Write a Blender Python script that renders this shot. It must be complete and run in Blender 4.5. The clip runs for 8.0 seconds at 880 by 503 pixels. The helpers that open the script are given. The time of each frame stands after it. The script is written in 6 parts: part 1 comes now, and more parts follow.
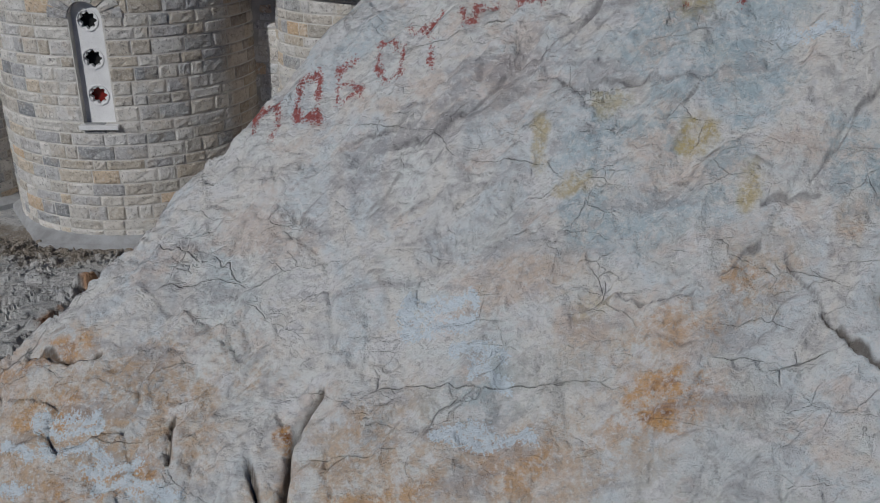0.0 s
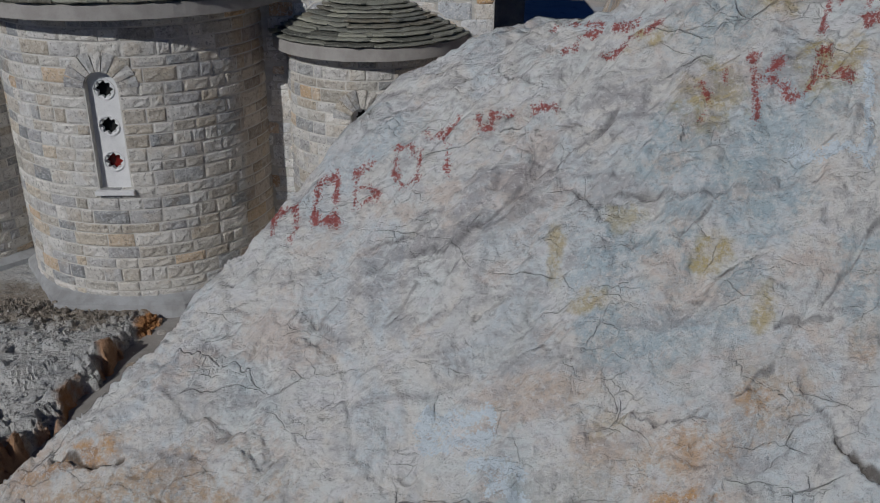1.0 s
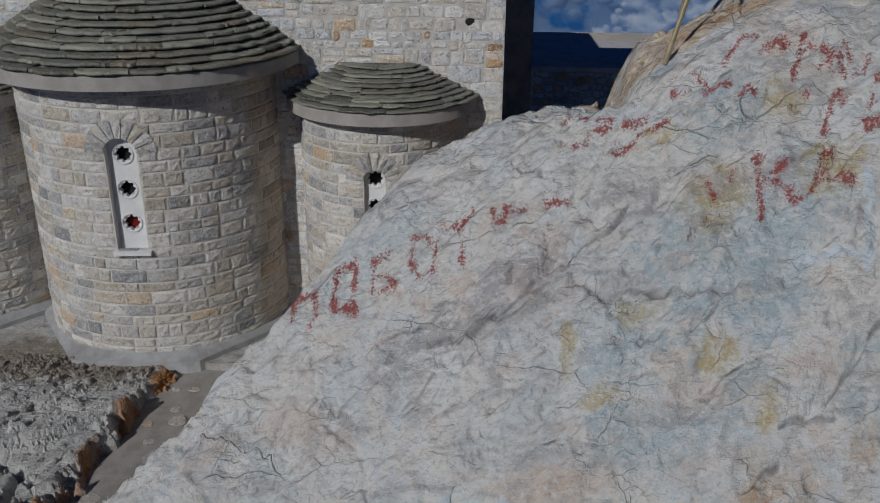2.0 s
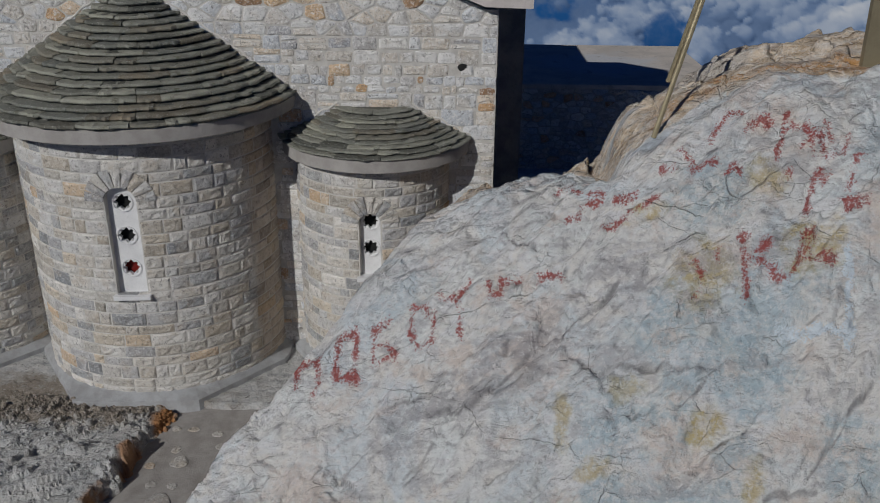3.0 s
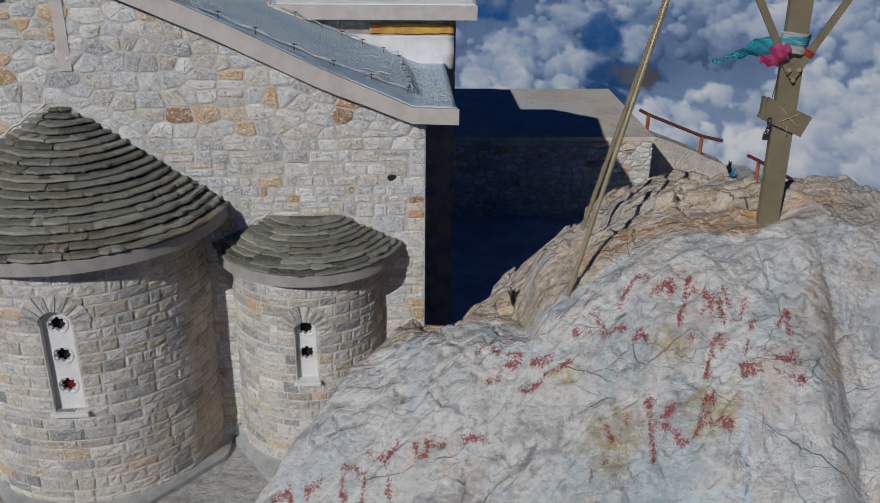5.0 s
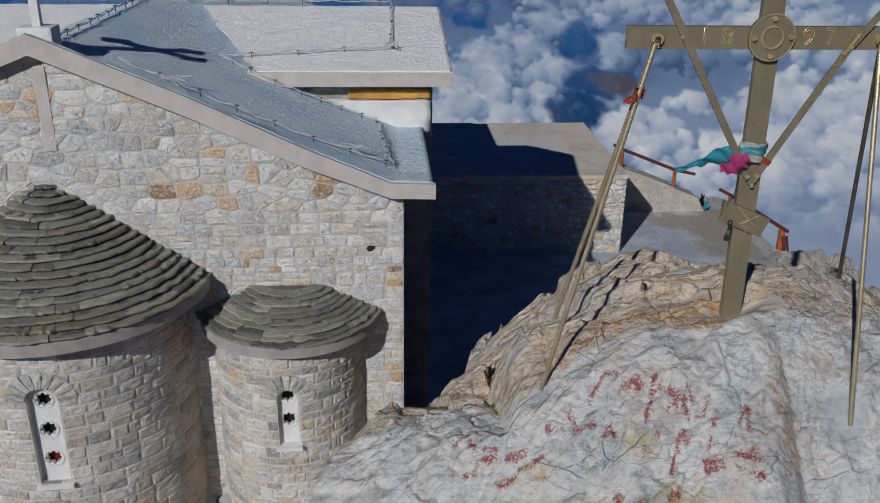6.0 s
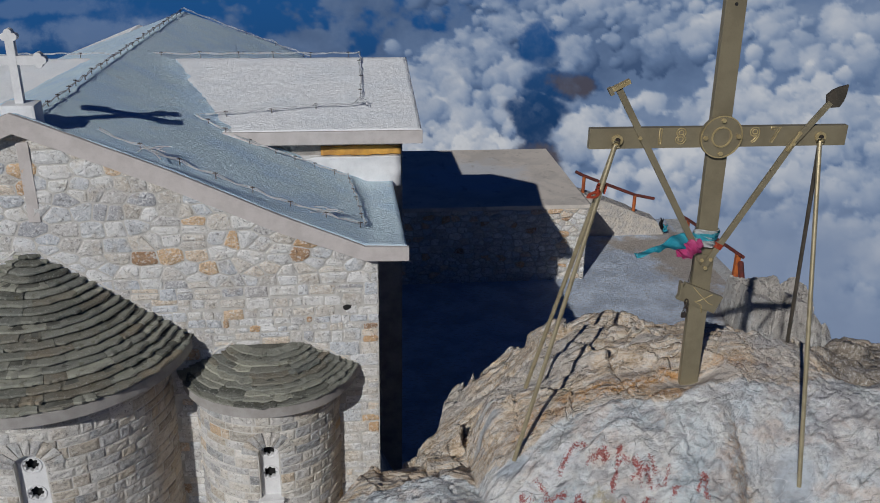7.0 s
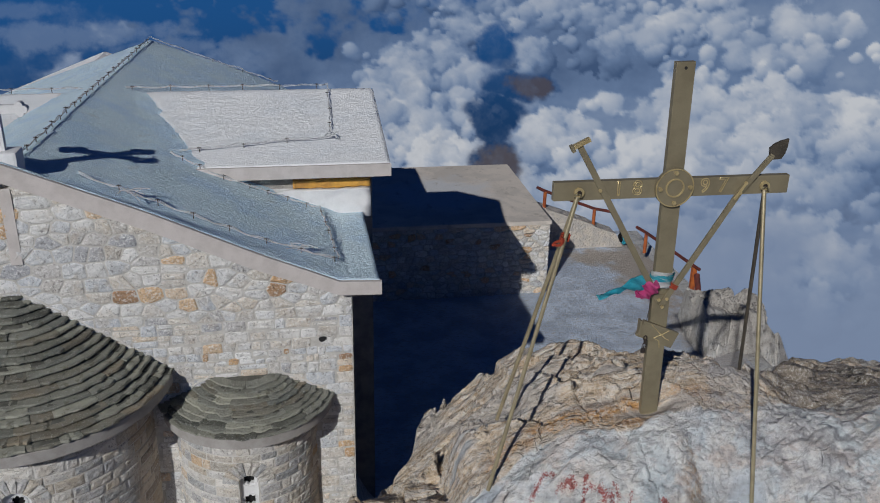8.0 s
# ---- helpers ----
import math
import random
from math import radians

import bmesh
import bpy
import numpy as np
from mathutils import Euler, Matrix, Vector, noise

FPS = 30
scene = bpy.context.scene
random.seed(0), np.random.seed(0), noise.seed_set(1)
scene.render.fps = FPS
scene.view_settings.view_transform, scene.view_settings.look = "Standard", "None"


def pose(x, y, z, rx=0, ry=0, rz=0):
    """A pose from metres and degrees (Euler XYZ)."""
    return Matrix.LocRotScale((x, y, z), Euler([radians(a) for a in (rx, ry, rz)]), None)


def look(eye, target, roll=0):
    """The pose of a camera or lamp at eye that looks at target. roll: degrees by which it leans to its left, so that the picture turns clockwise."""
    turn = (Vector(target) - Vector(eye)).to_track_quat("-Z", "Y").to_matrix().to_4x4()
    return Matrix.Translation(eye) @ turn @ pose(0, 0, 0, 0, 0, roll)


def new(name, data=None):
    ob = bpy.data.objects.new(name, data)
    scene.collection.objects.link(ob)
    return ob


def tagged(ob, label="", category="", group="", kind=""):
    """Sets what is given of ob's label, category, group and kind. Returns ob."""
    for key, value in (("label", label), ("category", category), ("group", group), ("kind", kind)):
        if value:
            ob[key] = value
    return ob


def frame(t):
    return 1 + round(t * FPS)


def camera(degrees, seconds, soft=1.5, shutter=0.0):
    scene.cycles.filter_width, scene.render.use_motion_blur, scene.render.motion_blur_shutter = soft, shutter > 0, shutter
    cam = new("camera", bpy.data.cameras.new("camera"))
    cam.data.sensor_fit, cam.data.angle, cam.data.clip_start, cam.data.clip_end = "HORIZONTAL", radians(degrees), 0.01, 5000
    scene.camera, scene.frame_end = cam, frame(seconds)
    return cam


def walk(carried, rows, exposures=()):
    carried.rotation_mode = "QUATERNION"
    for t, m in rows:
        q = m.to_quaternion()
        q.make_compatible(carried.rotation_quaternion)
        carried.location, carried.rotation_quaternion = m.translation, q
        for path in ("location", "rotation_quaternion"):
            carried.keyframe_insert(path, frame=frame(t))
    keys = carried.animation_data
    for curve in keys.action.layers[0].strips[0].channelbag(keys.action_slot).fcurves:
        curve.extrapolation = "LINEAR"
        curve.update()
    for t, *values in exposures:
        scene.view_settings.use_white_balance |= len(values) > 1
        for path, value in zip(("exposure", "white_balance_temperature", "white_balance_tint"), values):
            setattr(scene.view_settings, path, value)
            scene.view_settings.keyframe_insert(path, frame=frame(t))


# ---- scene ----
cam = camera(53.1, 8.0, 1.0)
PATH = [
    (0, (0.106, -0.047, 3.256), (0.069, 1.78, 2.444), 0.6),
    (0.5, (0.035, 0.056, 3.577), (-0.007, 1.883, 2.765), 0.5),
    (1, (0.021, 0.149, 3.904), (-0.027, 1.976, 3.092), 0.5),
    (1.5, (0.015, 0.212, 4.237), (-0.038, 2.04, 3.426), 0.5),
    (1.7, (-0.011, 0.181, 4.305), (-0.068, 2.02, 3.521), 0.6),
    (2.8, (-0.18, 0.164, 4.997), (-0.21, 1.992, 4.185), 0.5),
    (3, (-0.153, 0.192, 5.066), (-0.177, 2.022, 4.259), 0.6),
    (3.5, (-0.004, 0.273, 5.327), (0.014, 2.104, 4.521), 0.7),
    (4, (-0.021, 0.28, 5.594), (0.025, 2.111, 4.789), 0.7),
    (4.5, (-0.02, 0.333, 5.908), (0.047, 2.164, 5.106), 0.8),
    (4.7, (-0.006, 0.378, 6.066), (0.077, 2.206, 5.26), 0.8),
    (5.8, (-0.044, 0.381, 6.941), (0.087, 2.21, 6.144), 1.0),
    (6, (-0.006, 0.399, 7.096), (0.141, 2.231, 6.306), 1.0),
    (6.5, (-0.007, 0.413, 7.559), (0.186, 2.242, 6.774), 1.1),
    (7, (-0.147, 0.246, 7.905), (0.083, 2.072, 7.122), 1.1),
    (7.5, (-0.269, 0.064, 8.146), (0.01, 1.885, 7.367), 1.2),
    (8, (-0.311, -0.029, 8.448), (0.006, 1.787, 7.671), 1.2),
]
walk(cam, [(t, look(eye, target, roll)) for t, eye, target, roll in PATH], [(0, -0.25, 6300, 10), (1.5, -0.29, 6350, 10), (3.0, -0.19, 6440, 10), (4.5, -0.08, 6480, 10), (6.0, 0.06, 6460, 10), (8.0, 0.08, 6390, 10)])

# ---- world and sun ----
SUN_AZ, SUN_EL = radians(30.6), radians(30.3)
TO_SUN = Vector((-math.sin(SUN_AZ) * math.cos(SUN_EL), -math.cos(SUN_AZ) * math.cos(SUN_EL), math.sin(SUN_EL)))
world = bpy.data.worlds.new("sky")
scene.world = world
world.use_nodes = True
wn = world.node_tree.nodes
wl = world.node_tree.links
sky = wn.new("ShaderNodeTexSky")
sky.sky_type, sky.sun_disc = "NISHITA", False
sky.sun_elevation, sky.sun_rotation = SUN_EL, radians(210.6)
sky.altitude, sky.dust_density, sky.ozone_density = 2000, 0.0, 6.0
deep = wn.new("ShaderNodeMix")
deep.data_type, deep.blend_type = "RGBA", "MULTIPLY"
deep.inputs["Factor"].default_value = 1.0
deep.inputs["B"].default_value = (0.40, 0.72, 1.35, 1)
wl.new(sky.outputs["Color"], deep.inputs["A"])
wl.new(deep.outputs["Result"], wn["Background"].inputs["Color"])
wn["Background"].inputs["Strength"].default_value = 0.0125
sun = new("sun", bpy.data.lights.new("sun", "SUN"))
sun.data.energy, sun.data.angle, sun.data.color = 2.42, radians(0.5), (1.0, 0.985, 0.955)
sun.matrix_world = look(TO_SUN * 60, (0, 0, 0))


# ---- materials ----
class Nodes:
    """A small builder for one node material."""

    def __init__(self, name, rough=0.85, metal=0.0, spec=0.3):
        self.m = bpy.data.materials.new(name)
        self.m.use_nodes = True
        self.t = self.m.node_tree
        self.p = self.t.nodes["Principled BSDF"]
        self.p.inputs["Roughness"].default_value = rough
        self.p.inputs["Metallic"].default_value = metal
        self.p.inputs["Specular IOR Level"].default_value = spec
        self.pos = self.n("ShaderNodeTexCoord").outputs["Object"]

    def n(self, kind):
        return self.t.nodes.new(kind)

    def put(self, socket, value):
        if isinstance(value, bpy.types.NodeSocket):
            self.t.links.new(value, socket)
        elif isinstance(value, (tuple, list)) and len(value) == 3 and socket.type == "RGBA":
            socket.default_value = (*value, 1)
        else:
            socket.default_value = value

    def noise(self, scale, detail=4.0, rough=0.6, vec=None, stretch=None, distort=0.0, kind="FBM"):
        vec = vec or self.pos
        if stretch:
            mp = self.n("ShaderNodeMapping")
            mp.inputs["Scale"].default_value = stretch[:3]
            if len(stretch) > 3:
                mp.inputs["Rotation"].default_value = [radians(a) for a in stretch[3:]]
            self.put(mp.inputs["Vector"], vec)
            vec = mp.outputs["Vector"]
        t = self.n("ShaderNodeTexNoise")
        t.noise_type = kind
        self.put(t.inputs["Vector"], vec)
        for k, v in (("Scale", scale), ("Detail", detail), ("Roughness", rough), ("Distortion", distort)):
            t.inputs[k].default_value = v
        return t.outputs["Fac"]

    def voronoi(self, scale, feature="DISTANCE_TO_EDGE", vec=None):
        t = self.n("ShaderNodeTexVoronoi")
        t.feature = feature
        self.put(t.inputs["Vector"], vec or self.pos)
        t.inputs["Scale"].default_value = scale
        return t.outputs["Distance"]

    def ramp(self, fac, *stops, mode="LINEAR"):
        r = self.n("ShaderNodeValToRGB")
        r.color_ramp.interpolation = mode
        els = r.color_ramp.elements
        while len(els) < len(stops):
            els.new(0.5)
        for e, (at, col) in zip(els, stops):
            e.position = at
            e.color = (*col, 1) if isinstance(col, tuple) else (col, col, col, 1)
        self.put(r.inputs["Fac"], fac)
        return r.outputs["Color"]

    def mix(self, fac, a, b, blend="MIX"):
        x = self.n("ShaderNodeMix")
        x.data_type, x.blend_type = "RGBA", blend
        self.put(x.inputs["Factor"], fac)
        self.put(x.inputs["A"], a)
        self.put(x.inputs["B"], b)
        return x.outputs["Result"]

    def math(self, op, a, b=0.0, clamp=False):
        x = self.n("ShaderNodeMath")
        x.operation, x.use_clamp = op, clamp
        self.put(x.inputs[0], a)
        self.put(x.inputs[1], b)
        return x.outputs[0]

    def span(self, v, lo, hi, to0=0.0, to1=1.0):
        x = self.n("ShaderNodeMapRange")
        x.interpolation_type = "SMOOTHSTEP"
        for k, val in ((0, v), (1, lo), (2, hi), (3, to0), (4, to1)):
            self.put(x.inputs[k], val)
        return x.outputs[0]

    def random(self):
        return self.n("ShaderNodeObjectInfo").outputs["Random"]

    def island(self):
        return self.n("ShaderNodeNewGeometry").outputs["Random Per Island"]

    def bump(self, height, strength=0.5, dist=0.01):
        b = self.n("ShaderNodeBump")
        b.inputs["Strength"].default_value = strength
        b.inputs["Distance"].default_value = dist
        self.put(b.inputs["Height"], height)
        self.t.links.new(b.outputs["Normal"], self.p.inputs["Normal"])

    def done(self, color, rough=None):
        self.put(self.p.inputs["Base Color"], color)
        if rough is not None:
            self.put(self.p.inputs["Roughness"], rough)
        return self.m

    def spots(self, places, wobble, lo=0.55, hi=1.25):
        """A mask of ragged blots: places are (x, y, rx, ry, strength) in plan."""
        total = None
        for x, y, rx, ry, k in places:
            s = self.n("ShaderNodeVectorMath")
            s.operation = "SUBTRACT"
            self.put(s.inputs[0], self.pos)
            s.inputs[1].default_value = (x, y, 0)
            q = self.n("ShaderNodeVectorMath")
            q.operation = "MULTIPLY"
            self.put(q.inputs[0], s.outputs[0])
            q.inputs[1].default_value = (1 / rx, 1 / ry, 0)
            d = self.n("ShaderNodeVectorMath")
            d.operation = "LENGTH"
            self.put(d.inputs[0], q.outputs[0])
            one = self.span(self.math("ADD", d.outputs["Value"], wobble), lo, hi, k, 0.0)
            total = one if total is None else self.math("MAXIMUM", total, one)
        return total


def stone_material(name, stops, per_island=False, grain=1.0, mottle=0.35, dirt=(0.14, 0.12, 0.10), stain=None, pale=0.6):
    """Hewn stone: a colour for each block, pits, pale bruises and a coarse chiselled face."""
    b = Nodes(name, 0.9)
    b.pos = b.n("ShaderNodeNewGeometry").outputs["Position"]
    pick = b.island() if per_island else b.random()
    col = b.ramp(pick, *stops)
    coarse = b.noise(9.0, 5, 0.65)
    chisel = b.noise(30.0, 5, 0.68, distort=0.9)
    fine = b.noise(80.0, 4, 0.7)
    col = b.mix(b.span(coarse, 0.48, 0.70, 0.0, mottle), col, dirt)
    col = b.mix(b.span(b.noise(4.0, 3), 0.50, 0.68, 0.0, 0.35), col, (0.52, 0.42, 0.30))
    col = b.mix(b.span(chisel, 0.52, 0.60, 0.0, pale), col, (0.82, 0.81, 0.79))
    col = b.mix(b.span(chisel, 0.36, 0.44, 0.7, 0.0), col, (0.19, 0.18, 0.17))
    if stain:
        wob = b.math("MULTIPLY", b.math("SUBTRACT", b.noise(5.0, 4), 0.5), 1.4)
        col = b.mix(b.spots(stain, wob), col, (0.46, 0.30, 0.15))
    b.bump(b.math("ADD", b.math("MULTIPLY", coarse, 0.7), b.math("ADD", chisel, b.math("MULTIPLY", fine, 0.3))), 0.9 * grain, 0.018)
    return b.done(col)


APSE_STOPS = ((0.0, (0.40, 0.37, 0.32)), (0.16, (0.68, 0.66, 0.62)), (0.32, (0.37, 0.37, 0.38)), (0.48, (0.74, 0.71, 0.66)),
              (0.62, (0.46, 0.41, 0.34)), (0.74, (0.66, 0.65, 0.63)), (0.88, (0.27, 0.28, 0.29)), (0.95, (0.60, 0.53, 0.43)), (1.0, (0.58, 0.42, 0.27)))
apse_stone = stone_material("dressed_grey_stone", [(at, tuple(min(0.9, 1.08 * v) for v in c)) for at, c in APSE_STOPS], pale=0.38, stain=((-2.32, 9.75, 0.16, 0.5, 0.35), (-0.2, 9.9, 0.12, 0.5, 0.3)))
apse_stone_joined = stone_material("dressed_grey_stone_joined", [(at, tuple(min(0.9, 1.10 * v) for v in c)) for at, c in APSE_STOPS], per_island=True, pale=0.38, stain=((-2.32, 9.75, 0.16, 0.5, 0.35), (-0.2, 9.9, 0.12, 0.5, 0.3)))
WALL_STOPS = ((0.0, (0.66, 0.66, 0.66)), (0.14, (0.80, 0.78, 0.74)), (0.28, (0.56, 0.59, 0.63)), (0.42, (0.86, 0.85, 0.83)),
              (0.54, (0.56, 0.53, 0.49)), (0.66, (0.76, 0.70, 0.62)), (0.76, (0.44, 0.45, 0.48)), (0.82, (0.74, 0.69, 0.62)), (0.885, (0.72, 0.59, 0.45)),
              (0.945, (0.70, 0.46, 0.25)), (0.98, (0.56, 0.36, 0.20)), (1.0, (0.36, 0.22, 0.13)))
wall_stone = stone_material("pale_rubble_stone", WALL_STOPS, mottle=0.3, pale=0.75)
wall_stone_joined = stone_material("pale_rubble_stone_joined", WALL_STOPS, pale=0.75, per_island=True, mottle=0.3)
gully_stone = stone_material("brown_grey_paving_stone", ((0.0, (0.34, 0.30, 0.26)), (0.3, (0.46, 0.42, 0.38)), (0.6, (0.40, 0.39, 0.38)), (0.85, (0.52, 0.48, 0.43)), (1.0, (0.42, 0.32, 0.23))), pale=0.35)
SLATE_STOPS = ((0.0, (0.07, 0.068, 0.06)), (0.2, (0.20, 0.19, 0.165)), (0.4, (0.10, 0.10, 0.095)), (0.6, (0.25, 0.235, 0.20)), (0.78, (0.13, 0.125, 0.11)), (0.9, (0.18, 0.145, 0.11)), (1.0, (0.06, 0.06, 0.055)))


def plain(name, col, col2, rough=0.85, scale=6.0, fine=60.0, bump=0.4, metal=0.0, dist=0.01):
    b = Nodes(name, rough, metal)
    a = b.noise(scale, 5, 0.6)
    f = b.noise(fine, 4, 0.6)
    c = b.mix(b.span(a, 0.35, 0.68), col, col2)
    c = b.mix(b.span(f, 0.5, 0.75, 0.0, 0.25), c, tuple(v * 0.6 for v in col))
    b.bump(b.math("ADD", a, f), bump, dist)
    return b.done(c)


mortar = plain("lime_mortar", (0.68, 0.66, 0.62), (0.58, 0.56, 0.52), bump=0.5)
mortar_white = plain("white_lime_mortar", (0.60, 0.58, 0.54), (0.48, 0.46, 0.43), bump=0.8, scale=9.0, fine=40.0)
white_marble = plain("white_painted_stone", (0.78, 0.78, 0.78), (0.70, 0.70, 0.70), 0.6, bump=0.15)
fascia_grey = plain("grey_cement_edge", (0.40, 0.38, 0.36), (0.33, 0.31, 0.29), bump=0.2)
fascia_beige = plain("beige_cement_edge", (0.60, 0.555, 0.53), (0.52, 0.48, 0.455), bump=0.2)
cement = plain("grey_cement", (0.42, 0.43, 0.44), (0.33, 0.33, 0.33), bump=0.35)


def roof_cement():
    b = Nodes("weathered_cement_roof", 0.9)
    a, f = b.noise(0.9, 6, 0.65, distort=0.6), b.noise(30.0, 5, 0.7)
    wob = b.math("MULTIPLY", b.math("SUBTRACT", b.noise(1.1, 6, 0.7), 0.5), 1.6)
    col = b.mix(b.span(a, 0.40, 0.60), (0.72, 0.65, 0.57), (0.60, 0.55, 0.49))
    wash = b.spots(((3.6, 22.8, 1.5, 1.5, 0.9),), wob)
    col = b.mix(wash, col, b.mix(b.span(f, 0.4, 0.6), (0.58, 0.60, 0.62), (0.66, 0.67, 0.68)))
    col = b.mix(b.span(b.noise(3.0, 6, 0.75), 0.56, 0.66, 0.0, 0.6), col, (0.40, 0.36, 0.31))
    col = b.mix(b.span(f, 0.56, 0.70, 0.0, 0.35), col, (0.36, 0.33, 0.30))
    b.bump(b.math("ADD", a, f), 0.6, 0.02)
    return b.done(col)


slab_top = roof_cement()


def paving_material():
    b = Nodes("worn_lime_washed_paving", 0.9)
    a, f, g = b.noise(1.3, 5, 0.6), b.noise(9.0, 6, 0.7, stretch=(1, 2.2, 1, 0, 0, 25)), b.noise(40.0, 5, 0.7)
    col = b.mix(b.span(a, 0.40, 0.62), (0.66, 0.74, 0.86), (0.49, 0.56, 0.67))
    col = b.mix(b.span(f, 0.50, 0.62, 0.0, 0.55), col, (0.44, 0.42, 0.40))
    wob = b.math("MULTIPLY", b.math("SUBTRACT", b.noise(1.8, 6, 0.7), 0.5), 2.2)
    grit = b.spots(((9.3, 21.5, 1.0, 2.6, 0.9), (8.5, 22.6, 1.4, 0.6, 0.9), (9.3, 17.0, 0.8, 2.5, 0.7)), wob)
    col = b.mix(grit, col, b.mix(b.span(g, 0.42, 0.60), (0.34, 0.28, 0.22), (0.62, 0.55, 0.47)))
    col = b.mix(b.span(g, 0.56, 0.68, 0.0, 0.4), col, (0.30, 0.29, 0.29))
    b.bump(b.math("ADD", b.math("ADD", a, f), g), 0.9, 0.04)
    return b.done(col)


paving = paving_material()
# near-black colour standing for the unlit inside of holes
hole_black = plain("black_hole_fill", (0.02, 0.02, 0.02), (0.015, 0.015, 0.015))
red_glass = plain("dark_red_glass", (0.20, 0.018, 0.014), (0.14, 0.012, 0.010), 0.15, bump=0.0)
bronze = plain("bronze_painted_iron", (0.285, 0.245, 0.16), (0.235, 0.20, 0.13), 0.5, 5, 70, 0.12, 0.25)
dark_bronze = plain("tarnished_bronze", (0.13, 0.11, 0.085), (0.09, 0.08, 0.065), 0.45, 7, 60, 0.1, 0.4)
gilt = plain("bright_gilt_paint", (0.66, 0.53, 0.28), (0.52, 0.40, 0.20), 0.34, 9, 60, 0.1, 0.45)
brass = plain("worn_brass", (0.48, 0.41, 0.26), (0.38, 0.32, 0.20), 0.36, 9, 60, 0.1, 0.5)
dark_iron = plain("dark_iron", (0.05, 0.05, 0.05), (0.08, 0.06, 0.05), 0.6, metal=0.6)
pale_wire = plain("limewashed_wire", (0.62, 0.63, 0.64), (0.40, 0.41, 0.42), 0.6, 14.0, metal=0.1)
steel = plain("dull_steel_wire", (0.26, 0.27, 0.28), (0.18, 0.18, 0.19), 0.6, metal=0.2)
rust_red = plain("red_brown_paint", (0.16, 0.04, 0.03), (0.09, 0.035, 0.03), 0.6)
orange_paint = plain("orange_primer", (0.50, 0.14, 0.035), (0.28, 0.07, 0.03), 0.6)
cyan_cloth = plain("cyan_cloth", (0.045, 0.44, 0.56), (0.10, 0.55, 0.66), 0.9, 9.0)
pink_cloth = plain("pink_cloth", (0.66, 0.08, 0.27), (0.76, 0.16, 0.38), 0.9, 9.0)
white_cloth = plain("white_cloth", (0.75, 0.76, 0.76), (0.62, 0.66, 0.66), 0.9)
red_cord = plain("red_cord", (0.40, 0.06, 0.03), (0.30, 0.05, 0.02), 0.9)


def limewash_material(name, tint, tint2, rough=0.55):
    b = Nodes(name, 0.8)
    b.pos = b.n("ShaderNodeNewGeometry").outputs["Position"]
    wave = b.noise(6.0, 5, 0.62, stretch=(0.7, 1.5, 1, 0, 0, 35))
    f = b.noise(34.0, 5, 0.70, stretch=(1, 1.6, 1, 0, 0, 30), distort=0.4)
    c = b.mix(b.span(b.noise(1.2, 4), 0.4, 0.66), tint, tint2)
    c = b.mix(b.span(f, 0.56, 0.70, 0.0, 0.30), c, tuple(v * 0.8 for v in tint))
    c = b.mix(b.span(f, 0.34, 0.46, 0.5, 0.0), c, (0.90, 0.94, 0.97))
    c = b.mix(b.span(b.noise(3.0, 5), 0.62, 0.74, 0.0, 0.25), c, (0.62, 0.62, 0.60))
    lump = b.noise(15.0, 5, 0.66, stretch=(0.8, 1.7, 1, 0, 0, 35), distort=0.5)
    b.bump(b.math("ADD", b.math("MULTIPLY", wave, 0.8), b.math("ADD", b.math("MULTIPLY", f, 0.9), b.math("MULTIPLY", lump, 1.6))), rough, 0.030)
    return b.done(c)


limewash = limewash_material("white_limewash", (0.94, 0.95, 0.95), (0.88, 0.91, 0.93))
# limewash with the blue skylight on the nave slope put into its colour
skylit_wash = limewash_material("limewash_skylight_blue", (0.74, 0.91, 1.0), (0.63, 0.83, 1.0), 0.9)


def slate_material():
    b = Nodes("dark_slate", 0.85)
    b.pos = b.n("ShaderNodeNewGeometry").outputs["Position"]
    col = b.ramp(b.random(), *((at, tuple(1.75 * c for c in (tint[0] * 0.95, tint[1], tint[2] * 0.96))) for at, tint in SLATE_STOPS))
    a = b.noise(6.0, 5, 0.65)
    f = b.noise(38.0, 5, 0.7)
    col = b.mix(b.span(a, 0.45, 0.66, 0.0, 0.6), col, (0.25, 0.25, 0.215))
    col = b.mix(b.span(f, 0.54, 0.66, 0.0, 0.6), col, (0.46, 0.46, 0.42))
    col = b.mix(b.span(b.noise(11.0, 3), 0.58, 0.70, 0.0, 0.5), col, (0.10, 0.085, 0.04))
    b.bump(b.math("ADD", a, f), 1.0, 0.02)
    return b.done(col)


slate = slate_material()
gully_cement = plain("brown_grey_cement", (0.36, 0.34, 0.32), (0.28, 0.26, 0.24), bump=0.6)
slate_bed = plain("grey_green_slate_mortar", (0.19, 0.19, 0.165), (0.10, 0.10, 0.085), 0.9, 5.0, 35.0, 0.9, dist=0.02)


# ---- geometry helpers ----
def link_mesh(name, bm, material):
    me = bpy.data.meshes.new(name)
    bm.to_mesh(me)
    bm.free()
    me.materials.append(material)
    return me


def part(name, bm, material, parent, label="", smooth=False):
    me = bm if isinstance(bm, bpy.types.Mesh) else link_mesh(name, bm, material)
    if smooth:
        me.polygons.foreach_set("use_smooth", [True] * len(me.polygons))
    ob = new(name, me)
    ob.parent = parent
    if label:
        ob["label"] = label
    return ob


def thing(name, label, category, group="", kind=""):
    return tagged(new(name), label, category, group, kind)


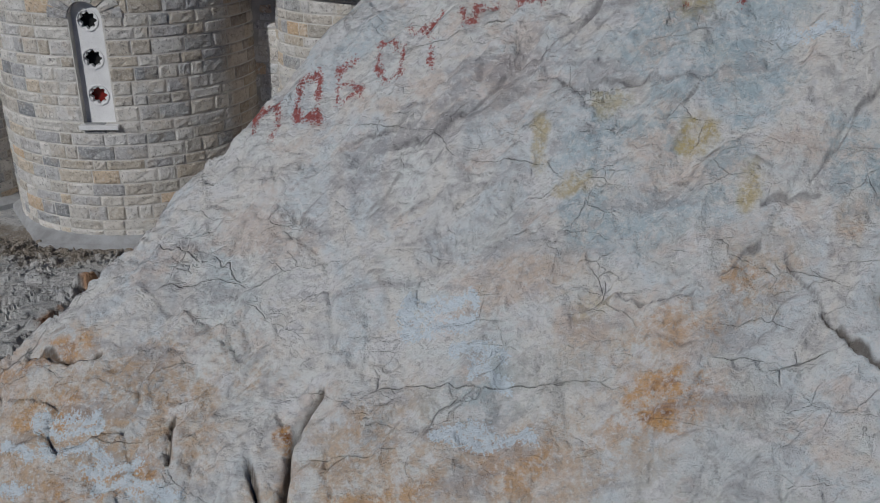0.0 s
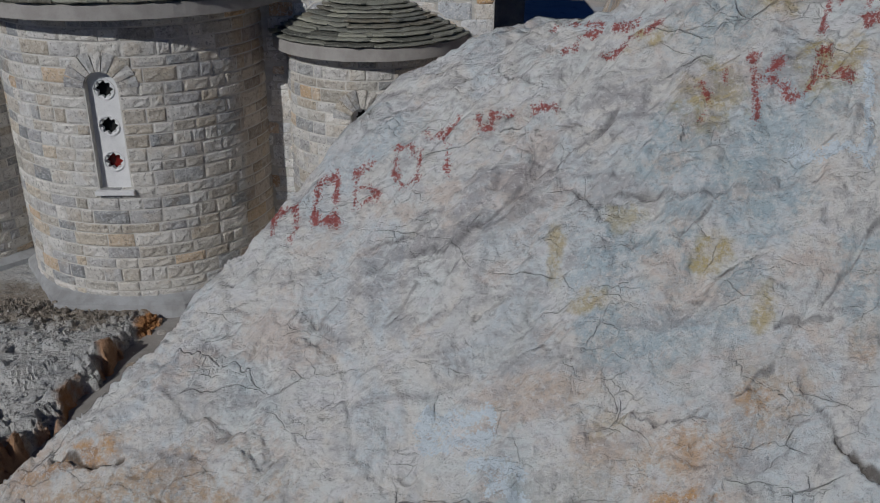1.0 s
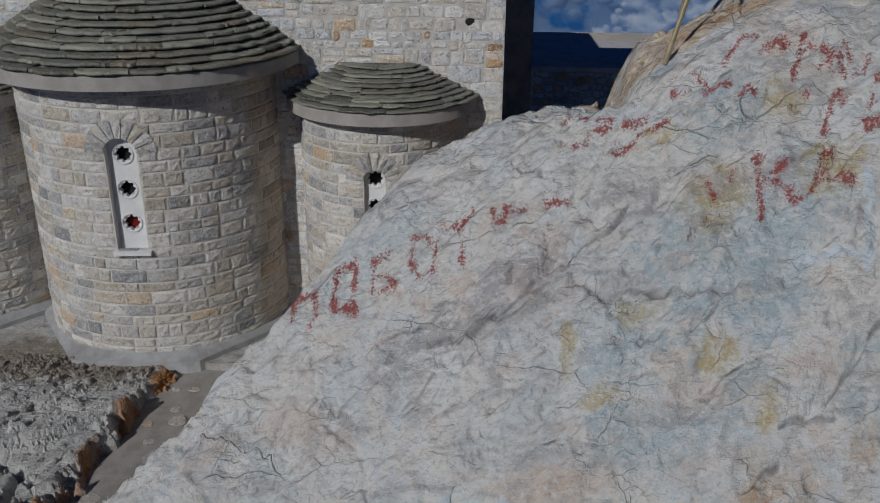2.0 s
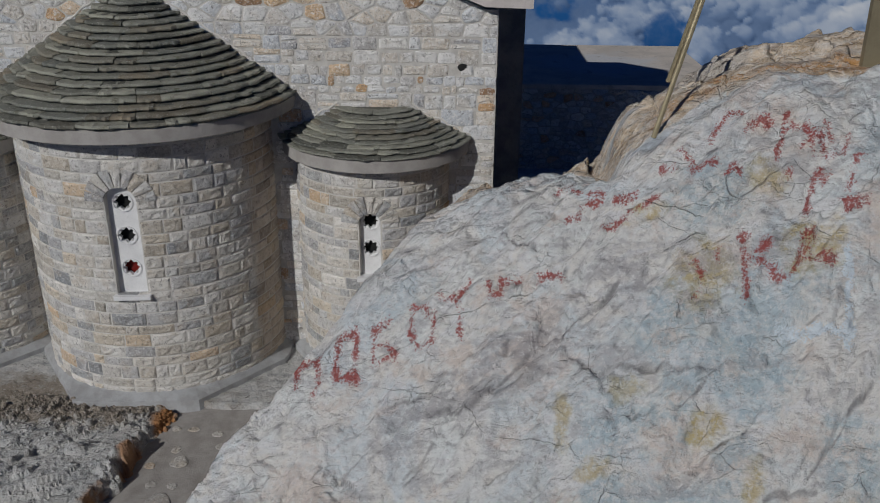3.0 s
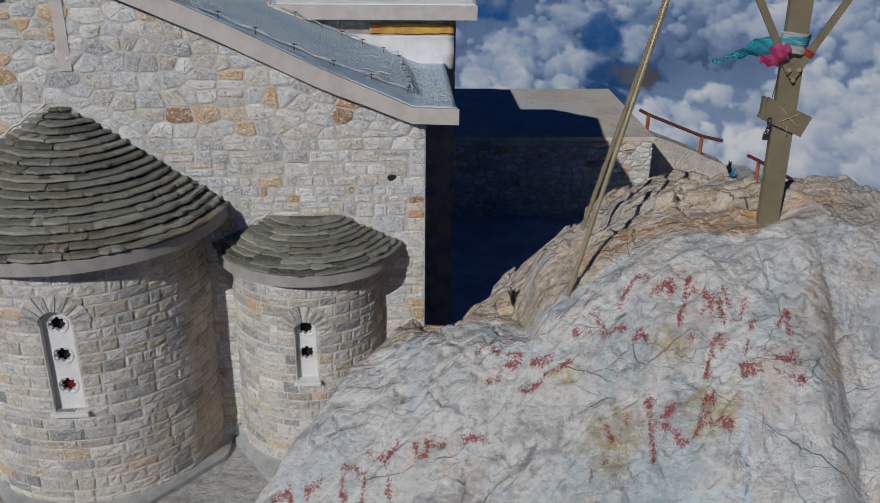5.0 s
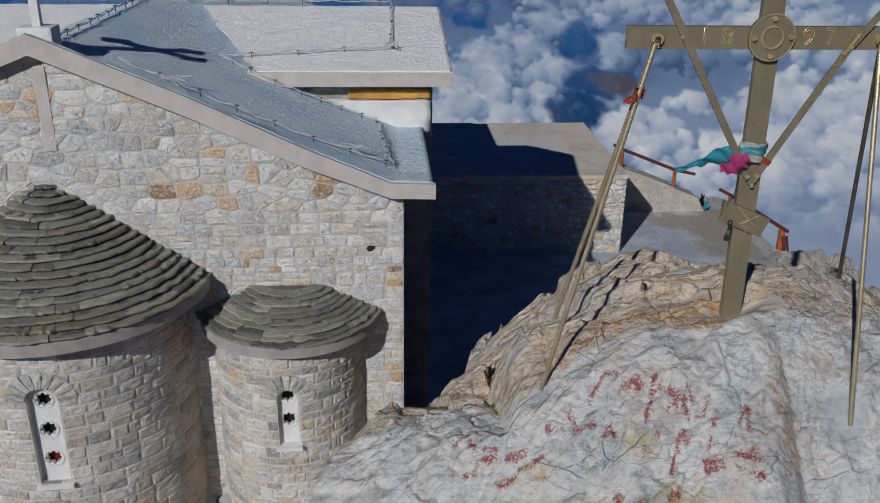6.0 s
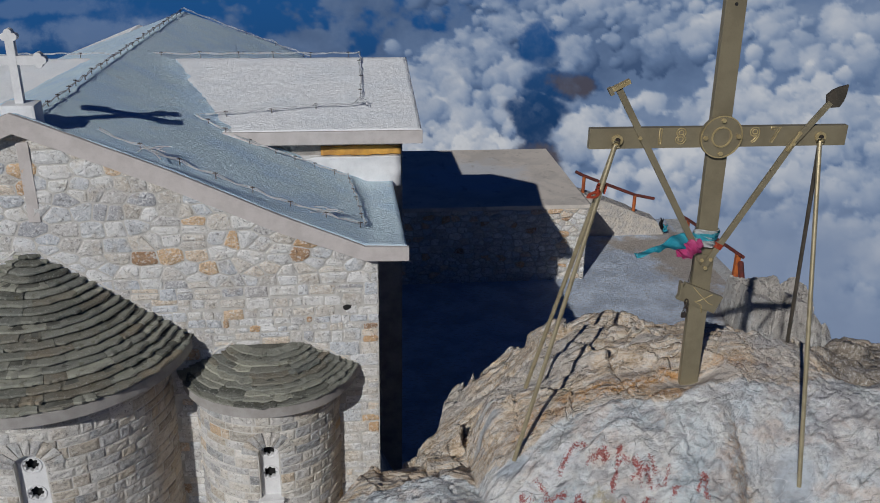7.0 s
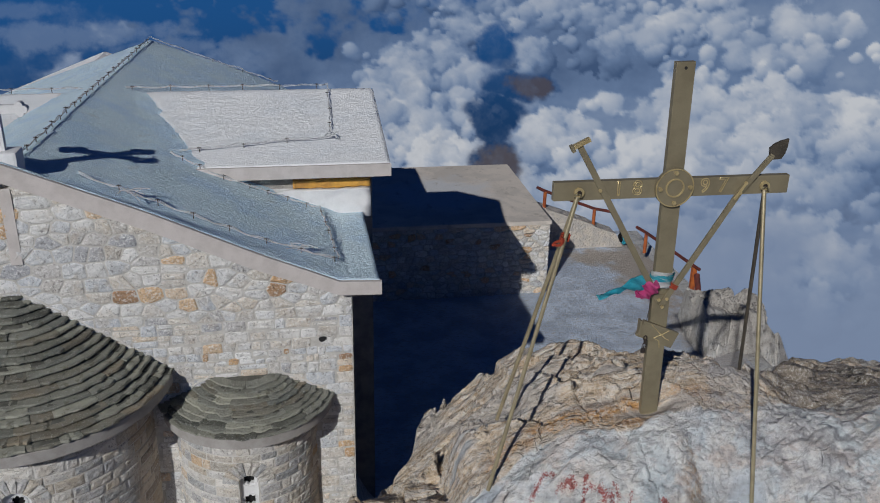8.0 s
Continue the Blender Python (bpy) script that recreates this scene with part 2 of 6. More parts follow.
def box(x0, x1, y0, y1, z0, z1, bm=None, bevel=0.0, m=None):
    out = bm or bmesh.new()
    b = bmesh.new()
    bmesh.ops.create_cube(b, size=1, matrix=Matrix.Translation(((x0 + x1) / 2, (y0 + y1) / 2, (z0 + z1) / 2)) @ Matrix.Diagonal((x1 - x0, y1 - y0, z1 - z0, 1)))
    if bevel:
        bmesh.ops.bevel(b, geom=b.edges[:], offset=bevel, segments=2, affect="EDGES", profile=0.7)
    if m:
        b.transform(m)
    return merge(out, b)


def merge(out, b):
    me = bpy.data.meshes.new("tmp")
    b.to_mesh(me)
    b.free()
    out.from_mesh(me)
    bpy.data.meshes.remove(me)
    return out


def prism(points, axis, a, b, bm=None):
    """A polygon of (u, v) swept from a to b along an axis; u, v are the two other axes in order."""
    out = bm or bmesh.new()

    def at(u, v, w):
        return {"x": (w, u, v), "y": (u, w, v), "z": (u, v, w)}[axis]

    lo = [out.verts.new(at(u, v, a)) for u, v in points]
    hi = [out.verts.new(at(u, v, b)) for u, v in points]
    out.faces.new(lo)
    out.faces.new(hi)
    for i in range(len(points)):
        j = (i + 1) % len(points)
        out.faces.new((lo[i], lo[j], hi[j], hi[i]))
    bmesh.ops.recalc_face_normals(out, faces=out.faces[:])
    return out


def tube(points, r, sides=8, bm=None, r_end=None):
    """A round bar along a line of points."""
    out = bm or bmesh.new()
    pts = [Vector(p) for p in points]
    rings = []
    for i, p in enumerate(pts):
        d = (pts[min(i + 1, len(pts) - 1)] - pts[max(i - 1, 0)]).normalized()
        u = d.cross(Vector((0.31, 0.2, 0.93))).normalized()
        v = d.cross(u)
        rr = r if r_end is None else r + (r_end - r) * i / (len(pts) - 1)
        rings.append([out.verts.new(p + rr * (math.cos(k * math.tau / sides) * u + math.sin(k * math.tau / sides) * v)) for k in range(sides)])
    for a, b in zip(rings, rings[1:]):
        for k in range(sides):
            out.faces.new((a[k], a[(k + 1) % sides], b[(k + 1) % sides], b[k]))
    out.faces.new(rings[0])
    out.faces.new(rings[-1])
    bmesh.ops.recalc_face_normals(out, faces=out.faces[:])
    return out


def flat_bar(p, q, width, thick, bm=None, bevel=0.004):
    """A flat bar from p to q; its broad side faces the y axis."""
    p, q = Vector(p), Vector(q)
    d = (q - p).normalized()
    n = Vector((0, 1, 0))
    n = (n - n.dot(d) * d).normalized()
    s = d.cross(n)
    m = Matrix((s, n, d)).transposed().to_4x4()
    m.translation = (p + q) / 2
    return box(-width / 2, width / 2, -thick / 2, thick / 2, -(q - p).length / 2, (q - p).length / 2, bm, bevel, m)


def disc(c, r, thick, segs=32, bm=None, inner=0.0):
    """A disc or ring standing upright, facing the y axis."""
    out = bm or bmesh.new()
    loops = []
    for rr, y in ((r, thick / 2), (r, -thick / 2)) + (((inner, -thick / 2), (inner, thick / 2)) if inner else ()):
        loops.append([out.verts.new((c[0] + rr * math.cos(k * math.tau / segs), c[1] + y, c[2] + rr * math.sin(k * math.tau / segs))) for k in range(segs)])
    n = len(loops)
    for i in range(n if inner else n - 1):
        a, b = loops[i], loops[(i + 1) % n]
        for k in range(segs):
            out.faces.new((a[k], a[(k + 1) % segs], b[(k + 1) % segs], b[k]))
    if not inner:
        out.faces.new(loops[0])
        out.faces.new(loops[1])
    bmesh.ops.recalc_face_normals(out, faces=out.faces[:])
    return out


# ---- numpy noise for the big surfaces ----
_tab = np.random.RandomState(7).rand(64, 64, 8)


def vnoise(x, y, k=0):
    xi, yi = np.floor(x).astype(int), np.floor(y).astype(int)
    fx, fy = x - xi, y - yi
    fx, fy = fx * fx * fx * (fx * (fx * 6 - 15) + 10), fy * fy * fy * (fy * (fy * 6 - 15) + 10)
    t = _tab[:, :, k % 8]
    a, b = t[xi % 64, yi % 64], t[(xi + 1) % 64, yi % 64]
    c, d = t[xi % 64, (yi + 1) % 64], t[(xi + 1) % 64, (yi + 1) % 64]
    return (a * (1 - fx) + b * fx) * (1 - fy) + (c * (1 - fx) + d * fx) * fy * 1.0


def fbm(x, y, octaves=5, k=0, gain=0.5, ridged=False):
    out, amp, total = 0.0, 1.0, 0.0
    for i in range(octaves):
        n = vnoise(x + 13.7 * i, y - 7.3 * i, k + i)
        n = 1 - np.abs(2 * n - 1) if ridged else n
        out, total = out + amp * n, total + amp
        amp, x, y = amp * gain, x * 2.03, y * 2.03
    return out / total


def cells(x, y, k=0):
    """A random value for each of a scatter of cells, and how far inside its rim a place lies."""
    xi, yi = np.floor(x).astype(int), np.floor(y).astype(int)
    best, second, val = np.full(np.shape(x), 1e9), np.full(np.shape(x), 1e9), np.zeros(np.shape(x))
    for dx in (-1, 0, 1):
        for dy in (-1, 0, 1):
            a, b = (xi + dx) % 64, (yi + dy) % 64
            d = np.hypot(xi + dx + _tab[a, b, k % 8] - x, yi + dy + _tab[a, b, (k + 1) % 8] - y)
            val = np.where(d < best, _tab[a, b, (k + 2) % 8], val)
            second = np.where(d < best, best, np.minimum(second, d))
            best = np.minimum(best, d)
    return val, second - best


def smooth(v, lo, hi):
    t = np.clip((v - lo) / (hi - lo), 0, 1)
    return t * t * (3 - 2 * t)


def line_gap(x, y, pts):
    """The distance in plan from (x, y) to a polyline."""
    best = np.full(np.shape(x), 1e9)
    for (ax, ay), (bx, by) in zip(pts, pts[1:]):
        dx, dy = bx - ax, by - ay
        t = np.clip(((x - ax) * dx + (y - ay) * dy) / (dx * dx + dy * dy), 0, 1)
        best = np.minimum(best, np.hypot(x - ax - t * dx, y - ay - t * dy))
    return best


def sheet(name, xs, ys, zf, material, smooth_faces=True):
    """A height field on a grid of plan coordinates."""
    X, Y = np.meshgrid(xs, ys)
    Z = zf(X, Y)
    nx, ny = len(xs), len(ys)
    verts = np.stack([X.ravel(), Y.ravel(), Z.ravel()], 1)
    i = (np.arange(ny - 1)[:, None] * nx + np.arange(nx - 1)[None]).ravel()
    quads = np.stack([i, i + 1, i + nx + 1, i + nx], 1)
    me = bpy.data.meshes.new(name)
    me.from_pydata(verts.tolist(), [], quads.tolist())
    me.materials.append(material)
    if smooth_faces:
        me.polygons.foreach_set("use_smooth", [True] * len(me.polygons))
    return me


# ---- the boulder ----
FACETS = ((3.254, 0.272, 1.313), (3.5, -0.063, 0.45), (2.913, 0.427, 0.84), (3.268, 0.508, -0.17), (4.89, -0.20, -0.36))
CREST_X = (-4.0, -2.8, -2.0, -1.8, -1.5, -0.95, -0.55, -0.3, 0.1, 0.7, 1.2, 2.0, 2.45, 2.9, 3.1, 4.0, 5.0, 6.0, 9.0)
CREST_Y = (4.3, 4.78, 5.08, 5.36, 5.60, 5.98, 6.36, 7.0, 7.45, 7.55, 7.8, 8.2, 8.3, 8.0, 7.55, 7.35, 8.0, 9.1, 10.2)
CRACKS = (  # a line in plan, then depth and half width
    (((-0.96, 5.05), (-0.82, 4.93), (-0.70, 4.83), (-0.64, 4.67), (-0.64, 4.53), (-0.58, 4.43), (-0.46, 4.36)), 0.05, 0.020),
    (((-0.66, 4.26), (-0.77, 4.18), (-0.83, 4.07), (-0.83, 3.95), (-0.87, 3.80)), 0.22, 0.020),
    (((-1.07, 4.06), (-0.97, 3.91)), 0.14, 0.016),
    (((-1.54, 4.26), (-1.55, 4.08)), 0.12, 0.015),
    (((-1.85, 4.88), (-1.56, 4.75), (-1.29, 4.63)), 0.05, 0.022),
    (((1.33, 4.96), (1.40, 5.00), (1.49, 5.04)), 0.05, 0.014),
    (((0.93, 4.36), (1.15, 4.31), (1.42, 4.31)), 0.05, 0.020),
    (((2.06, 4.12), (2.19, 4.01), (2.31, 3.92)), 0.07, 0.018),
    (((0.49, 5.36), (0.69, 5.41), (0.97, 5.54)), 0.05, 0.016),
    (((2.54, 4.94), (2.39, 4.81), (2.28, 4.77), (2.16, 4.66), (2.04, 4.59)), 0.05, 0.022),
    (((-2.58, 4.73), (-2.24, 4.61), (-2.08, 4.60)), 0.09, 0.024),
    (((-1.07, 5.32), (-1.05, 5.20)), 0.05, 0.014),
    (((0.68, 5.32), (0.86, 5.17), (1.18, 5.15)), 0.05, 0.022),
    (((2.37, 7.66), (2.59, 7.85), (2.81, 7.97)), 0.09, 0.030),
    (((2.76, 6.46), (2.78, 6.19), (2.83, 6.00)), 0.04, 0.016),
)

WRINKLES = (  # shallow dark creases, lines in plan
    ((0.98, 5.57), (0.85, 5.50), (0.67, 5.42), (0.50, 5.41)),
    ((0.47, 5.59), (0.48, 5.50), (0.44, 5.43)),
    ((0.62, 5.35), (0.71, 5.24), (0.83, 5.20), (1.13, 5.17), (1.34, 5.09)),
    ((-0.56, 5.35), (-0.38, 5.34), (-0.21, 5.37)),
    ((-0.29, 5.25), (-0.00, 5.19), (0.25, 5.29), (0.39, 5.35)),
    ((-0.44, 4.99), (-0.33, 5.03), (-0.25, 5.10)),
    ((2.46, 4.88), (2.31, 4.78), (2.17, 4.67), (2.03, 4.57)),
    ((1.29, 4.92), (1.38, 4.95), (1.47, 4.99)),
    ((-0.94, 5.13), (-0.85, 5.03), (-0.73, 4.94)),
    ((0.23, 6.10), (0.32, 5.95), (0.45, 5.88)),
    ((1.78, 4.50), (2.08, 4.51)),
    ((2.09, 4.12), (1.98, 4.24), (1.89, 4.35)),
    ((0.92, 4.37), (1.07, 4.31), (1.40, 4.24)),
    ((1.53, 4.30), (1.75, 4.39)),
)


# faded painted letters, each stroke as (x, y, x, y) in plan
RED_LOW = ((-1.28, 5.74, -1.24, 5.59), (-1.12, 5.72, -1.09, 5.61), (-1.25, 5.74, -1.1, 5.72), (-1.09, 5.61, -1.1, 5.51), (-0.96, 5.79, -0.96, 5.58), (-0.96, 5.57, -0.8, 5.54), (-0.81, 5.54, -0.83, 5.76), (-0.94, 5.78, -0.83, 5.79), (-0.7, 5.79, -0.68, 5.6), (-0.69, 5.68, -0.58, 5.68), (-0.58, 5.68, -0.54, 5.58), (-0.54, 5.58, -0.66, 5.59), (-0.69, 5.78, -0.6, 5.79))
RED_LOW_END = ((-0.41, 5.82, -0.32, 5.78), (-0.32, 5.78, -0.27, 5.72), (-0.27, 5.72, -0.27, 5.58), (-0.41, 5.82, -0.43, 5.68), (-0.43, 5.68, -0.37, 5.58), (-0.37, 5.58, -0.27, 5.57), (-0.22, 5.83, -0.11, 5.76), (-0.11, 5.76, -0.01, 5.82), (-0.11, 5.76, -0.07, 5.56), (0.11, 5.77, 0.14, 5.69), (0.14, 5.69, 0.21, 5.7), (0.21, 5.74, 0.33, 5.75), (0.48, 5.73, 0.62, 5.71))
RED_MIDDLE = ((0.61, 6.29, 0.72, 6.38), (0.72, 6.38, 0.76, 6.18), (0.74, 6, 0.8, 6.07), (0.8, 6.07, 0.9, 6.07), (0.85, 6.14, 0.91, 6.11), (0.67, 6.02, 0.7, 6), (0.99, 5.99, 1.13, 6.05), (1.05, 6, 1.12, 6.01), (1.21, 5.92, 1.28, 5.94), (1.07, 5.9, 1.19, 5.91), (0.9, 5.89, 1.03, 5.88))
RED_TOP = ((1.65, 6.16, 1.72, 6.27), (1.72, 6.27, 1.79, 6.32), (1.79, 6.32, 1.88, 6.31), (1.89, 6.16, 2.01, 6.22), (2.01, 6.22, 2.06, 6.23), (2.06, 6.23, 2.02, 6.17), (2.06, 5.98, 2.17, 6.2), (2.12, 6.11, 2.16, 6.12), (2.19, 6.13, 2.28, 6.1), (2.28, 6.1, 2.29, 5.98), (2.21, 6, 2.31, 6.04), (2.4, 6.09, 2.43, 6.01), (2.36, 6.03, 2.38, 5.94), (2.38, 5.94, 2.5, 5.93), (2.51, 5.98, 2.56, 6.06), (2.53, 5.87, 2.6, 5.88), (2.75, 5.86, 2.84, 6), (2.84, 6, 2.81, 5.81))
RED_UPPER = ((1.45, 6.15, 1.5, 6.06), (1.5, 6.06, 1.52, 5.99), (1.52, 5.99, 1.64, 6), (1.33, 6.11, 1.4, 6.05), (1.73, 5.93, 1.77, 5.98), (1.77, 5.98, 1.78, 5.89), (2.21, 5.71, 2.27, 5.85), (2.27, 5.85, 2.33, 5.89), (2.33, 5.89, 2.36, 5.83), (2.12, 5.9, 2.14, 5.92), (2.49, 5.76, 2.51, 5.82), (2.44, 5.7, 2.57, 5.63), (2.44, 5.64, 2.58, 5.58), (2.45, 5.69, 2.44, 5.64), (2.52, 5.68, 2.51, 5.6), (2.68, 5.66, 2.83, 5.62), (2.77, 5.66, 2.82, 5.68), (2.66, 5.59, 2.85, 5.56))
RED_SIDE = ((1.78, 5.61, 1.76, 5.35), (1.78, 5.47, 1.95, 5.54), (1.81, 5.47, 1.97, 5.4), (1.97, 5.4, 2.03, 5.38), (2.12, 5.47, 2.17, 5.57), (2.17, 5.57, 2.24, 5.56), (2.05, 5.39, 2.19, 5.52), (2.18, 5.45, 2.3, 5.44), (2.3, 5.44, 2.32, 5.4), (2.15, 5.44, 2.29, 5.39), (1.46, 5.54, 1.5, 5.46), (1.61, 5.54, 1.62, 5.56), (1.46, 5.38, 1.47, 5.39))
WHITE_MARKS = ((-2.43, 4.38, -2.03, 4.31), (-2.40, 4.33, -2.01, 4.26), (-2.62, 4.30, -2.43, 4.22), (-2.36, 4.25, -1.91, 4.15), (-2.08, 4.12, -1.72, 4.09), (-1.99, 4.06, -1.46, 3.97), (-0.21, 4.46, 0.21, 4.43), (-0.19, 4.41, 0.20, 4.36), (-0.16, 4.50, 0.04, 4.47), (0.01, 4.00, 0.33, 3.98), (0.05, 3.98, 0.56, 3.92), (0.20, 4.18, 0.41, 4.13), (0.08, 4.28, 0.39, 4.21), (-2.63, 4.15, -2.39, 4.10))
WHITE_LINES = ((2.41, 5.43, 2.34, 5.03), (1.96, 5.15, 2.34, 5.07))


def facets(x, y, k=6.0):
    return -np.log(sum(np.exp(-k * (a + b * (x - 1) + c * (y - 6))) for a, b, c in FACETS)) / k


def block(x, y, x0, x1, y0, y1, top, steep):
    out = np.maximum(np.maximum(x0 - x, x - x1), np.maximum(y0 - y, y - y1))
    return top - steep * np.maximum(out, 0)


# where the washed white face ends and the bare tan stone begins
TAN_X = (-4.0, -2.0, -1.0, -0.55, 0.0, 0.6, 1.0, 1.33, 1.7, 2.0, 2.7, 3.2, 3.75, 4.7, 9.0)
TAN_Y = (5.6, 6.2, 7.0, 6.85, 6.95, 6.95, 6.75, 6.42, 6.62, 6.70, 6.60, 6.72, 6.75, 7.1, 9.0)
# left edge of the stepped outcrop behind the crest and its height, by y, and its back edge, by x
EDGE_Y, EDGE_X, EDGE_Z = (7.3, 7.8, 8.6, 9.2, 9.8, 10.3, 10.75), (0.42, 0.55, 0.64, 0.95, 1.12, 1.33, 1.42), (2.32, 2.08, 1.80, 1.72, 1.74, 1.74, 1.50)
BACK_X, BACK_Y = (0.4, 1.0, 1.62, 2.15, 2.45, 2.75, 3.4, 4.4), (8.1, 10.0, 10.35, 9.75, 9.1, 8.6, 8.4, 8.2)
SWELLS = ((3.2, 6.55, 0.30, 0.14), (3.55, 7.40, 0.40, 0.18), (4.35, 7.6, 0.35, 0.12), (1.85, 7.9, 0.25, -0.12), (5.1, 7.3, 0.50, -0.28), (2.22, 5.75, 0.20, -0.10), (1.5, 6.04, 0.22, 0.12), (1.19, 6.72, 0.22, -0.15), (1.12, 3.9, 0.30, 0.08))


def rock_z(x, y):
    wx = x + 0.10 * (fbm(x * 2.2, y * 2.2, 3, 1) - 0.5)
    wy = y + 0.10 * (fbm(x * 2.2 + 9, y * 2.2, 3, 2) - 0.5)
    f = facets(wx, wy)
    for bx, by, r, h in ((2.25, 6.25, 0.35, 0.13), (-0.6, 4.95, 0.4, -0.10), (-0.6, 4.3, 0.35, -0.03), (2.8, 5.1, 0.25, -0.11), (1.8, 4.85, 0.25, 0.08), (1.55, 7.34, 0.22, -0.06), (4.27, 7.49, 0.3, 0.06), (-2.4, 4.45, 0.4, 0.12)):
        f = f + h * np.exp(-((x - bx) ** 2 + (y - by) ** 2) / (2 * r * r))
    cut = 3.38 + 1.05 * (wy - 6.35) + 1.5 * np.maximum(3.28 - wx, 0)
    f = -np.log(np.exp(-9 * f) + np.exp(-9 * cut)) / 9
    f = -np.log(np.exp(-9 * f) + np.exp(-9 * (3.80 - 0.05 * (wy - 7)))) / 9
    yc = np.interp(x, CREST_X, CREST_Y) + 0.22 * (fbm(x * 3.0, x * 0 + 3.3, 4, 3) - 0.5)
    over = np.maximum(y - yc, 0)
    edge = facets(x, np.minimum(y, yc))
    drop = np.interp(x, (-4, -0.6, 0.4, 2.2, 3.0, 9), (2.4, 2.2, 1.3, 1.1, 1.6, 1.2))
    f = np.where(over > 0, np.minimum(f, edge - drop * over + 0.12 * over * (fbm(x * 4, y * 4, 4, 5) - 0.5)), f)
    # the saddle in the crest, falling away before the outcrop
    dip = 2.92 - 0.58 * np.maximum(wy - 6.7, 0) + 2.6 * np.maximum(np.abs(wx - 0.62) - 0.42, 0)
    f = np.where(wy > 6.2, np.minimum(f, -np.log(np.exp(-12 * f) + np.exp(-12 * dip)) / 12), f)
    # stepped outcrop behind the crest: a steep lit face and a back falling away
    qx, qy = x + 0.16 * (fbm(x * 2.6, y * 2.6, 3, 2) - 0.5), y + 0.16 * (fbm(x * 2.6 + 7, y * 2.6, 3, 4) - 0.5)
    cv, rim = cells(qx * 2.0, qy * 2.2 + 0.8 * qx, 3)
    jx = x + 0.10 * (fbm(x * 3, y * 3, 3, 2) - 0.5) + 0.07 * (cv - 0.5)
    # each joint block of the outcrop stands at its own height and ends at its own edge
    edge_x = np.interp(y, EDGE_Y, EDGE_X) + 0.16 * (cv - 0.5)
    back_y = np.interp(jx, BACK_X, BACK_Y) + 0.35 * (cv - 0.5)
    step = np.minimum(3.07 + 0.56 * (jx - 2) - 0.41 * (y - 8.5), np.interp(y, EDGE_Y, EDGE_Z) + 0.92 * (jx - edge_x)) + 0.20 * (cv - 0.5) - 0.12 * (jx < 2.12) * (y > 8.3)
    step = np.minimum(step, 3.50 - 0.10 * np.maximum(x - 2.7, 0))
    step = step - 7.0 * np.maximum(edge_x - x, 0) - 3.0 * np.maximum(y - back_y, 0) - 2.0 * np.maximum(7.75 - y, 0)
    f = np.maximum(f, np.where((y > 7.3) & (x < 4.4), step, -9))
    for bx, by, r, h in SWELLS:
        f = f + h * np.exp(-((x - bx) ** 2 + (y - by) ** 2) / (2 * r * r))
    # folds, ledges and cracks
    u, v = x * 0.82 + y * 0.57, -x * 0.57 + y * 0.82
    warp = 0.5 * fbm(x * 1.7, y * 1.7, 3, 3)
    crag = smooth(y - np.interp(x, TAN_X, TAN_Y), -0.12, 0.14)
    calm = 1 - 0.7 * crag
    fold = fbm(u * 1.5 + warp, v * 5.0 + 2.5 * warp, 6, 4, 0.52, True)
    pleat = fbm(u * 2.6 + 2 * warp, v * 8.5 + 4.0 * warp, 4, 7, 0.5, True)
    f = f + calm * (0.13 * (fold - 0.6) + 0.075 * (pleat - 0.6) * smooth(fbm(x * 0.9, y * 0.9, 3, 2), 0.36, 0.60)) + 0.09 * calm * (fbm(x * 1.5, y * 1.5, 4, 6) - 0.5)
    vein = fbm(x * 2.3 + 2 * warp, y * 2.3, 4, 2, 0.6, True)
    f = f - 0.035 * smooth(vein, 0.82, 0.93)
    f = f + (0.03 + 0.035 * crag) * (fbm(x * 4, y * 9, 5, 1, 0.6) - 0.5)
    f = f + crag * (0.15 * (cv - 0.5) - 0.035 * np.exp(-(rim / 0.025) ** 2))
    cw, rim = cells(qx * 5.5 + 0.5 * warp, qy * 6.5, 5)
    f = f + crag * (0.026 * (cw - 0.5) - 0.010 * np.exp(-(rim / 0.05) ** 2))
    strata = (y - 0.10 * x + 0.30 * fbm(x * 1.4, y * 1.4, 4, 2)) * 5.0
    saw = strata - np.floor(strata)
    f = f + crag * smooth(8.7 - y, 0.0, 0.5) * 0.075 * (saw - 0.5) * smooth(1 - saw, 0.0, 0.12) * smooth(fbm(x * 1.8, y * 4, 3, 1), 0.35, 0.55)
    # blocky ledges low on the near side
    low = smooth(-x, 0.9, 1.6) * smooth(4.75 - y, 0.0, 0.35)
    cv, rim = cells(x * 2.4 + 0.6 * y + 0.5 * warp, y * 4.4 - 0.5 * x, 6)
    f = f + low * (0.10 * (cv - 0.5) - 0.035 * np.exp(-(rim / 0.05) ** 2))
    cv, rim = cells(u * 1.6 + 0.8 * warp, v * 5.5 + 1.4 * warp, 1)
    f = f + (1 - crag) * (0.045 * (cv - 0.5) - 0.010 * np.exp(-(rim / 0.05) ** 2)) * smooth(fbm(x, y, 3, 5), 0.40, 0.58)
    f = f + 0.018 * (fbm(x * 16, y * 16, 3, 5) - 0.5)
    foot = np.exp(-(((x - 2.97) / 0.34) ** 2 + ((y - 6.88) / 0.18) ** 2))
    f = f * (1 - foot) + 3.66 * foot
    wob = 0.05 * (fbm(x * 9, y * 9, 3, 7) - 0.5)
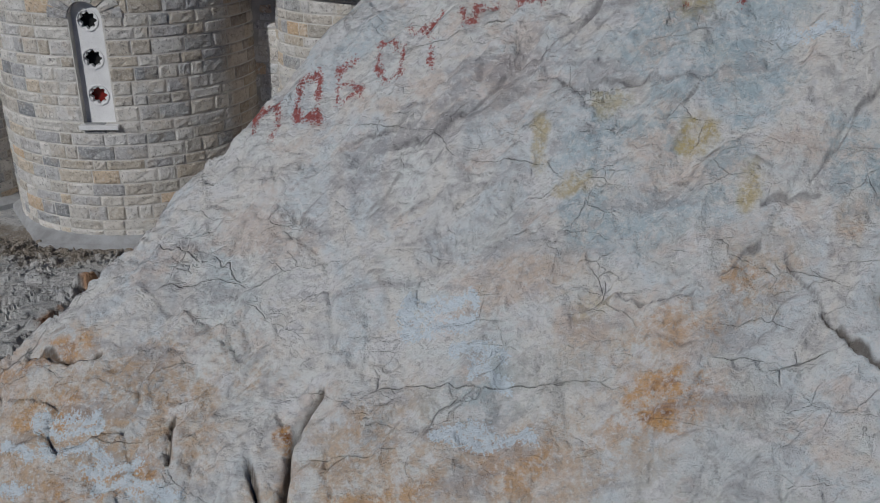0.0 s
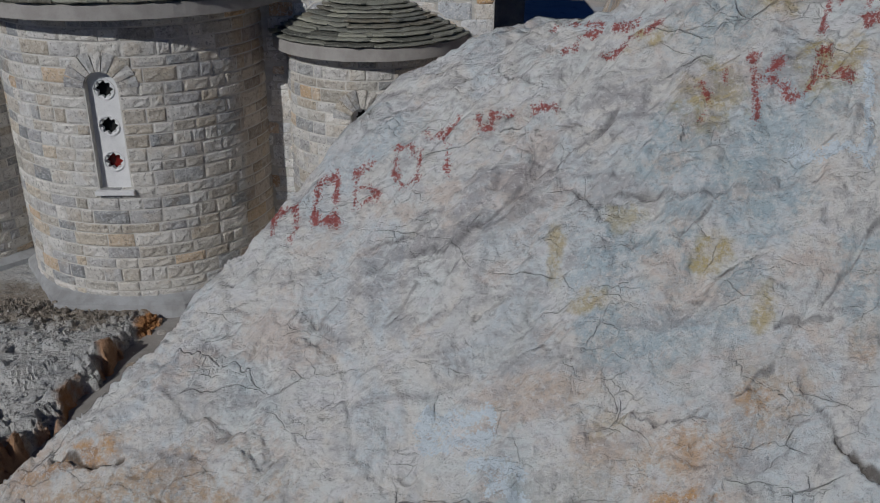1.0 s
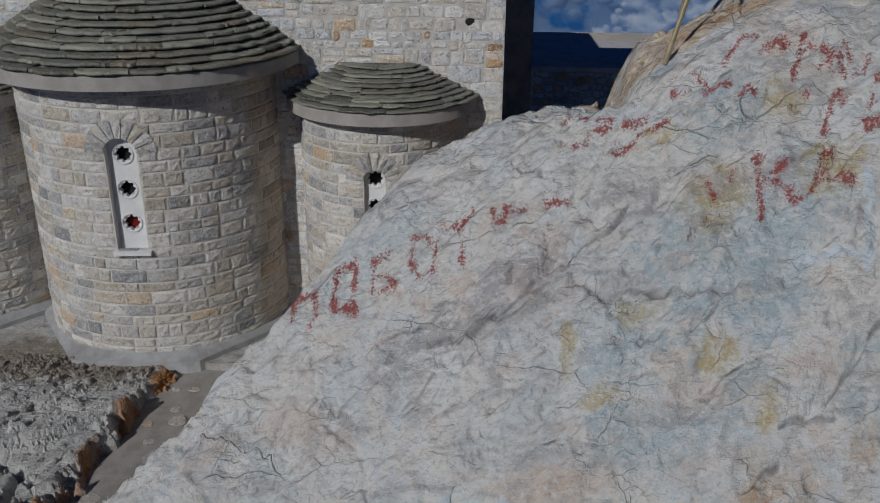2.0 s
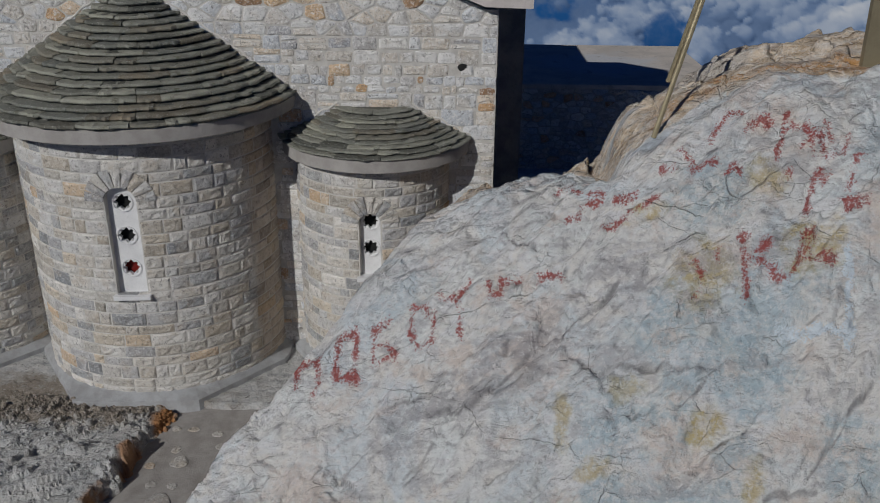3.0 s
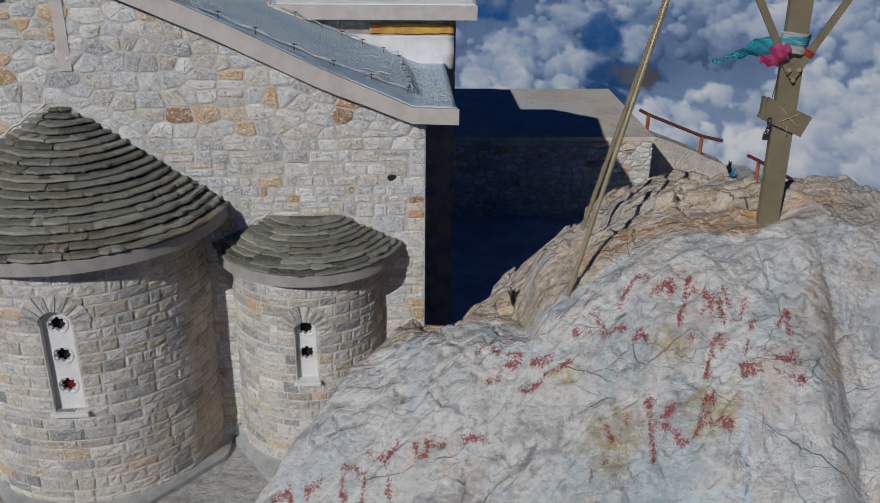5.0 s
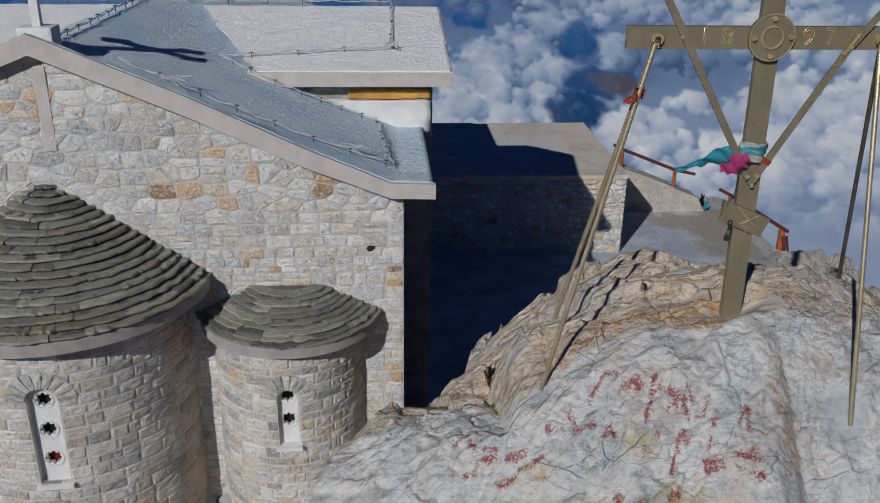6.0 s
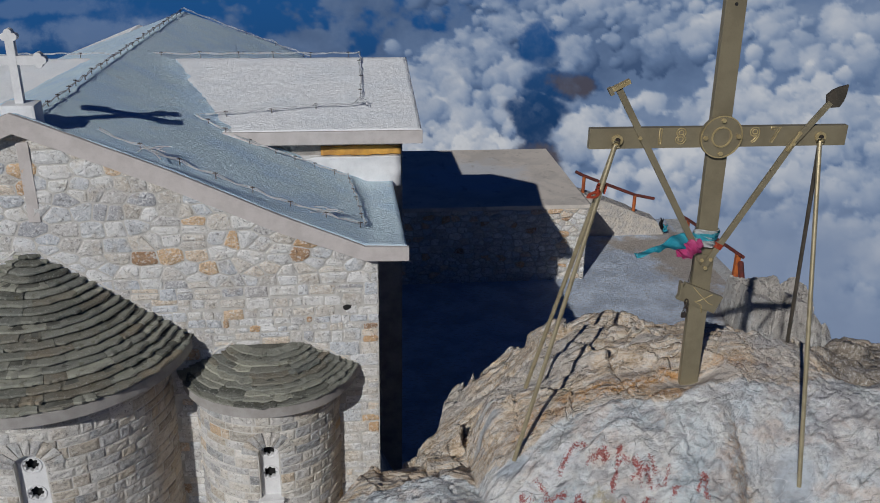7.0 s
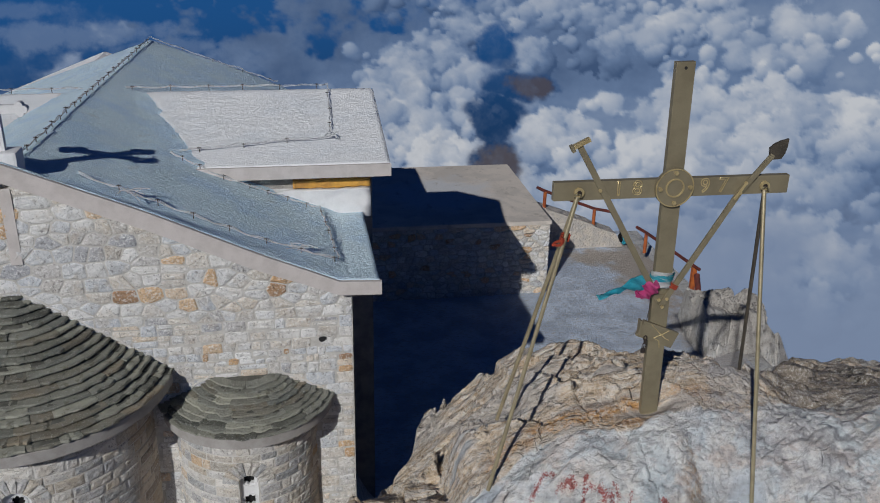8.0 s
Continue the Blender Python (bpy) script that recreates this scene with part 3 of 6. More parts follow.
    for pts, depth, half in CRACKS:
        near = (x > min(p[0] for p in pts) - 0.3) & (x < max(p[0] for p in pts) + 0.3)
        if near.any():
            d = line_gap(x[near] + wob[near], y[near] + wob[near], pts)
            f[near] = f[near] - 0.8 * depth * np.exp(-(d / half) ** 2)
    for pts in WRINKLES:
        near = (x > min(p[0] for p in pts) - 0.2) & (x < max(p[0] for p in pts) + 0.2) & (y > min(p[1] for p in pts) - 0.2) & (y < max(p[1] for p in pts) + 0.2)
        if near.any():
            d = line_gap(x[near] + 1.3 * wob[near], y[near] - wob[near], pts)
            f[near] = f[near] - (0.010 + 0.022 * smooth(fbm(x[near] * 7, y[near] * 7, 3, 2), 0.40, 0.62)) * np.exp(-(d / 0.013) ** 2)
    return f


def rock_material():
    b = Nodes("painted_limestone", 0.88)
    big = b.noise(0.9, 4, 0.55, distort=0.5)
    mid = b.noise(3.2, 6, 0.62, stretch=(1, 2.0, 1.4, 0, 0, -35), distort=0.35)
    blot = b.noise(6.5, 5, 0.65, stretch=(1, 1.6, 1.2, 0, 0, -35))
    fine = b.noise(30.0, 6, 0.72)
    grit = b.noise(95.0, 4, 0.7)
    wob = b.math("MULTIPLY", b.math("SUBTRACT", b.noise(5.0, 6, 0.72), 0.5), 2.3)
    broken = b.span(b.noise(9.0, 7, 0.75), 0.40, 0.58, 0.15, 1.0)
    zone = b.n("ShaderNodeAttribute")
    zone.attribute_name = "bare_stone"
    bare = zone.outputs["Fac"]
    col = b.ramp(big, (0.32, (0.58, 0.645, 0.67)), (0.42, (0.79, 0.82, 0.81)), (0.50, (0.80, 0.775, 0.73)), (0.57, (0.72, 0.77, 0.79)), (0.68, (0.67, 0.66, 0.62)))
    col = b.mix(b.span(mid, 0.54, 0.66, 0.0, 0.60), col, (0.46, 0.45, 0.46))
    col = b.mix(b.span(mid, 0.37, 0.48, 0.85, 0.0), col, (0.80, 0.80, 0.80))
    col = b.mix(b.span(b.noise(1.7, 5, 0.65, stretch=(1, 1.6, 1, 0, 0, -35)), 0.52, 0.63, 0.0, 0.50), col, (0.72, 0.58, 0.49))
    col = b.mix(b.span(blot, 0.56, 0.66, 0.0, 0.40), col, (0.47, 0.46, 0.47))
    col = b.mix(b.span(blot, 0.34, 0.44, 0.45, 0.0), col, (0.80, 0.79, 0.78))
    # weathered tan and orange stone
    strata = b.noise(4.0, 6, 0.7, stretch=(0.55, 3.2, 2.6, 0, 0, -6), distort=0.5)
    stone = b.ramp(strata, (0.28, (0.34, 0.23, 0.13)), (0.40, (0.56, 0.41, 0.26)), (0.50, (0.73, 0.60, 0.45)), (0.60, (0.80, 0.72, 0.63)), (0.74, (0.44, 0.36, 0.28)))
    stone = b.mix(b.span(big, 0.48, 0.64, 0.0, 0.65), stone, b.mix(blot, (0.52, 0.49, 0.46), (0.62, 0.58, 0.54)))
    col = b.mix(b.span(b.math("ADD", bare, b.math("MULTIPLY", wob, 0.30)), 0.35, 0.65, 0.0, 0.95), col, stone)
    tan = b.spots(((-2.1, 4.30, 1.0, 0.34, 0.8), (-2.5, 4.65, 0.5, 0.14, 0.5), (-0.35, 3.92, 0.7, 0.24, 0.7), (0.6, 3.85, 0.8, 0.16, 0.6),
                   (3.2, 6.0, 0.14, 0.40, 0.75), (0.9, 4.1, 0.6, 0.16, 0.4), (0.55, 4.45, 0.35, 0.10, 0.35), (1.75, 4.28, 0.25, 0.12, 0.5)), wob)
    col = b.mix(b.math("MULTIPLY", tan, broken), col, b.mix(b.span(fine, 0.4, 0.65), (0.62, 0.42, 0.24), (0.52, 0.40, 0.29)))
    rust = b.spots(((1.20, 3.93, 0.26, 0.10, 0.85), (0.42, 3.85, 0.25, 0.10, 0.5), (-0.88, 4.13, 0.06, 0.06, 1.0), (-1.9, 4.05, 0.35, 0.08, 0.6), (-2.35, 4.38, 0.30, 0.07, 0.6), (1.65, 4.29, 0.10, 0.07, 0.5),
                    (2.24, 4.42, 0.10, 0.08, 0.5), (-2.45, 4.66, 0.40, 0.06, 0.7), (2.35, 6.90, 0.60, 0.17, 1.0), (2.75, 6.70, 0.32, 0.07, 0.6), (1.6, 6.80, 0.25, 0.12, 0.6), (3.5, 7.0, 0.35, 0.07, 0.5), (1.3, 4.15, 0.3, 0.08, 0.4), (-0.35, 3.80, 0.4, 0.07, 0.5)), wob)
    col = b.mix(b.math("MULTIPLY", rust, broken), col, b.mix(b.span(strata, 0.38, 0.52), (0.32, 0.13, 0.04), (0.68, 0.37, 0.13)))
    # broad grey blots, most of them along the creases
    grey = b.spots(((4.3, 6.6, 0.50, 0.40, 0.6), (4.7, 6.3, 0.5, 0.4, 0.5), (3.9, 6.9, 0.4, 0.2, 0.5), (-0.10, 5.26, 0.30, 0.15, 0.60), (0.28, 5.35, 0.30, 0.15, 0.60), (0.69, 5.44, 0.30, 0.15, 0.60), (0.94, 5.56, 0.30, 0.15, 0.60), (-0.42, 5.21, 0.30, 0.15, 0.60)), wob)
    grey = b.math("MULTIPLY", grey, b.span(b.noise(3.4, 6, 0.7, stretch=(1, 3.0, 1.5, 0, 0, -40)), 0.40, 0.58))
    col = b.mix(grey, col, (0.36, 0.35, 0.37))
    # old paint
    blue = b.spots(((1.31, 5.31, 0.30, 0.18, 0.75), (1.75, 5.04, 0.32, 0.22, 0.8), (0.97, 4.93, 0.28, 0.18, 0.7), (1.60, 4.64, 0.16, 0.16, 0.7), (0.86, 4.60, 0.20, 0.14, 0.75),
                    (1.23, 4.56, 0.3, 0.12, 0.65), (2.30, 4.60, 0.22, 0.22, 0.7), (1.30, 4.95, 0.16, 0.2, 0.7), (1.62, 5.85, 0.30, 0.18, 0.7), (1.9, 5.35, 0.45, 0.22, 0.65), (-0.45, 5.9, 0.3, 0.15, 0.35), (0.4, 4.1, 0.5, 0.1, 0.45)), wob)
    col = b.mix(b.math("MULTIPLY", b.math("MULTIPLY", blue, broken), 0.82), col, (0.35, 0.50, 0.57))
    yellow = b.spots(((0.58, 5.01, 0.06, 0.13, 0.75), (1.00, 5.08, 0.16, 0.07, 0.6), (1.48, 4.84, 0.13, 0.07, 0.95), (1.71, 4.56, 0.08, 0.09, 0.8), (0.77, 4.76, 0.13, 0.05, 0.75),
                      (1.52, 5.48, 0.20, 0.19, 0.85), (2.22, 5.50, 0.22, 0.13, 0.9), (1.98, 5.88, 0.15, 0.09, 0.75), (1.18, 5.88, 0.14, 0.06, 0.8), (0.86, 4.30, 0.1, 0.06, 0.4)), wob)
    col = b.mix(b.math("MULTIPLY", yellow, broken), col, (0.58, 0.47, 0.23))
    less = b.math("MULTIPLY", wob, 0.34)
    patch = b.spots(((1.30, 6.40, 0.17, 0.11, 1.0), (1.42, 7.50, 0.25, 0.13, 0.6), (3.73, 6.10, 0.23, 0.20, 1.0), (1.22, 7.22, 0.12, 0.10, 0.8)), less)
    earth = b.spots(((2.83, 7.50, 0.30, 0.11, 0.9), (3.05, 6.83, 0.48, 0.10, 0.85), (2.45, 7.05, 0.3, 0.08, 0.6)), less)
    col = b.mix(earth, col, b.mix(b.span(fine, 0.45, 0.6), (0.44, 0.40, 0.36), (0.36, 0.33, 0.30)))
    col = b.mix(patch, col, b.mix(b.span(blot, 0.4, 0.6), (0.47, 0.51, 0.55), (0.40, 0.43, 0.46)))
    soil = b.spots(((6.2, 8.3, 1.7, 0.9, 0.95), (5.2, 7.5, 0.7, 0.40, 0.9), (5.9, 7.4, 0.8, 0.4, 0.8)), wob)
    col = b.mix(soil, col, b.mix(b.span(fine, 0.42, 0.60), (0.24, 0.20, 0.16), (0.42, 0.37, 0.31)))
    smear = b.math("MAXIMUM", patch, earth)
    # thin winding cracks along the grain of the rock
    turb = b.n("ShaderNodeTexNoise")
    b.put(turb.inputs["Vector"], b.pos)
    turb.inputs["Scale"].default_value, turb.inputs["Detail"].default_value = 5.5, 7
    bent = b.n("ShaderNodeVectorMath")
    bent.operation = "MULTIPLY_ADD"
    b.put(bent.inputs[0], turb.outputs["Color"])
    bent.inputs[1].default_value = (0.13, 0.13, 0.08)
    b.put(bent.inputs[2], b.pos)
    net = None
    for scale, wide, dark, gate, lo, hi, turn in ((0.80, 0.005, 0.34, 1.15, 0.52, 0.60, -40), (2.1, 0.008, 0.26, 1.7, 0.50, 0.60, -44), (5.2, 0.016, 0.20, 2.3, 0.48, 0.62, -30)):
        mp = b.n("ShaderNodeMapping")
        mp.inputs["Scale"].default_value = (0.55, 1.5, 1.1)
        mp.inputs["Rotation"].default_value = (0, 0, radians(turn))
        b.put(mp.inputs["Vector"], bent.outputs[0])
        d = b.voronoi(scale, vec=mp.outputs["Vector"])
        line = b.math("MULTIPLY", b.span(d, 0.0, wide, dark, 0.0), b.span(b.noise(gate, 4), lo, hi))
        net = line if net is None else b.math("MAXIMUM", net, line)
    vein = b.noise(1.9, 3.0, 0.5, vec=bent.outputs[0], stretch=(0.6, 2.4, 1.4, 0, 0, -50))
    vein = b.math("MULTIPLY", b.span(b.math("PINGPONG", b.math("MULTIPLY", vein, 9.0), 1.0), 0.0, 0.09, 0.40, 0.0), b.span(b.noise(2.1, 4), 0.47, 0.56))
    col = b.mix(vein, col, (0.90, 0.89, 0.88))
    net = b.math("MULTIPLY", net, b.math("SUBTRACT", 1.0, smear))
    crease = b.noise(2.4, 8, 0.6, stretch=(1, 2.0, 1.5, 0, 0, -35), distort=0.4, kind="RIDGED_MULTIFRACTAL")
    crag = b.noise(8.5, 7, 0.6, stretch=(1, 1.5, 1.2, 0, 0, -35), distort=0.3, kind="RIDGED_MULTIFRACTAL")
    # ridged lines that the bump sinks are darkened in colour too
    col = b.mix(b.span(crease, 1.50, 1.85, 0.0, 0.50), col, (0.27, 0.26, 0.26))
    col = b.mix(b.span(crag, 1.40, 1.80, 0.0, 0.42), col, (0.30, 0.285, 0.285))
    band = b.noise(1.6, 6, 0.62, stretch=(0.7, 3.6, 1.8, 0, 0, -36), distort=0.5)
    col = b.mix(b.span(band, 0.53, 0.66, 0.0, 0.50), col, (0.40, 0.39, 0.40))
    col = b.mix(net, col, (0.17, 0.155, 0.15))
    col = b.mix(b.math("MULTIPLY", b.span(fine, 0.54, 0.62, 0.0, 0.55), b.math("SUBTRACT", 1.0, smear)), col, (0.86, 0.85, 0.83))
    col = b.mix(b.span(b.noise(22.0, 5, 0.75, stretch=(1, 1.8, 1.2, 0, 0, -35)), 0.56, 0.64, 0.0, 0.42), col, (0.33, 0.31, 0.31))
    # dark joints and bedding in the bare stone
    mp = b.n("ShaderNodeMapping")
    mp.inputs["Scale"].default_value = (0.50, 1.7, 1.9)
    mp.inputs["Rotation"].default_value = (0, 0, radians(-10))
    b.put(mp.inputs["Vector"], bent.outputs[0])
    joints = b.math("MULTIPLY", b.span(b.voronoi(2.6, vec=mp.outputs["Vector"]), 0.0, 0.020, 0.50, 0.0), b.span(b.noise(2.2, 4), 0.49, 0.60))
    joints = b.math("MAXIMUM", joints, b.math("MULTIPLY", b.span(b.voronoi(8.0, vec=mp.outputs["Vector"]), 0.0, 0.035, 0.22, 0.0), b.span(b.noise(4.2, 4), 0.52, 0.62)))
    joints = b.math("MULTIPLY", b.math("MULTIPLY", joints, bare), b.math("SUBTRACT", 1.0, smear))
    col = b.mix(joints, col, (0.13, 0.095, 0.065))
    # painted letters, worn through on the grain
    worn = b.math("ADD", b.math("MULTIPLY", b.math("SUBTRACT", b.noise(60.0, 5, 0.75), 0.5), 3.4), b.math("MULTIPLY", b.math("SUBTRACT", b.noise(8.0, 4), 0.5), 2.0))
    for layer, tint, lo, hi in (("white_paint", (0.74, 0.83, 0.89), 0.40, 0.60), ("red_paint", (0.36, 0.050, 0.040), 0.50, 1.05)):
        at = b.n("ShaderNodeAttribute")
        at.attribute_name = layer
        col = b.mix(b.math("MULTIPLY", b.span(b.math("ADD", at.outputs["Fac"], worn), lo, hi, 0.0, 0.90), b.span(at.outputs["Fac"], 0.02, 0.2)), col, tint)
    # deeper cracks coloured dark brown along their lines
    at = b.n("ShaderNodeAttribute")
    at.attribute_name = "crack_dark"
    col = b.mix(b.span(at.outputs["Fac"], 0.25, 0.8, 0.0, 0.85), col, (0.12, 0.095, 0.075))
    # shade of the shallow creases, painted in dark grey
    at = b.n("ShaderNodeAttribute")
    at.attribute_name = "crease_shade"
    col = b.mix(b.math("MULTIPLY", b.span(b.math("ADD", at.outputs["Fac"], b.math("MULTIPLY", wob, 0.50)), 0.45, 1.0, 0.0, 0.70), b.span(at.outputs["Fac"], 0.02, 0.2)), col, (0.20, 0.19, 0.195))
    h = b.math("ADD", b.math("ADD", b.math("MULTIPLY", mid, 1.0), b.math("ADD", b.math("MULTIPLY", crease, -1.3), b.math("MULTIPLY", crag, -1.0))), b.math("ADD", b.math("ADD", b.math("MULTIPLY", fine, 0.7), b.math("MULTIPLY", grit, 0.15)), b.math("ADD", b.math("MULTIPLY", net, -1.4), b.math("MULTIPLY", joints, -1.2))))
    b.bump(b.math("MULTIPLY", h, b.math("SUBTRACT", 1.0, b.math("MULTIPLY", smear, 0.7))), 1.0, 0.042)
    return b.done(col)


limestone = rock_material()
rx = np.concatenate([np.arange(-4.0, -3.2, 0.05), np.arange(-3.2, 5.2, 0.015), np.arange(5.2, 9.6, 0.05)])
ry = np.concatenate([np.arange(2.2, 3.3, 0.06), np.arange(3.3, 7.6, 0.014), np.arange(7.6, 10.9, 0.022)])
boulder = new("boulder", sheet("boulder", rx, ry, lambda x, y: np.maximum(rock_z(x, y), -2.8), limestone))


def mark(me, name, strokes, half):
    """A float on each vertex: 1 on a painted stroke, falling to 0 half a width away."""
    co = np.empty(len(me.vertices) * 3)
    me.vertices.foreach_get("co", co)
    x, y = co[0::3], co[1::3]
    out = np.zeros(len(x))
    jx, jy = x + 0.03 * (vnoise(x * 12, y * 12, 1) - 0.5), y + 0.03 * (vnoise(x * 12, y * 12, 2) - 0.5)
    for x0, y0, x1, y1 in strokes:
        near = (np.abs(x - (x0 + x1) / 2) < 0.5) & (np.abs(y - (y0 + y1) / 2) < 0.5)
        d = line_gap(jx[near], jy[near], ((x0, y0), (x1, y1 + 1e-4)))
        out[near] = np.maximum(out[near], np.clip(1 - d / half, 0, 1))
    a = me.attributes.new(name, "FLOAT", "POINT")
    a.data.foreach_set("value", out)


mark(boulder.data, "red_paint", RED_LOW + RED_LOW_END + RED_MIDDLE + RED_TOP + RED_UPPER + RED_SIDE, 0.050)
mark(boulder.data, "white_paint", WHITE_MARKS + WHITE_LINES, 0.045)
mark(boulder.data, "crack_dark", [(*p, *q) for pts, depth, half in CRACKS if depth > 0.055 for p, q in zip(pts, pts[1:])], 0.030)
mark(boulder.data, "crease_shade", [(*p, *q) for pts in WRINKLES for p, q in zip(pts, pts[1:])], 0.030)
co = np.empty(len(boulder.data.vertices) * 3)
boulder.data.vertices.foreach_get("co", co)
bare = boulder.data.attributes.new("bare_stone", "FLOAT", "POINT")
bare.data.foreach_set("value", smooth(co[1::3] - np.interp(co[0::3], TAN_X, TAN_Y) + 0.16 * (fbm(co[0::3] * 4, co[1::3] * 4, 4, 3) - 0.5), -0.10, 0.10))
tagged(boulder, "huge pale grey limestone boulder with faded paint and orange stains", "rock")

# ---- ground, sea and clouds ----
def ground_z(x, y):
    n1, n2 = fbm(x * 1.6, y * 1.6, 5, 2), fbm(x * 6, y * 6, 4, 5)
    edge = -3.32 + 0.22 * (np.maximum(y, 3.0) - 8.64) + 0.22 * (fbm(y * 3.1, x * 0 + 1, 4, 3, 0.6) - 0.5) + 0.34 * (fbm(x * 5, y * 5, 4, 2, 0.55) - 0.5)
    u, v = x * 0.87 + y * 0.5, -x * 0.5 + y * 0.87
    w = 0.4 * fbm(x * 1.5, y * 1.5, 4, 4)
    tier = (fbm(u * 1.1 + w, v * 2.2 + w, 4, 6, 0.45) - 0.5) * 6.0
    tier = np.floor(tier) + smooth(tier - np.floor(tier), 0.42, 0.58)
    ledge = -0.64 + 0.070 * tier + 0.10 * (n1 - 0.5) - 0.05 * smooth(y, 7.8, 8.6) * tier * 0.8 + (0.012 + 0.03 * smooth(y, 7.9, 8.5)) * (n2 - 0.5)
    cv, rim = cells(u * 2.2 + w, v * 5.0 + 1.5 * w, 2)
    ledge = ledge + 0.050 * (cv - 0.5) - 0.035 * np.exp(-(rim / 0.035) ** 2)
    cv, rim = cells(u * 6.0 + w, v * 11.0, 4)
    ledge = ledge + 0.014 * (cv - 0.5)
    ledge = ledge - 0.30 * np.exp(-(line_gap(x + 0.2 * n1, y, ((-5.5, 7.3), (-4.15, 6.9), (-3.95, 6.3), (-4.1, 5.2))) / 0.04) ** 2)
    gully = -0.78 - 0.09 * (8.6 - np.maximum(y, 4.5)) + 0.05 * (n1 - 0.5)
    near = gully + (ledge - gully) * smooth(x, edge + 0.08, edge - 0.06) * smooth(y, 0.5, 4.5)
    near = np.where(y < 8.75, near, -0.66 + 0.05 * (n2 - 0.5))
    back = -1.68 + 0.03 * (n1 - 0.5) + 0.015 * (n2 - 0.5)
    back = back - 1.3 * np.maximum(x - 10.3, 0) - 0.9 * np.maximum(y - 24.6, 0)
    z = near + (back - near) * smooth(x, 0.2, 0.9) * smooth(y, 9.5, 10.5)
    # rocky outcrop past the paving
    jx, jy = x + 0.6 * (fbm(x * 2, y * 2, 4, 1) - 0.5), y + 0.3 * (fbm(x * 1.0 + 4, y * 1.0, 3, 4) - 0.5)
    cv, rim = cells(jx * 1.7 + 0.3 * jy, jy * 1.7, 4)
    kx = x + 0.22 * (fbm(x * 2, y * 2, 4, 1) - 0.5)
    top = np.interp(kx, (8.75, 8.95, 9.3, 9.85, 10.05, 10.66, 10.96, 11.2, 11.5, 12.4), (-2.1, -0.46, -0.60, -0.92, -0.86, -1.04, -1.5, -1.95, -2.5, -5.0)) + 0.22 * (cv - 0.5) - 0.10 * np.exp(-(rim / 0.06) ** 2)
    out = top - 2.4 * np.maximum(17.0 - jy, 0) - 0.25 * np.maximum(jy - 17.6, 0) - 1.8 * np.maximum(jy - 18.4, 0) + 0.16 * (fbm(x * 4, y * 4, 4, 3) - 0.5)
    z = np.maximum(z, np.where((x > 8.7 + 0.3 * (y - 17.2)) & (y > 15) & (y < 21), out, -99))
    ridge = block(jx, jy, 8.0, 30, 10.5, 12.5, 0.70 - 0.12 * (x - 8) + 0.5 * (fbm(x * 2, y * 2, 5, 6) - 0.5), 1.2)
    z = np.maximum(z, np.where((x > 6.5) & (y < 15), ridge, -99))
    far = np.maximum(np.maximum(y - 27, 0), np.maximum(np.maximum(x - 16, 0), np.maximum(-14 - x, -6 - y)))
    return z - 0.9 * np.maximum(far, 0) + 0.5 * np.minimum(far, 6) * (fbm(x * 0.4, y * 0.4, 4, 1) - 0.5) * (far > 0)


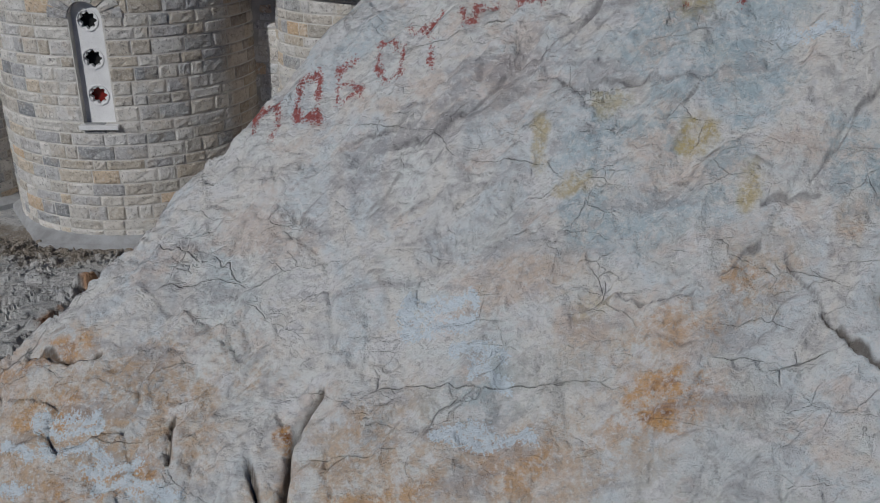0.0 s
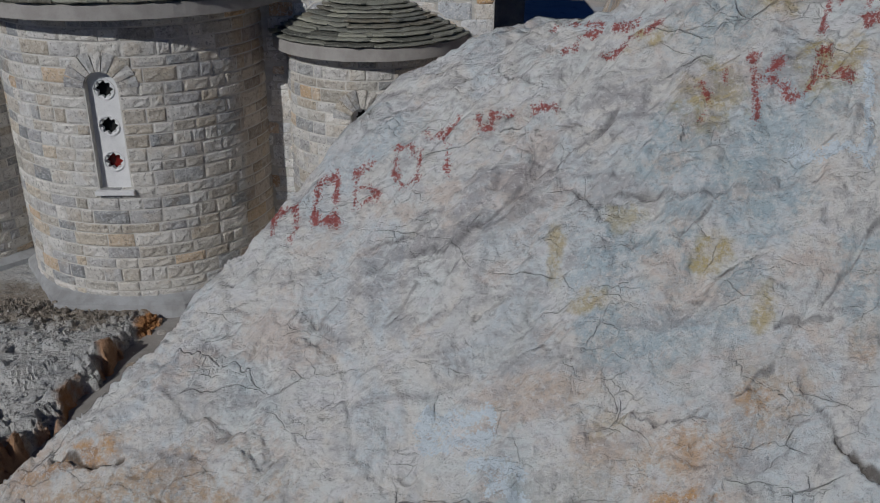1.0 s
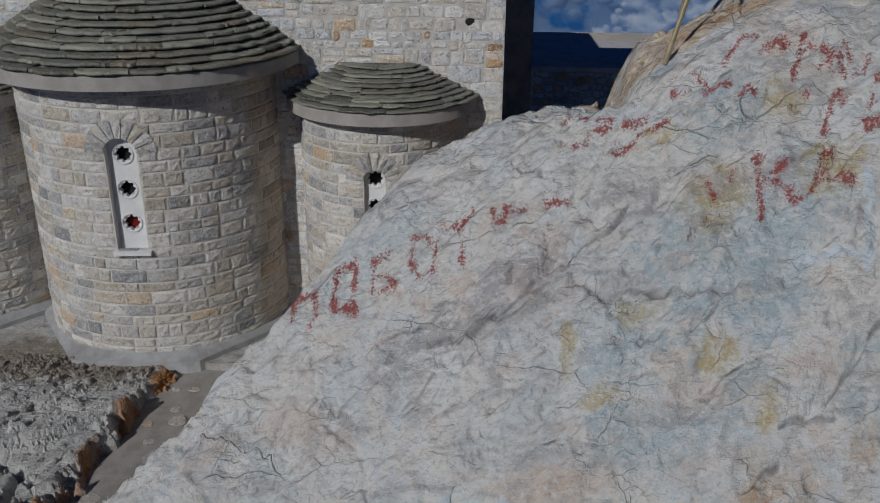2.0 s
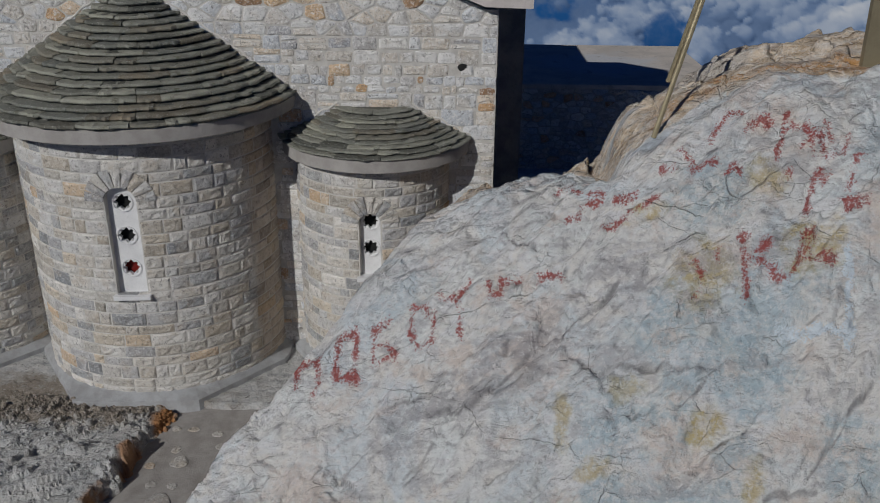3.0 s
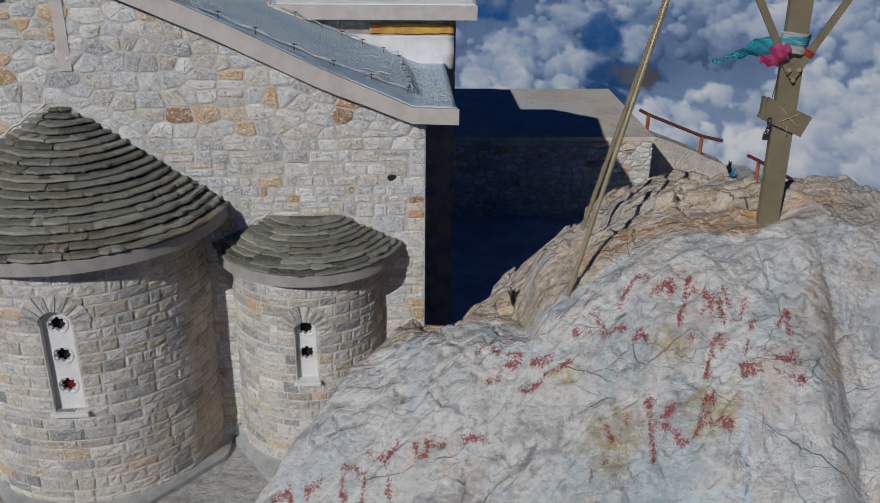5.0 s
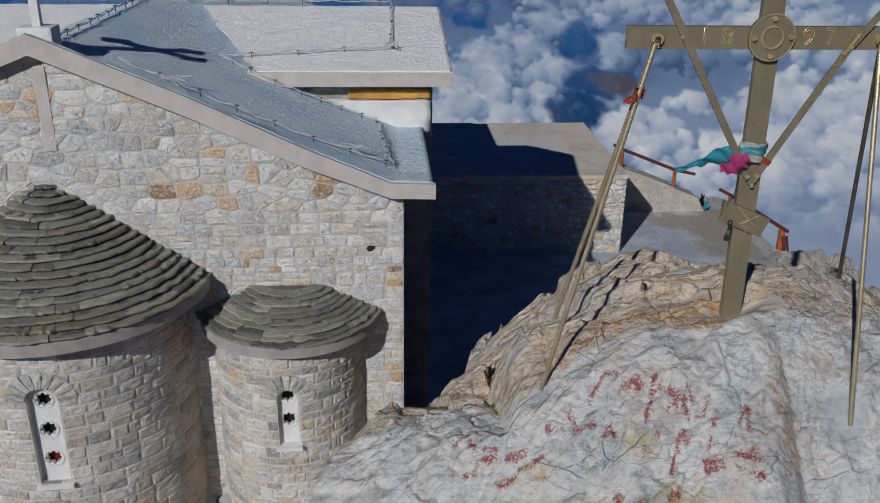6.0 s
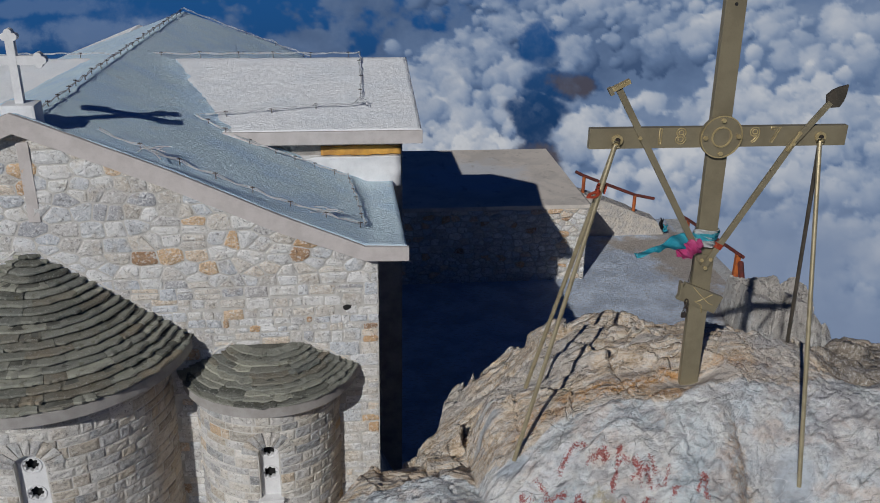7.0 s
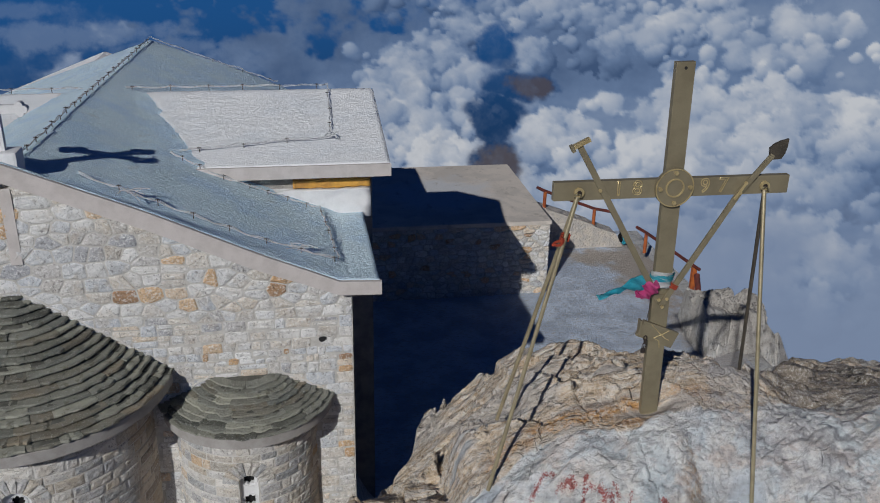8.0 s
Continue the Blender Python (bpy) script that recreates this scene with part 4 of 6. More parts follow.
def ground_material():
    b = Nodes("grey_mountain_rock", 0.9)
    big = b.noise(1.1, 5, 0.6)
    mid = b.noise(5.0, 6, 0.65, stretch=(1, 1.8, 1.4, 0, 0, -30))
    fine = b.noise(45.0, 5, 0.7)
    col = b.ramp(mid, (0.32, (0.38, 0.39, 0.40)), (0.46, (0.56, 0.56, 0.55)), (0.58, (0.66, 0.65, 0.63)), (0.72, (0.46, 0.44, 0.42)))
    wob = b.math("MULTIPLY", b.math("SUBTRACT", b.noise(5.0, 4), 0.5), 1.6)
    # earth and grit in the hollows by the plinth, bare brown ground on the far side
    earth = b.spots(((-4.6, 8.75, 1.8, 0.55, 0.85), (9.5, 11.3, 4.5, 1.6, 0.75), (7.4, 10.5, 1.6, 1.2, 0.6), (10.0, 17.6, 1.6, 1.4, 0.55)), wob)
    earth = b.math("MAXIMUM", earth, b.span(big, 0.56, 0.70, 0.0, 0.35))
    col = b.mix(earth, col, b.mix(b.span(fine, 0.4, 0.6), (0.22, 0.17, 0.12), (0.36, 0.31, 0.25)))
    net = None
    for scale, times, wide, dark in ((2.0, 8.0, 0.05, 0.8), (5.0, 8.0, 0.08, 0.6)):
        n = b.noise(scale, 4.0, 0.55, stretch=(0.8, 2.0, 1.3, 0, 0, -30), distort=0.4)
        line = b.math("MULTIPLY", b.span(b.math("PINGPONG", b.math("MULTIPLY", n, times), 1.0), 0.0, wide, dark, 0.0), b.span(b.noise(scale * 1.3, 4), 0.46, 0.56))
        net = line if net is None else b.math("MAXIMUM", net, line)
    col = b.mix(net, col, (0.10, 0.09, 0.085))
    col = b.mix(b.span(fine, 0.53, 0.66, 0.0, 0.5), col, (0.20, 0.19, 0.18))
    col = b.mix(b.span(b.noise(30.0, 5, 0.7), 0.55, 0.66, 0.0, 0.5), col, (0.72, 0.71, 0.69))
    rust = b.spots(((-3.36, 8.45, 0.16, 0.20, 0.9), (-3.58, 7.05, 0.15, 0.28, 0.9), (-3.48, 7.75, 0.12, 0.26, 0.8), (-3.80, 6.2, 0.14, 0.3, 0.8), (-3.66, 6.6, 0.10, 0.2, 0.7)), wob)
    col = b.mix(rust, col, (0.42, 0.19, 0.06))
    b.bump(b.math("ADD", b.math("ADD", b.math("MULTIPLY", mid, 1.4), b.math("MULTIPLY", net, -1.2)), fine), 0.9, 0.03)
    return b.done(col)


gx = np.concatenate([np.linspace(-60, -9, 40), np.arange(-8.8, -6, 0.12), np.arange(-6, -2.2, 0.022), np.arange(-2.2, -1.5, 0.05), np.arange(-1.5, 7.2, 0.10), np.arange(7.2, 11.2, 0.045), np.arange(11.2, 13, 0.10), np.linspace(13, 80, 50)])
gy = np.concatenate([np.linspace(-40, 3.9, 40), np.arange(4.0, 5.5, 0.05), np.arange(5.5, 9.0, 0.022), np.arange(9.0, 9.3, 0.05), np.arange(9.3, 10.4, 0.10), np.arange(10.4, 19.5, 0.05), np.arange(19.5, 28, 0.10), np.linspace(28.2, 90, 46)])
ground = new("ground", sheet("ground", gx, gy, ground_z, ground_material(), False))
tagged(ground, "grey weathered rock of the mountain top", "ground", kind="structure")


def crag(name, label, centre, size, seed, rough=0.22):
    """A weathered rock: a ball broken into flat faces, ledges and pits, sunk into the ground."""
    bm = bmesh.new()
    bmesh.ops.create_icosphere(bm, subdivisions=6, radius=1.0)
    rng = random.Random(seed)
    planes = [(Vector((rng.gauss(0, 1), rng.gauss(0, 1), rng.gauss(0, 0.8))).normalized(), rng.uniform(0.62, 0.92)) for _ in range(34)]
    off = Vector((seed * 3.1, seed * 1.7, 0))
    for v in bm.verts:
        d = v.co.normalized()
        r = min([1.0] + [k / max(d.dot(n), 1e-3) for n, k in planes if d.dot(n) > 0.05])
        p = d * 2.2 + off
        r += rough * (noise.fractal(p, 0.8, 2.1, 5) * 0.5 - 0.35 * abs(noise.noise(p * 2.3)))
        v.co = Vector((d.x * size[0], d.y * size[1], d.z * size[2])) * r + Vector(centre)
    return tagged(new(name, link_mesh(name, bm, ground.data.materials[0])), label, "rock", "rocks past the path")


crag("rock", "rough pale grey rock catching the shadow of the cross", (9.55, 17.75, -1.35), (0.85, 0.75, 1.20), 3)
crag("rock", "rough pale grey rock at the edge of the drop", (10.45, 17.9, -1.55), (0.75, 0.70, 1.02), 5)
crag("rock", "knobbly pale rock standing on the bare slope", (9.05, 12.0, 0.35), (0.42, 0.40, 0.80), 8)


def sea_material():
    """Dark sea far below, its colour emitted, laid out by bearing and by angle below the horizon."""
    b = Nodes("far_sea_glow", 1.0, spec=0.0)
    sp = b.n("ShaderNodeSeparateXYZ")
    b.put(sp.inputs[0], b.pos)
    bearing = b.math("MULTIPLY", b.math("ARCTAN2", sp.outputs["X"], sp.outputs["Y"]), 57.3)
    level = b.math("SQRT", b.math("ADD", b.math("MULTIPLY", sp.outputs["X"], sp.outputs["X"]), b.math("MULTIPLY", sp.outputs["Y"], sp.outputs["Y"])))
    below = b.math("MULTIPLY", b.math("ARCTAN2", b.math("MULTIPLY", sp.outputs["Z"], -1.0), level), 57.3)
    cb = b.n("ShaderNodeCombineXYZ")
    b.put(cb.inputs[0], bearing)
    b.put(cb.inputs[1], below)
    b.pos = cb.outputs[0]
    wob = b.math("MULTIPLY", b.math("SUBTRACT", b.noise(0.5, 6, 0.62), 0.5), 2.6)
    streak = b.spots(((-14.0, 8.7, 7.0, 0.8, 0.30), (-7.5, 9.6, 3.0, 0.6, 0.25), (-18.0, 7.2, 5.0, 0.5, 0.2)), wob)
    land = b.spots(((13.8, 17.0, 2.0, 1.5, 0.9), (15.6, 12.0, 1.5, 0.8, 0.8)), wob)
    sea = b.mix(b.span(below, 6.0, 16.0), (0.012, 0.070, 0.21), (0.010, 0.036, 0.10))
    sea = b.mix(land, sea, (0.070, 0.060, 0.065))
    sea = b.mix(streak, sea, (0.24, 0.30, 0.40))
    # black base: the sea glows by itself and takes no sunlight
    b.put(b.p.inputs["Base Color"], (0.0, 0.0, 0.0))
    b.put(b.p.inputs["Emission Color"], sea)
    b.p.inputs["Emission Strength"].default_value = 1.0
    return b.m


def cloud_material():
    """Far cumulus: emits a tone with its sunlight painted in, thin at the ragged rims."""
    b = Nodes("glowing_cloud", 1.0, spec=0.0)
    thick, tone, mist = (b.n("ShaderNodeAttribute") for _ in range(3))
    thick.attribute_name, tone.attribute_name, mist.attribute_name = "thickness", "tone", "mist"
    grain = b.math("MULTIPLY", b.math("SUBTRACT", b.noise(0.022, 6, 0.58), 0.5), 0.12)
    t = b.math("ADD", tone.outputs["Fac"], grain)
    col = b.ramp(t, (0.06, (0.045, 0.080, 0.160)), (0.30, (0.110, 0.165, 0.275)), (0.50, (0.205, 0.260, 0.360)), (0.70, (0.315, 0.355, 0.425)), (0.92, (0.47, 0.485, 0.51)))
    # haze painted as a flat blue-grey glow
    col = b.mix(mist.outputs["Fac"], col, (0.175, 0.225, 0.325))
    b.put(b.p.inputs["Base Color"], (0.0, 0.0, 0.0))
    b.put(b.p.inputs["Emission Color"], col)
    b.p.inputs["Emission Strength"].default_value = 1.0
    frayed = b.math("ADD", thick.outputs["Fac"], b.math("MULTIPLY", b.math("SUBTRACT", b.noise(0.016, 8, 0.68), 0.5), 0.55))
    b.put(b.p.inputs["Alpha"], b.span(frayed, 0.02, 0.80))
    return b.m


def cloud_bank():
    """Cumulus tops seen from above: heaps of soft puffs, far ones first; rows go down from the horizon, columns by bearing."""
    R, step = 3000.0, 0.09
    A, E = np.meshgrid(np.arange(-34.0, 44.0, step), np.arange(2.2, 31.0, step))
    fray = 1.5 * (fbm(A * 0.85, E * 1.05, 6, 1, 0.56) - 0.5)
    ragged = 0.9 * (fbm(A * 0.45, E * 0.6, 5, 4) - 0.5)
    mist = np.clip(smooth(A, 17.0, 27.0) * smooth(E, 14.5, 21.0) * (0.75 + 1.2 * (fbm(A * 0.25, E * 0.4, 4, 3) - 0.5)) + smooth(E, 21.0, 27.0), 0, 1)
    open_sea = np.zeros(A.shape)
    for a, e, ra, re, k in ((-20.0, 6.3, 17.0, 4.4, 1.3), (-7.0, 12.0, 4.0, 1.6, 0.5), (13.3, 9.2, 1.0, 1.2, 1.1), (15.0, 11.9, 2.1, 0.75, 1.1), (13.4, 14.1, 1.4, 1.5, 1.2), (13.5, 16.8, 1.3, 1.5, 1.2), (12.0, 4.6, 2.6, 1.6, 0.8)):
        d = np.hypot((A - a) / ra, (E - e) / re) + 1.6 * ragged + 0.5 * fray
        open_sea = np.maximum(open_sea, k * smooth(1.5 - d, 0.0, 0.9))
    cover = np.clip(0.62 - 0.95 * open_sea + 0.35 * smooth(A, 15.0, 22.0) + 0.5 * (fbm(A * 0.16, E * 0.24, 4, 5) - 0.5), 0, 1.0)
    # broad light and shadow over the bank, painted into the tone
    shade = 0.60 * (fbm(A * 0.11 + 3, E * 0.20, 4, 7, 0.5) - 0.5) + 0.10 * smooth(A, 17.0, 24.0) - 0.16
    tone = 0.22 + 0.22 * fbm(A * 0.35, E * 0.6, 5, 6) + 0.5 * shade
    rng = random.Random(17)
    puffs = []
    for heap in range(120):
        ca, ce = rng.uniform(-33, 43), rng.uniform(2.6, 24.0)
        size = rng.uniform(1.5, 3.6) * (0.62 + 0.045 * ce)
        i, j = int((ce - 2.2) / step), int((ca + 34) / step)
        if open_sea[i, j] > 0.35:
            continue
        for k in range(34):
            u, v = rng.gauss(0, 0.62), rng.gauss(0, 0.42)
            r = size * rng.choice((0.16, 0.24, 0.34, 0.50)) * rng.uniform(0.8, 1.2) * max(0.35, 1 - 0.30 * math.hypot(u, v))
            puffs.append((ce - size * (v + 0.15), ca + size * u, r, rng.uniform(-0.08, 0.08) + 0.10 * v))
    puffs.sort()
    # each puff's sunward and shaded side is worked into its tone
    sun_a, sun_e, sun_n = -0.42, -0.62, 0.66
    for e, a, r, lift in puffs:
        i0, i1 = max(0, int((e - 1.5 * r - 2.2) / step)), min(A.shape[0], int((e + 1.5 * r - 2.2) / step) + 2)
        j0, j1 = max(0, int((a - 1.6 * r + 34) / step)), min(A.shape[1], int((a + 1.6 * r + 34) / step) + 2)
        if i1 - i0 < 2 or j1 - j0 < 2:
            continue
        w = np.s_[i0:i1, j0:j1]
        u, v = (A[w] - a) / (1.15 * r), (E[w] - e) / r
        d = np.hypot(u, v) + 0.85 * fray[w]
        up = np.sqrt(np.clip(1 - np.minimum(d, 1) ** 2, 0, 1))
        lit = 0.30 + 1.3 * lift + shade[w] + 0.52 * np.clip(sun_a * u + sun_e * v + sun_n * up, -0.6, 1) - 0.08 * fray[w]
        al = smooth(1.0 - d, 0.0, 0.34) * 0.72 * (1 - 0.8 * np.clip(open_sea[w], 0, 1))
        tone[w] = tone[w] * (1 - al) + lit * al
        cover[w] = np.maximum(cover[w], al)
    a, e = np.radians(A), np.radians(E)
    verts = np.stack([(R * np.sin(a) * np.cos(e)).ravel(), (R * np.cos(a) * np.cos(e)).ravel(), (-R * np.sin(e)).ravel()], 1)
    ny, nx = A.shape
    i = (np.arange(ny - 1)[:, None] * nx + np.arange(nx - 1)[None])
    seen = (cover[:-1, :-1] > 0.01).ravel()
    i = i.ravel()[seen]
    quads = np.stack([i, i + nx, i + nx + 1, i + 1], 1)
    me = bpy.data.meshes.new("backdrop_clouds")
    me.from_pydata(verts.tolist(), [], quads.tolist())
    me.polygons.foreach_set("use_smooth", [True] * len(me.polygons))
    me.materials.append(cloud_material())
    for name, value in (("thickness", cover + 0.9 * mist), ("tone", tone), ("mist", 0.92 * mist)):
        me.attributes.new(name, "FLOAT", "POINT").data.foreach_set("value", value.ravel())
    return me


def far_bowl():
    """Part of a great sphere round the summit, from just under the horizon downwards."""
    R, na, ne = 3600.0, 90, 40
    verts, quads = [], []
    for j in range(ne + 1):
        e = math.radians(-62 + 60.5 * j / ne)
        for i in range(na + 1):
            a = math.radians(-75 + 160 * i / na)
            verts.append((R * math.sin(a) * math.cos(e), R * math.cos(a) * math.cos(e), R * math.sin(e)))
    for j in range(ne):
        for i in range(na):
            k = j * (na + 1) + i
            quads.append((k, k + 1, k + na + 2, k + na + 1))
    me = bpy.data.meshes.new("backdrop")
    me.from_pydata(verts, [], quads)
    me.polygons.foreach_set("use_smooth", [True] * len(me.polygons))
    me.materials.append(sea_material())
    return me


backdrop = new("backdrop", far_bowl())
tagged(backdrop, "glowing backdrop of dark blue sea far below the mountain", "sea", kind="structure")
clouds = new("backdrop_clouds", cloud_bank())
tagged(clouds, "far bank of broken white cumulus clouds", "clouds", kind="structure")


def gully_floor(x, y):
    return -0.755 - 0.09 * (8.6 - y) + 0.02 * (fbm(x * 3, y * 3, 3, 2) - 0.5)


pav = new("pavement", sheet("pavement", np.arange(-4.0, -0.9, 0.06), np.arange(5.2, 8.75, 0.06), gully_floor, gully_cement))
tagged(pav, "strip of grey cement with set stones between ledge and boulder", "pavement", kind="structure")
path_x, path_y = np.arange(4.2, 9.9, 0.06), np.arange(11.5, 24.6, 0.08)
road = new("pavement_path", sheet("pavement_path", path_x, path_y, lambda x, y: -1.64 + 0.03 * (fbm(x * 2, y * 2, 4, 2) - 0.5), paving))
tagged(road, "pale rough cement path beside the annex", "path", kind="structure")
yard = new("pavement_yard", sheet("pavement_yard", np.arange(0.3, 4.26, 0.06), np.arange(10.6, 20.6, 0.08), lambda x, y: -1.64 + 0.02 * (fbm(x * 2, y * 2, 4, 2) - 0.5), paving))
tagged(yard, "smooth cement yard between chapel and annex", "yard", kind="structure")


# ---- the chapel ----
chapel = thing("chapel", "small stone mountain chapel with white limewashed roofs and slated apses", "chapel")
RIDGE_X, CORNER, FRONT = -3.60, 0.335, 10.10
LEFT = 2 * RIDGE_X - CORNER
PITCH = 0.385


VERGE_U, VERGE_Z = (0.0, 0.25, 1.6, 2.8, 3.78, 4.3), (5.50, 5.40, 4.83, 4.26, 3.84, 3.82)


def roof_top(x):
    """The top of the front verge, kicked out level at the eave."""
    return np.interp(np.abs(x - RIDGE_X), VERGE_U, VERGE_Z)


def gable_wall(name, y0, y1, inset):
    half = CORNER - RIDGE_X
    pts = [(LEFT, -2.2), (CORNER, -2.2)] + [(RIDGE_X + u, float(roof_top(RIDGE_X + u)) - inset) for u in (half, 3.78, 2.8, 1.6, 0.0, -1.6, -2.8, -3.78, -half)]
    return part(name, prism(pts, "y", y0, y1), mortar_white, chapel)


east_wall = gable_wall("east_wall", FRONT - 0.003, 10.42, 0.235)
nave_wall = gable_wall("nave_wall", 10.42, 17.6, 0.62)
# pale stone wall, the deep shade on it put into a darker colour
part("south_north_arm_wall", prism([(12.62, -2.2), (15.2, -2.2), (15.2, 4.91), (12.62, 4.41)], "x", LEFT - 0.5, 0.83), plain("shade_darkened_stone", (0.44, 0.41, 0.37), (0.30, 0.28, 0.26), 0.9, 4.0, 25.0, 0.8, dist=0.03), chapel)
west_wall = gable_wall("west_wall", 17.6, 18.9, 0.72)
part("west_wall_low", box(LEFT, CORNER, 18.9, 20.0, -2.2, 3.5), mortar_white, chapel)


def arm_z(x, y):
    """The top of the cross arm's front slope."""
    return 4.59 + 0.187 * (y - 12.42)


def nave_z(x, y):
    """The nave's two slopes, a little below the raised front verge, hipped at the far end and filleted into the arm."""
    ridge = RIDGE_X + 0.055 * np.clip(y - 10.5, 0, 9)
    z = 3.80 + PITCH * (0.677 - RIDGE_X - np.abs(x - ridge) * np.where(x < ridge, 1.0, (0.677 - RIDGE_X) / (0.677 - ridge)))
    z = np.minimum(np.maximum(z - 0.15, 3.80), 5.30 - 1.35 * np.maximum(y - 19.15, 0))
    front = 1 - smooth(y, 9.99, 10.5)
    z = z * (1 - front) + (roof_top(x) + 0.004) * front
    reach = smooth(y, 12.05, 12.55) * smooth(-x, 0.9, 1.5) * (y < 15.2)
    other = np.where(reach > 0, arm_z(x, y) - 0.03 - 1.2 * (1 - reach), -9.0)
    z = np.where(reach > 0, np.log(np.exp(16 * z) + np.exp(16 * other)) / 16, z)
    return z + 0.016 * (fbm(x * 1.3, y * 1.3, 3, 2) - 0.5) + 0.014 * (fbm(x * 5, y * 5, 3, 4) - 0.5)


def slab(name, xs, ys, zf, thick, material, taper=0.0):
    """A thick sheet over a grid of plan coordinates, closed at its rim."""
    X, Y = np.meshgrid(xs, ys)
    Z = zf(X, Y)
    X = X - taper * smooth(Y, 15.4, 17.6) * smooth(X, -1.5, 0.7)
    nx, ny = len(xs), len(ys)
    n = nx * ny
    verts = np.concatenate([np.stack([X.ravel(), Y.ravel(), Z.ravel()], 1), np.stack([X.ravel(), Y.ravel(), Z.ravel() - thick], 1)])
    i = (np.arange(ny - 1)[:, None] * nx + np.arange(nx - 1)[None]).ravel()
    quads = np.concatenate([np.stack([i, i + 1, i + nx + 1, i + nx], 1), np.stack([n + i, n + i + nx, n + i + nx + 1, n + i + 1], 1)]).tolist()
    rim = list(range(nx)) + [nx * k + nx - 1 for k in range(1, ny)] + list(range(n - 2, n - nx - 1, -1)) + [nx * k for k in range(ny - 2, 0, -1)]
    quads += [(a, n + a, n + b, b) for a, b in zip(rim, rim[1:] + rim[:1])]
    me = bpy.data.meshes.new(name)
    me.from_pydata(verts.tolist(), [], quads)
    me.materials.append(material)
    me.polygons.foreach_set("use_smooth", [k < len(i) for k in range(len(me.polygons))])
    return me


def roofs():
    thick = 0.19
    part("nave_roof", slab("nave_roof", np.linspace(2 * RIDGE_X - 0.677, 0.677, 150), np.arange(9.985, 20.35, 0.055), nave_z, thick, skylit_wash, 0.33), None, chapel, "limewashed nave roof with skylight blue painted in, hipped at the far end")
    for sgn in (1, -1):
        line = [(RIDGE_X + sgn * u, z) for u, z in zip(VERGE_U, VERGE_Z)]
        bm = prism(line + [(u, z - 0.185 - 0.04 * (z > 3.9)) for u, z in reversed(line)], "y", 9.93, 9.984)
        bmesh.ops.subdivide_edges(bm, edges=[e for e in bm.edges if abs(e.verts[0].co.y - e.verts[1].co.y) < 0.01], cuts=5)
        for v in bm.verts:
            v.co.z += 0.006 * noise.noise(v.co * 4.0)
        part("verge", bm, fascia_beige, chapel, "beige cement roof verge")
    rough = lambda x, y: np.where(y < 15.2, arm_z(x, y), arm_z(x, y * 0 + 15.2) - 0.45 * (y - 15.2)) - 0.02 * np.exp(-((y - 15.2) / 0.06) ** 2) + 0.014 * (fbm(x * 1.4, y * 1.4, 3, 3) - 0.5) + 0.016 * (fbm(x * 5, y * 5, 3, 6) - 0.5)
    part("arm_roof", slab("arm_roof", np.linspace(LEFT - 0.75, 1.09, 150), np.arange(12.42, 17.9, 0.055), rough, thick, limewash), None, chapel, "white limewashed roof of the cross arm")
    part("eave", box(-1.75, 1.10, 12.37, 12.418, 4.395, 4.585, bevel=0.008), fascia_beige, chapel, "beige cement eave")


roofs()
def lumpy(x0, x1, y0, y1, z0, z1, amount, grain):
    """A roughly trowelled band, its front uneven."""
    bm = box(x0, x1, y0, y1, z0, z1)
    bmesh.ops.subdivide_edges(bm, edges=bm.edges[:], cuts=24, use_grid_fill=True)
    for v in bm.verts:
        if v.co.y < y1 - 1e-4:
            v.co.y += amount * noise.noise(v.co * grain)
            v.co.z += 0.7 * amount * noise.noise(v.co * grain + Vector((7, 3, 1)))
    return bm


part("plaster_band", lumpy(-1.6, 0.80, 12.52, 12.618, 3.70, 4.17, 0.05, 5.0), white_marble, chapel, "rough white plaster under the eave", smooth=True)
part("stone_band", lumpy(-0.35, 0.80, 12.555, 12.617, 4.19, 4.31, 0.03, 6.0), plain("orange_stone", (0.74, 0.40, 0.08), (0.40, 0.20, 0.06), 0.8, 3.0, 20.0), chapel, "orange stone course under the eave", smooth=True)


def clip(poly, nx, nz, c):
    """The part of a convex polygon where nx * x + nz * z <= c."""
    out = []
    for (ax, az), (bx, bz) in zip(poly, poly[1:] + poly[:1]):
        da, db = nx * ax + nz * az - c, nx * bx + nz * bz - c
        if da <= 0:
            out.append((ax, az))
        if da * db < 0:
            t = da / (da - db)
            out.append((ax + t * (bx - ax), az + t * (bz - az)))
    return out


def squared_cells(x0, x1, z0, z1, rng, lo, hi):
    """Outlines of roughly squared stones in uneven courses; now and then two thin ones share a place."""
    out, z = [], z0
    while z < z1 - 0.05:
        h = rng.uniform(lo, hi)
        if z1 - z - h < lo:
            h = z1 - z
        x = x0 - rng.uniform(0, 0.05)
        while x < x1 - 0.04:
            w = min(h * rng.uniform(0.7, 2.2), x1 - x)
            if x1 - x - w < 0.10:
                w = x1 - x
            a, b = z + rng.uniform(-0.02, 0.02) + 0.007, z + h + rng.uniform(-0.02, 0.02) - 0.007
            tiers = [(a, b)]
            if rng.random() < 0.25 and h > 0.15:
                cut = a + (b - a) * rng.uniform(0.35, 0.65)
                tiers = [(a, cut - 0.007), (cut + 0.007, b)]
            for p, q in tiers:
                j = lambda: rng.uniform(-0.011, 0.011)
                out.append([(max(x + 0.007 + j(), x0), p + j()), (min(x + w - 0.007 + j(), x1), p + j()), (min(x + w - 0.007 + j(), x1), q + j()), (x + w * rng.uniform(0.3, 0.7), q + j()), (max(x + 0.007 + j(), x0), q + j())])
            x += w
        z += h
    return out


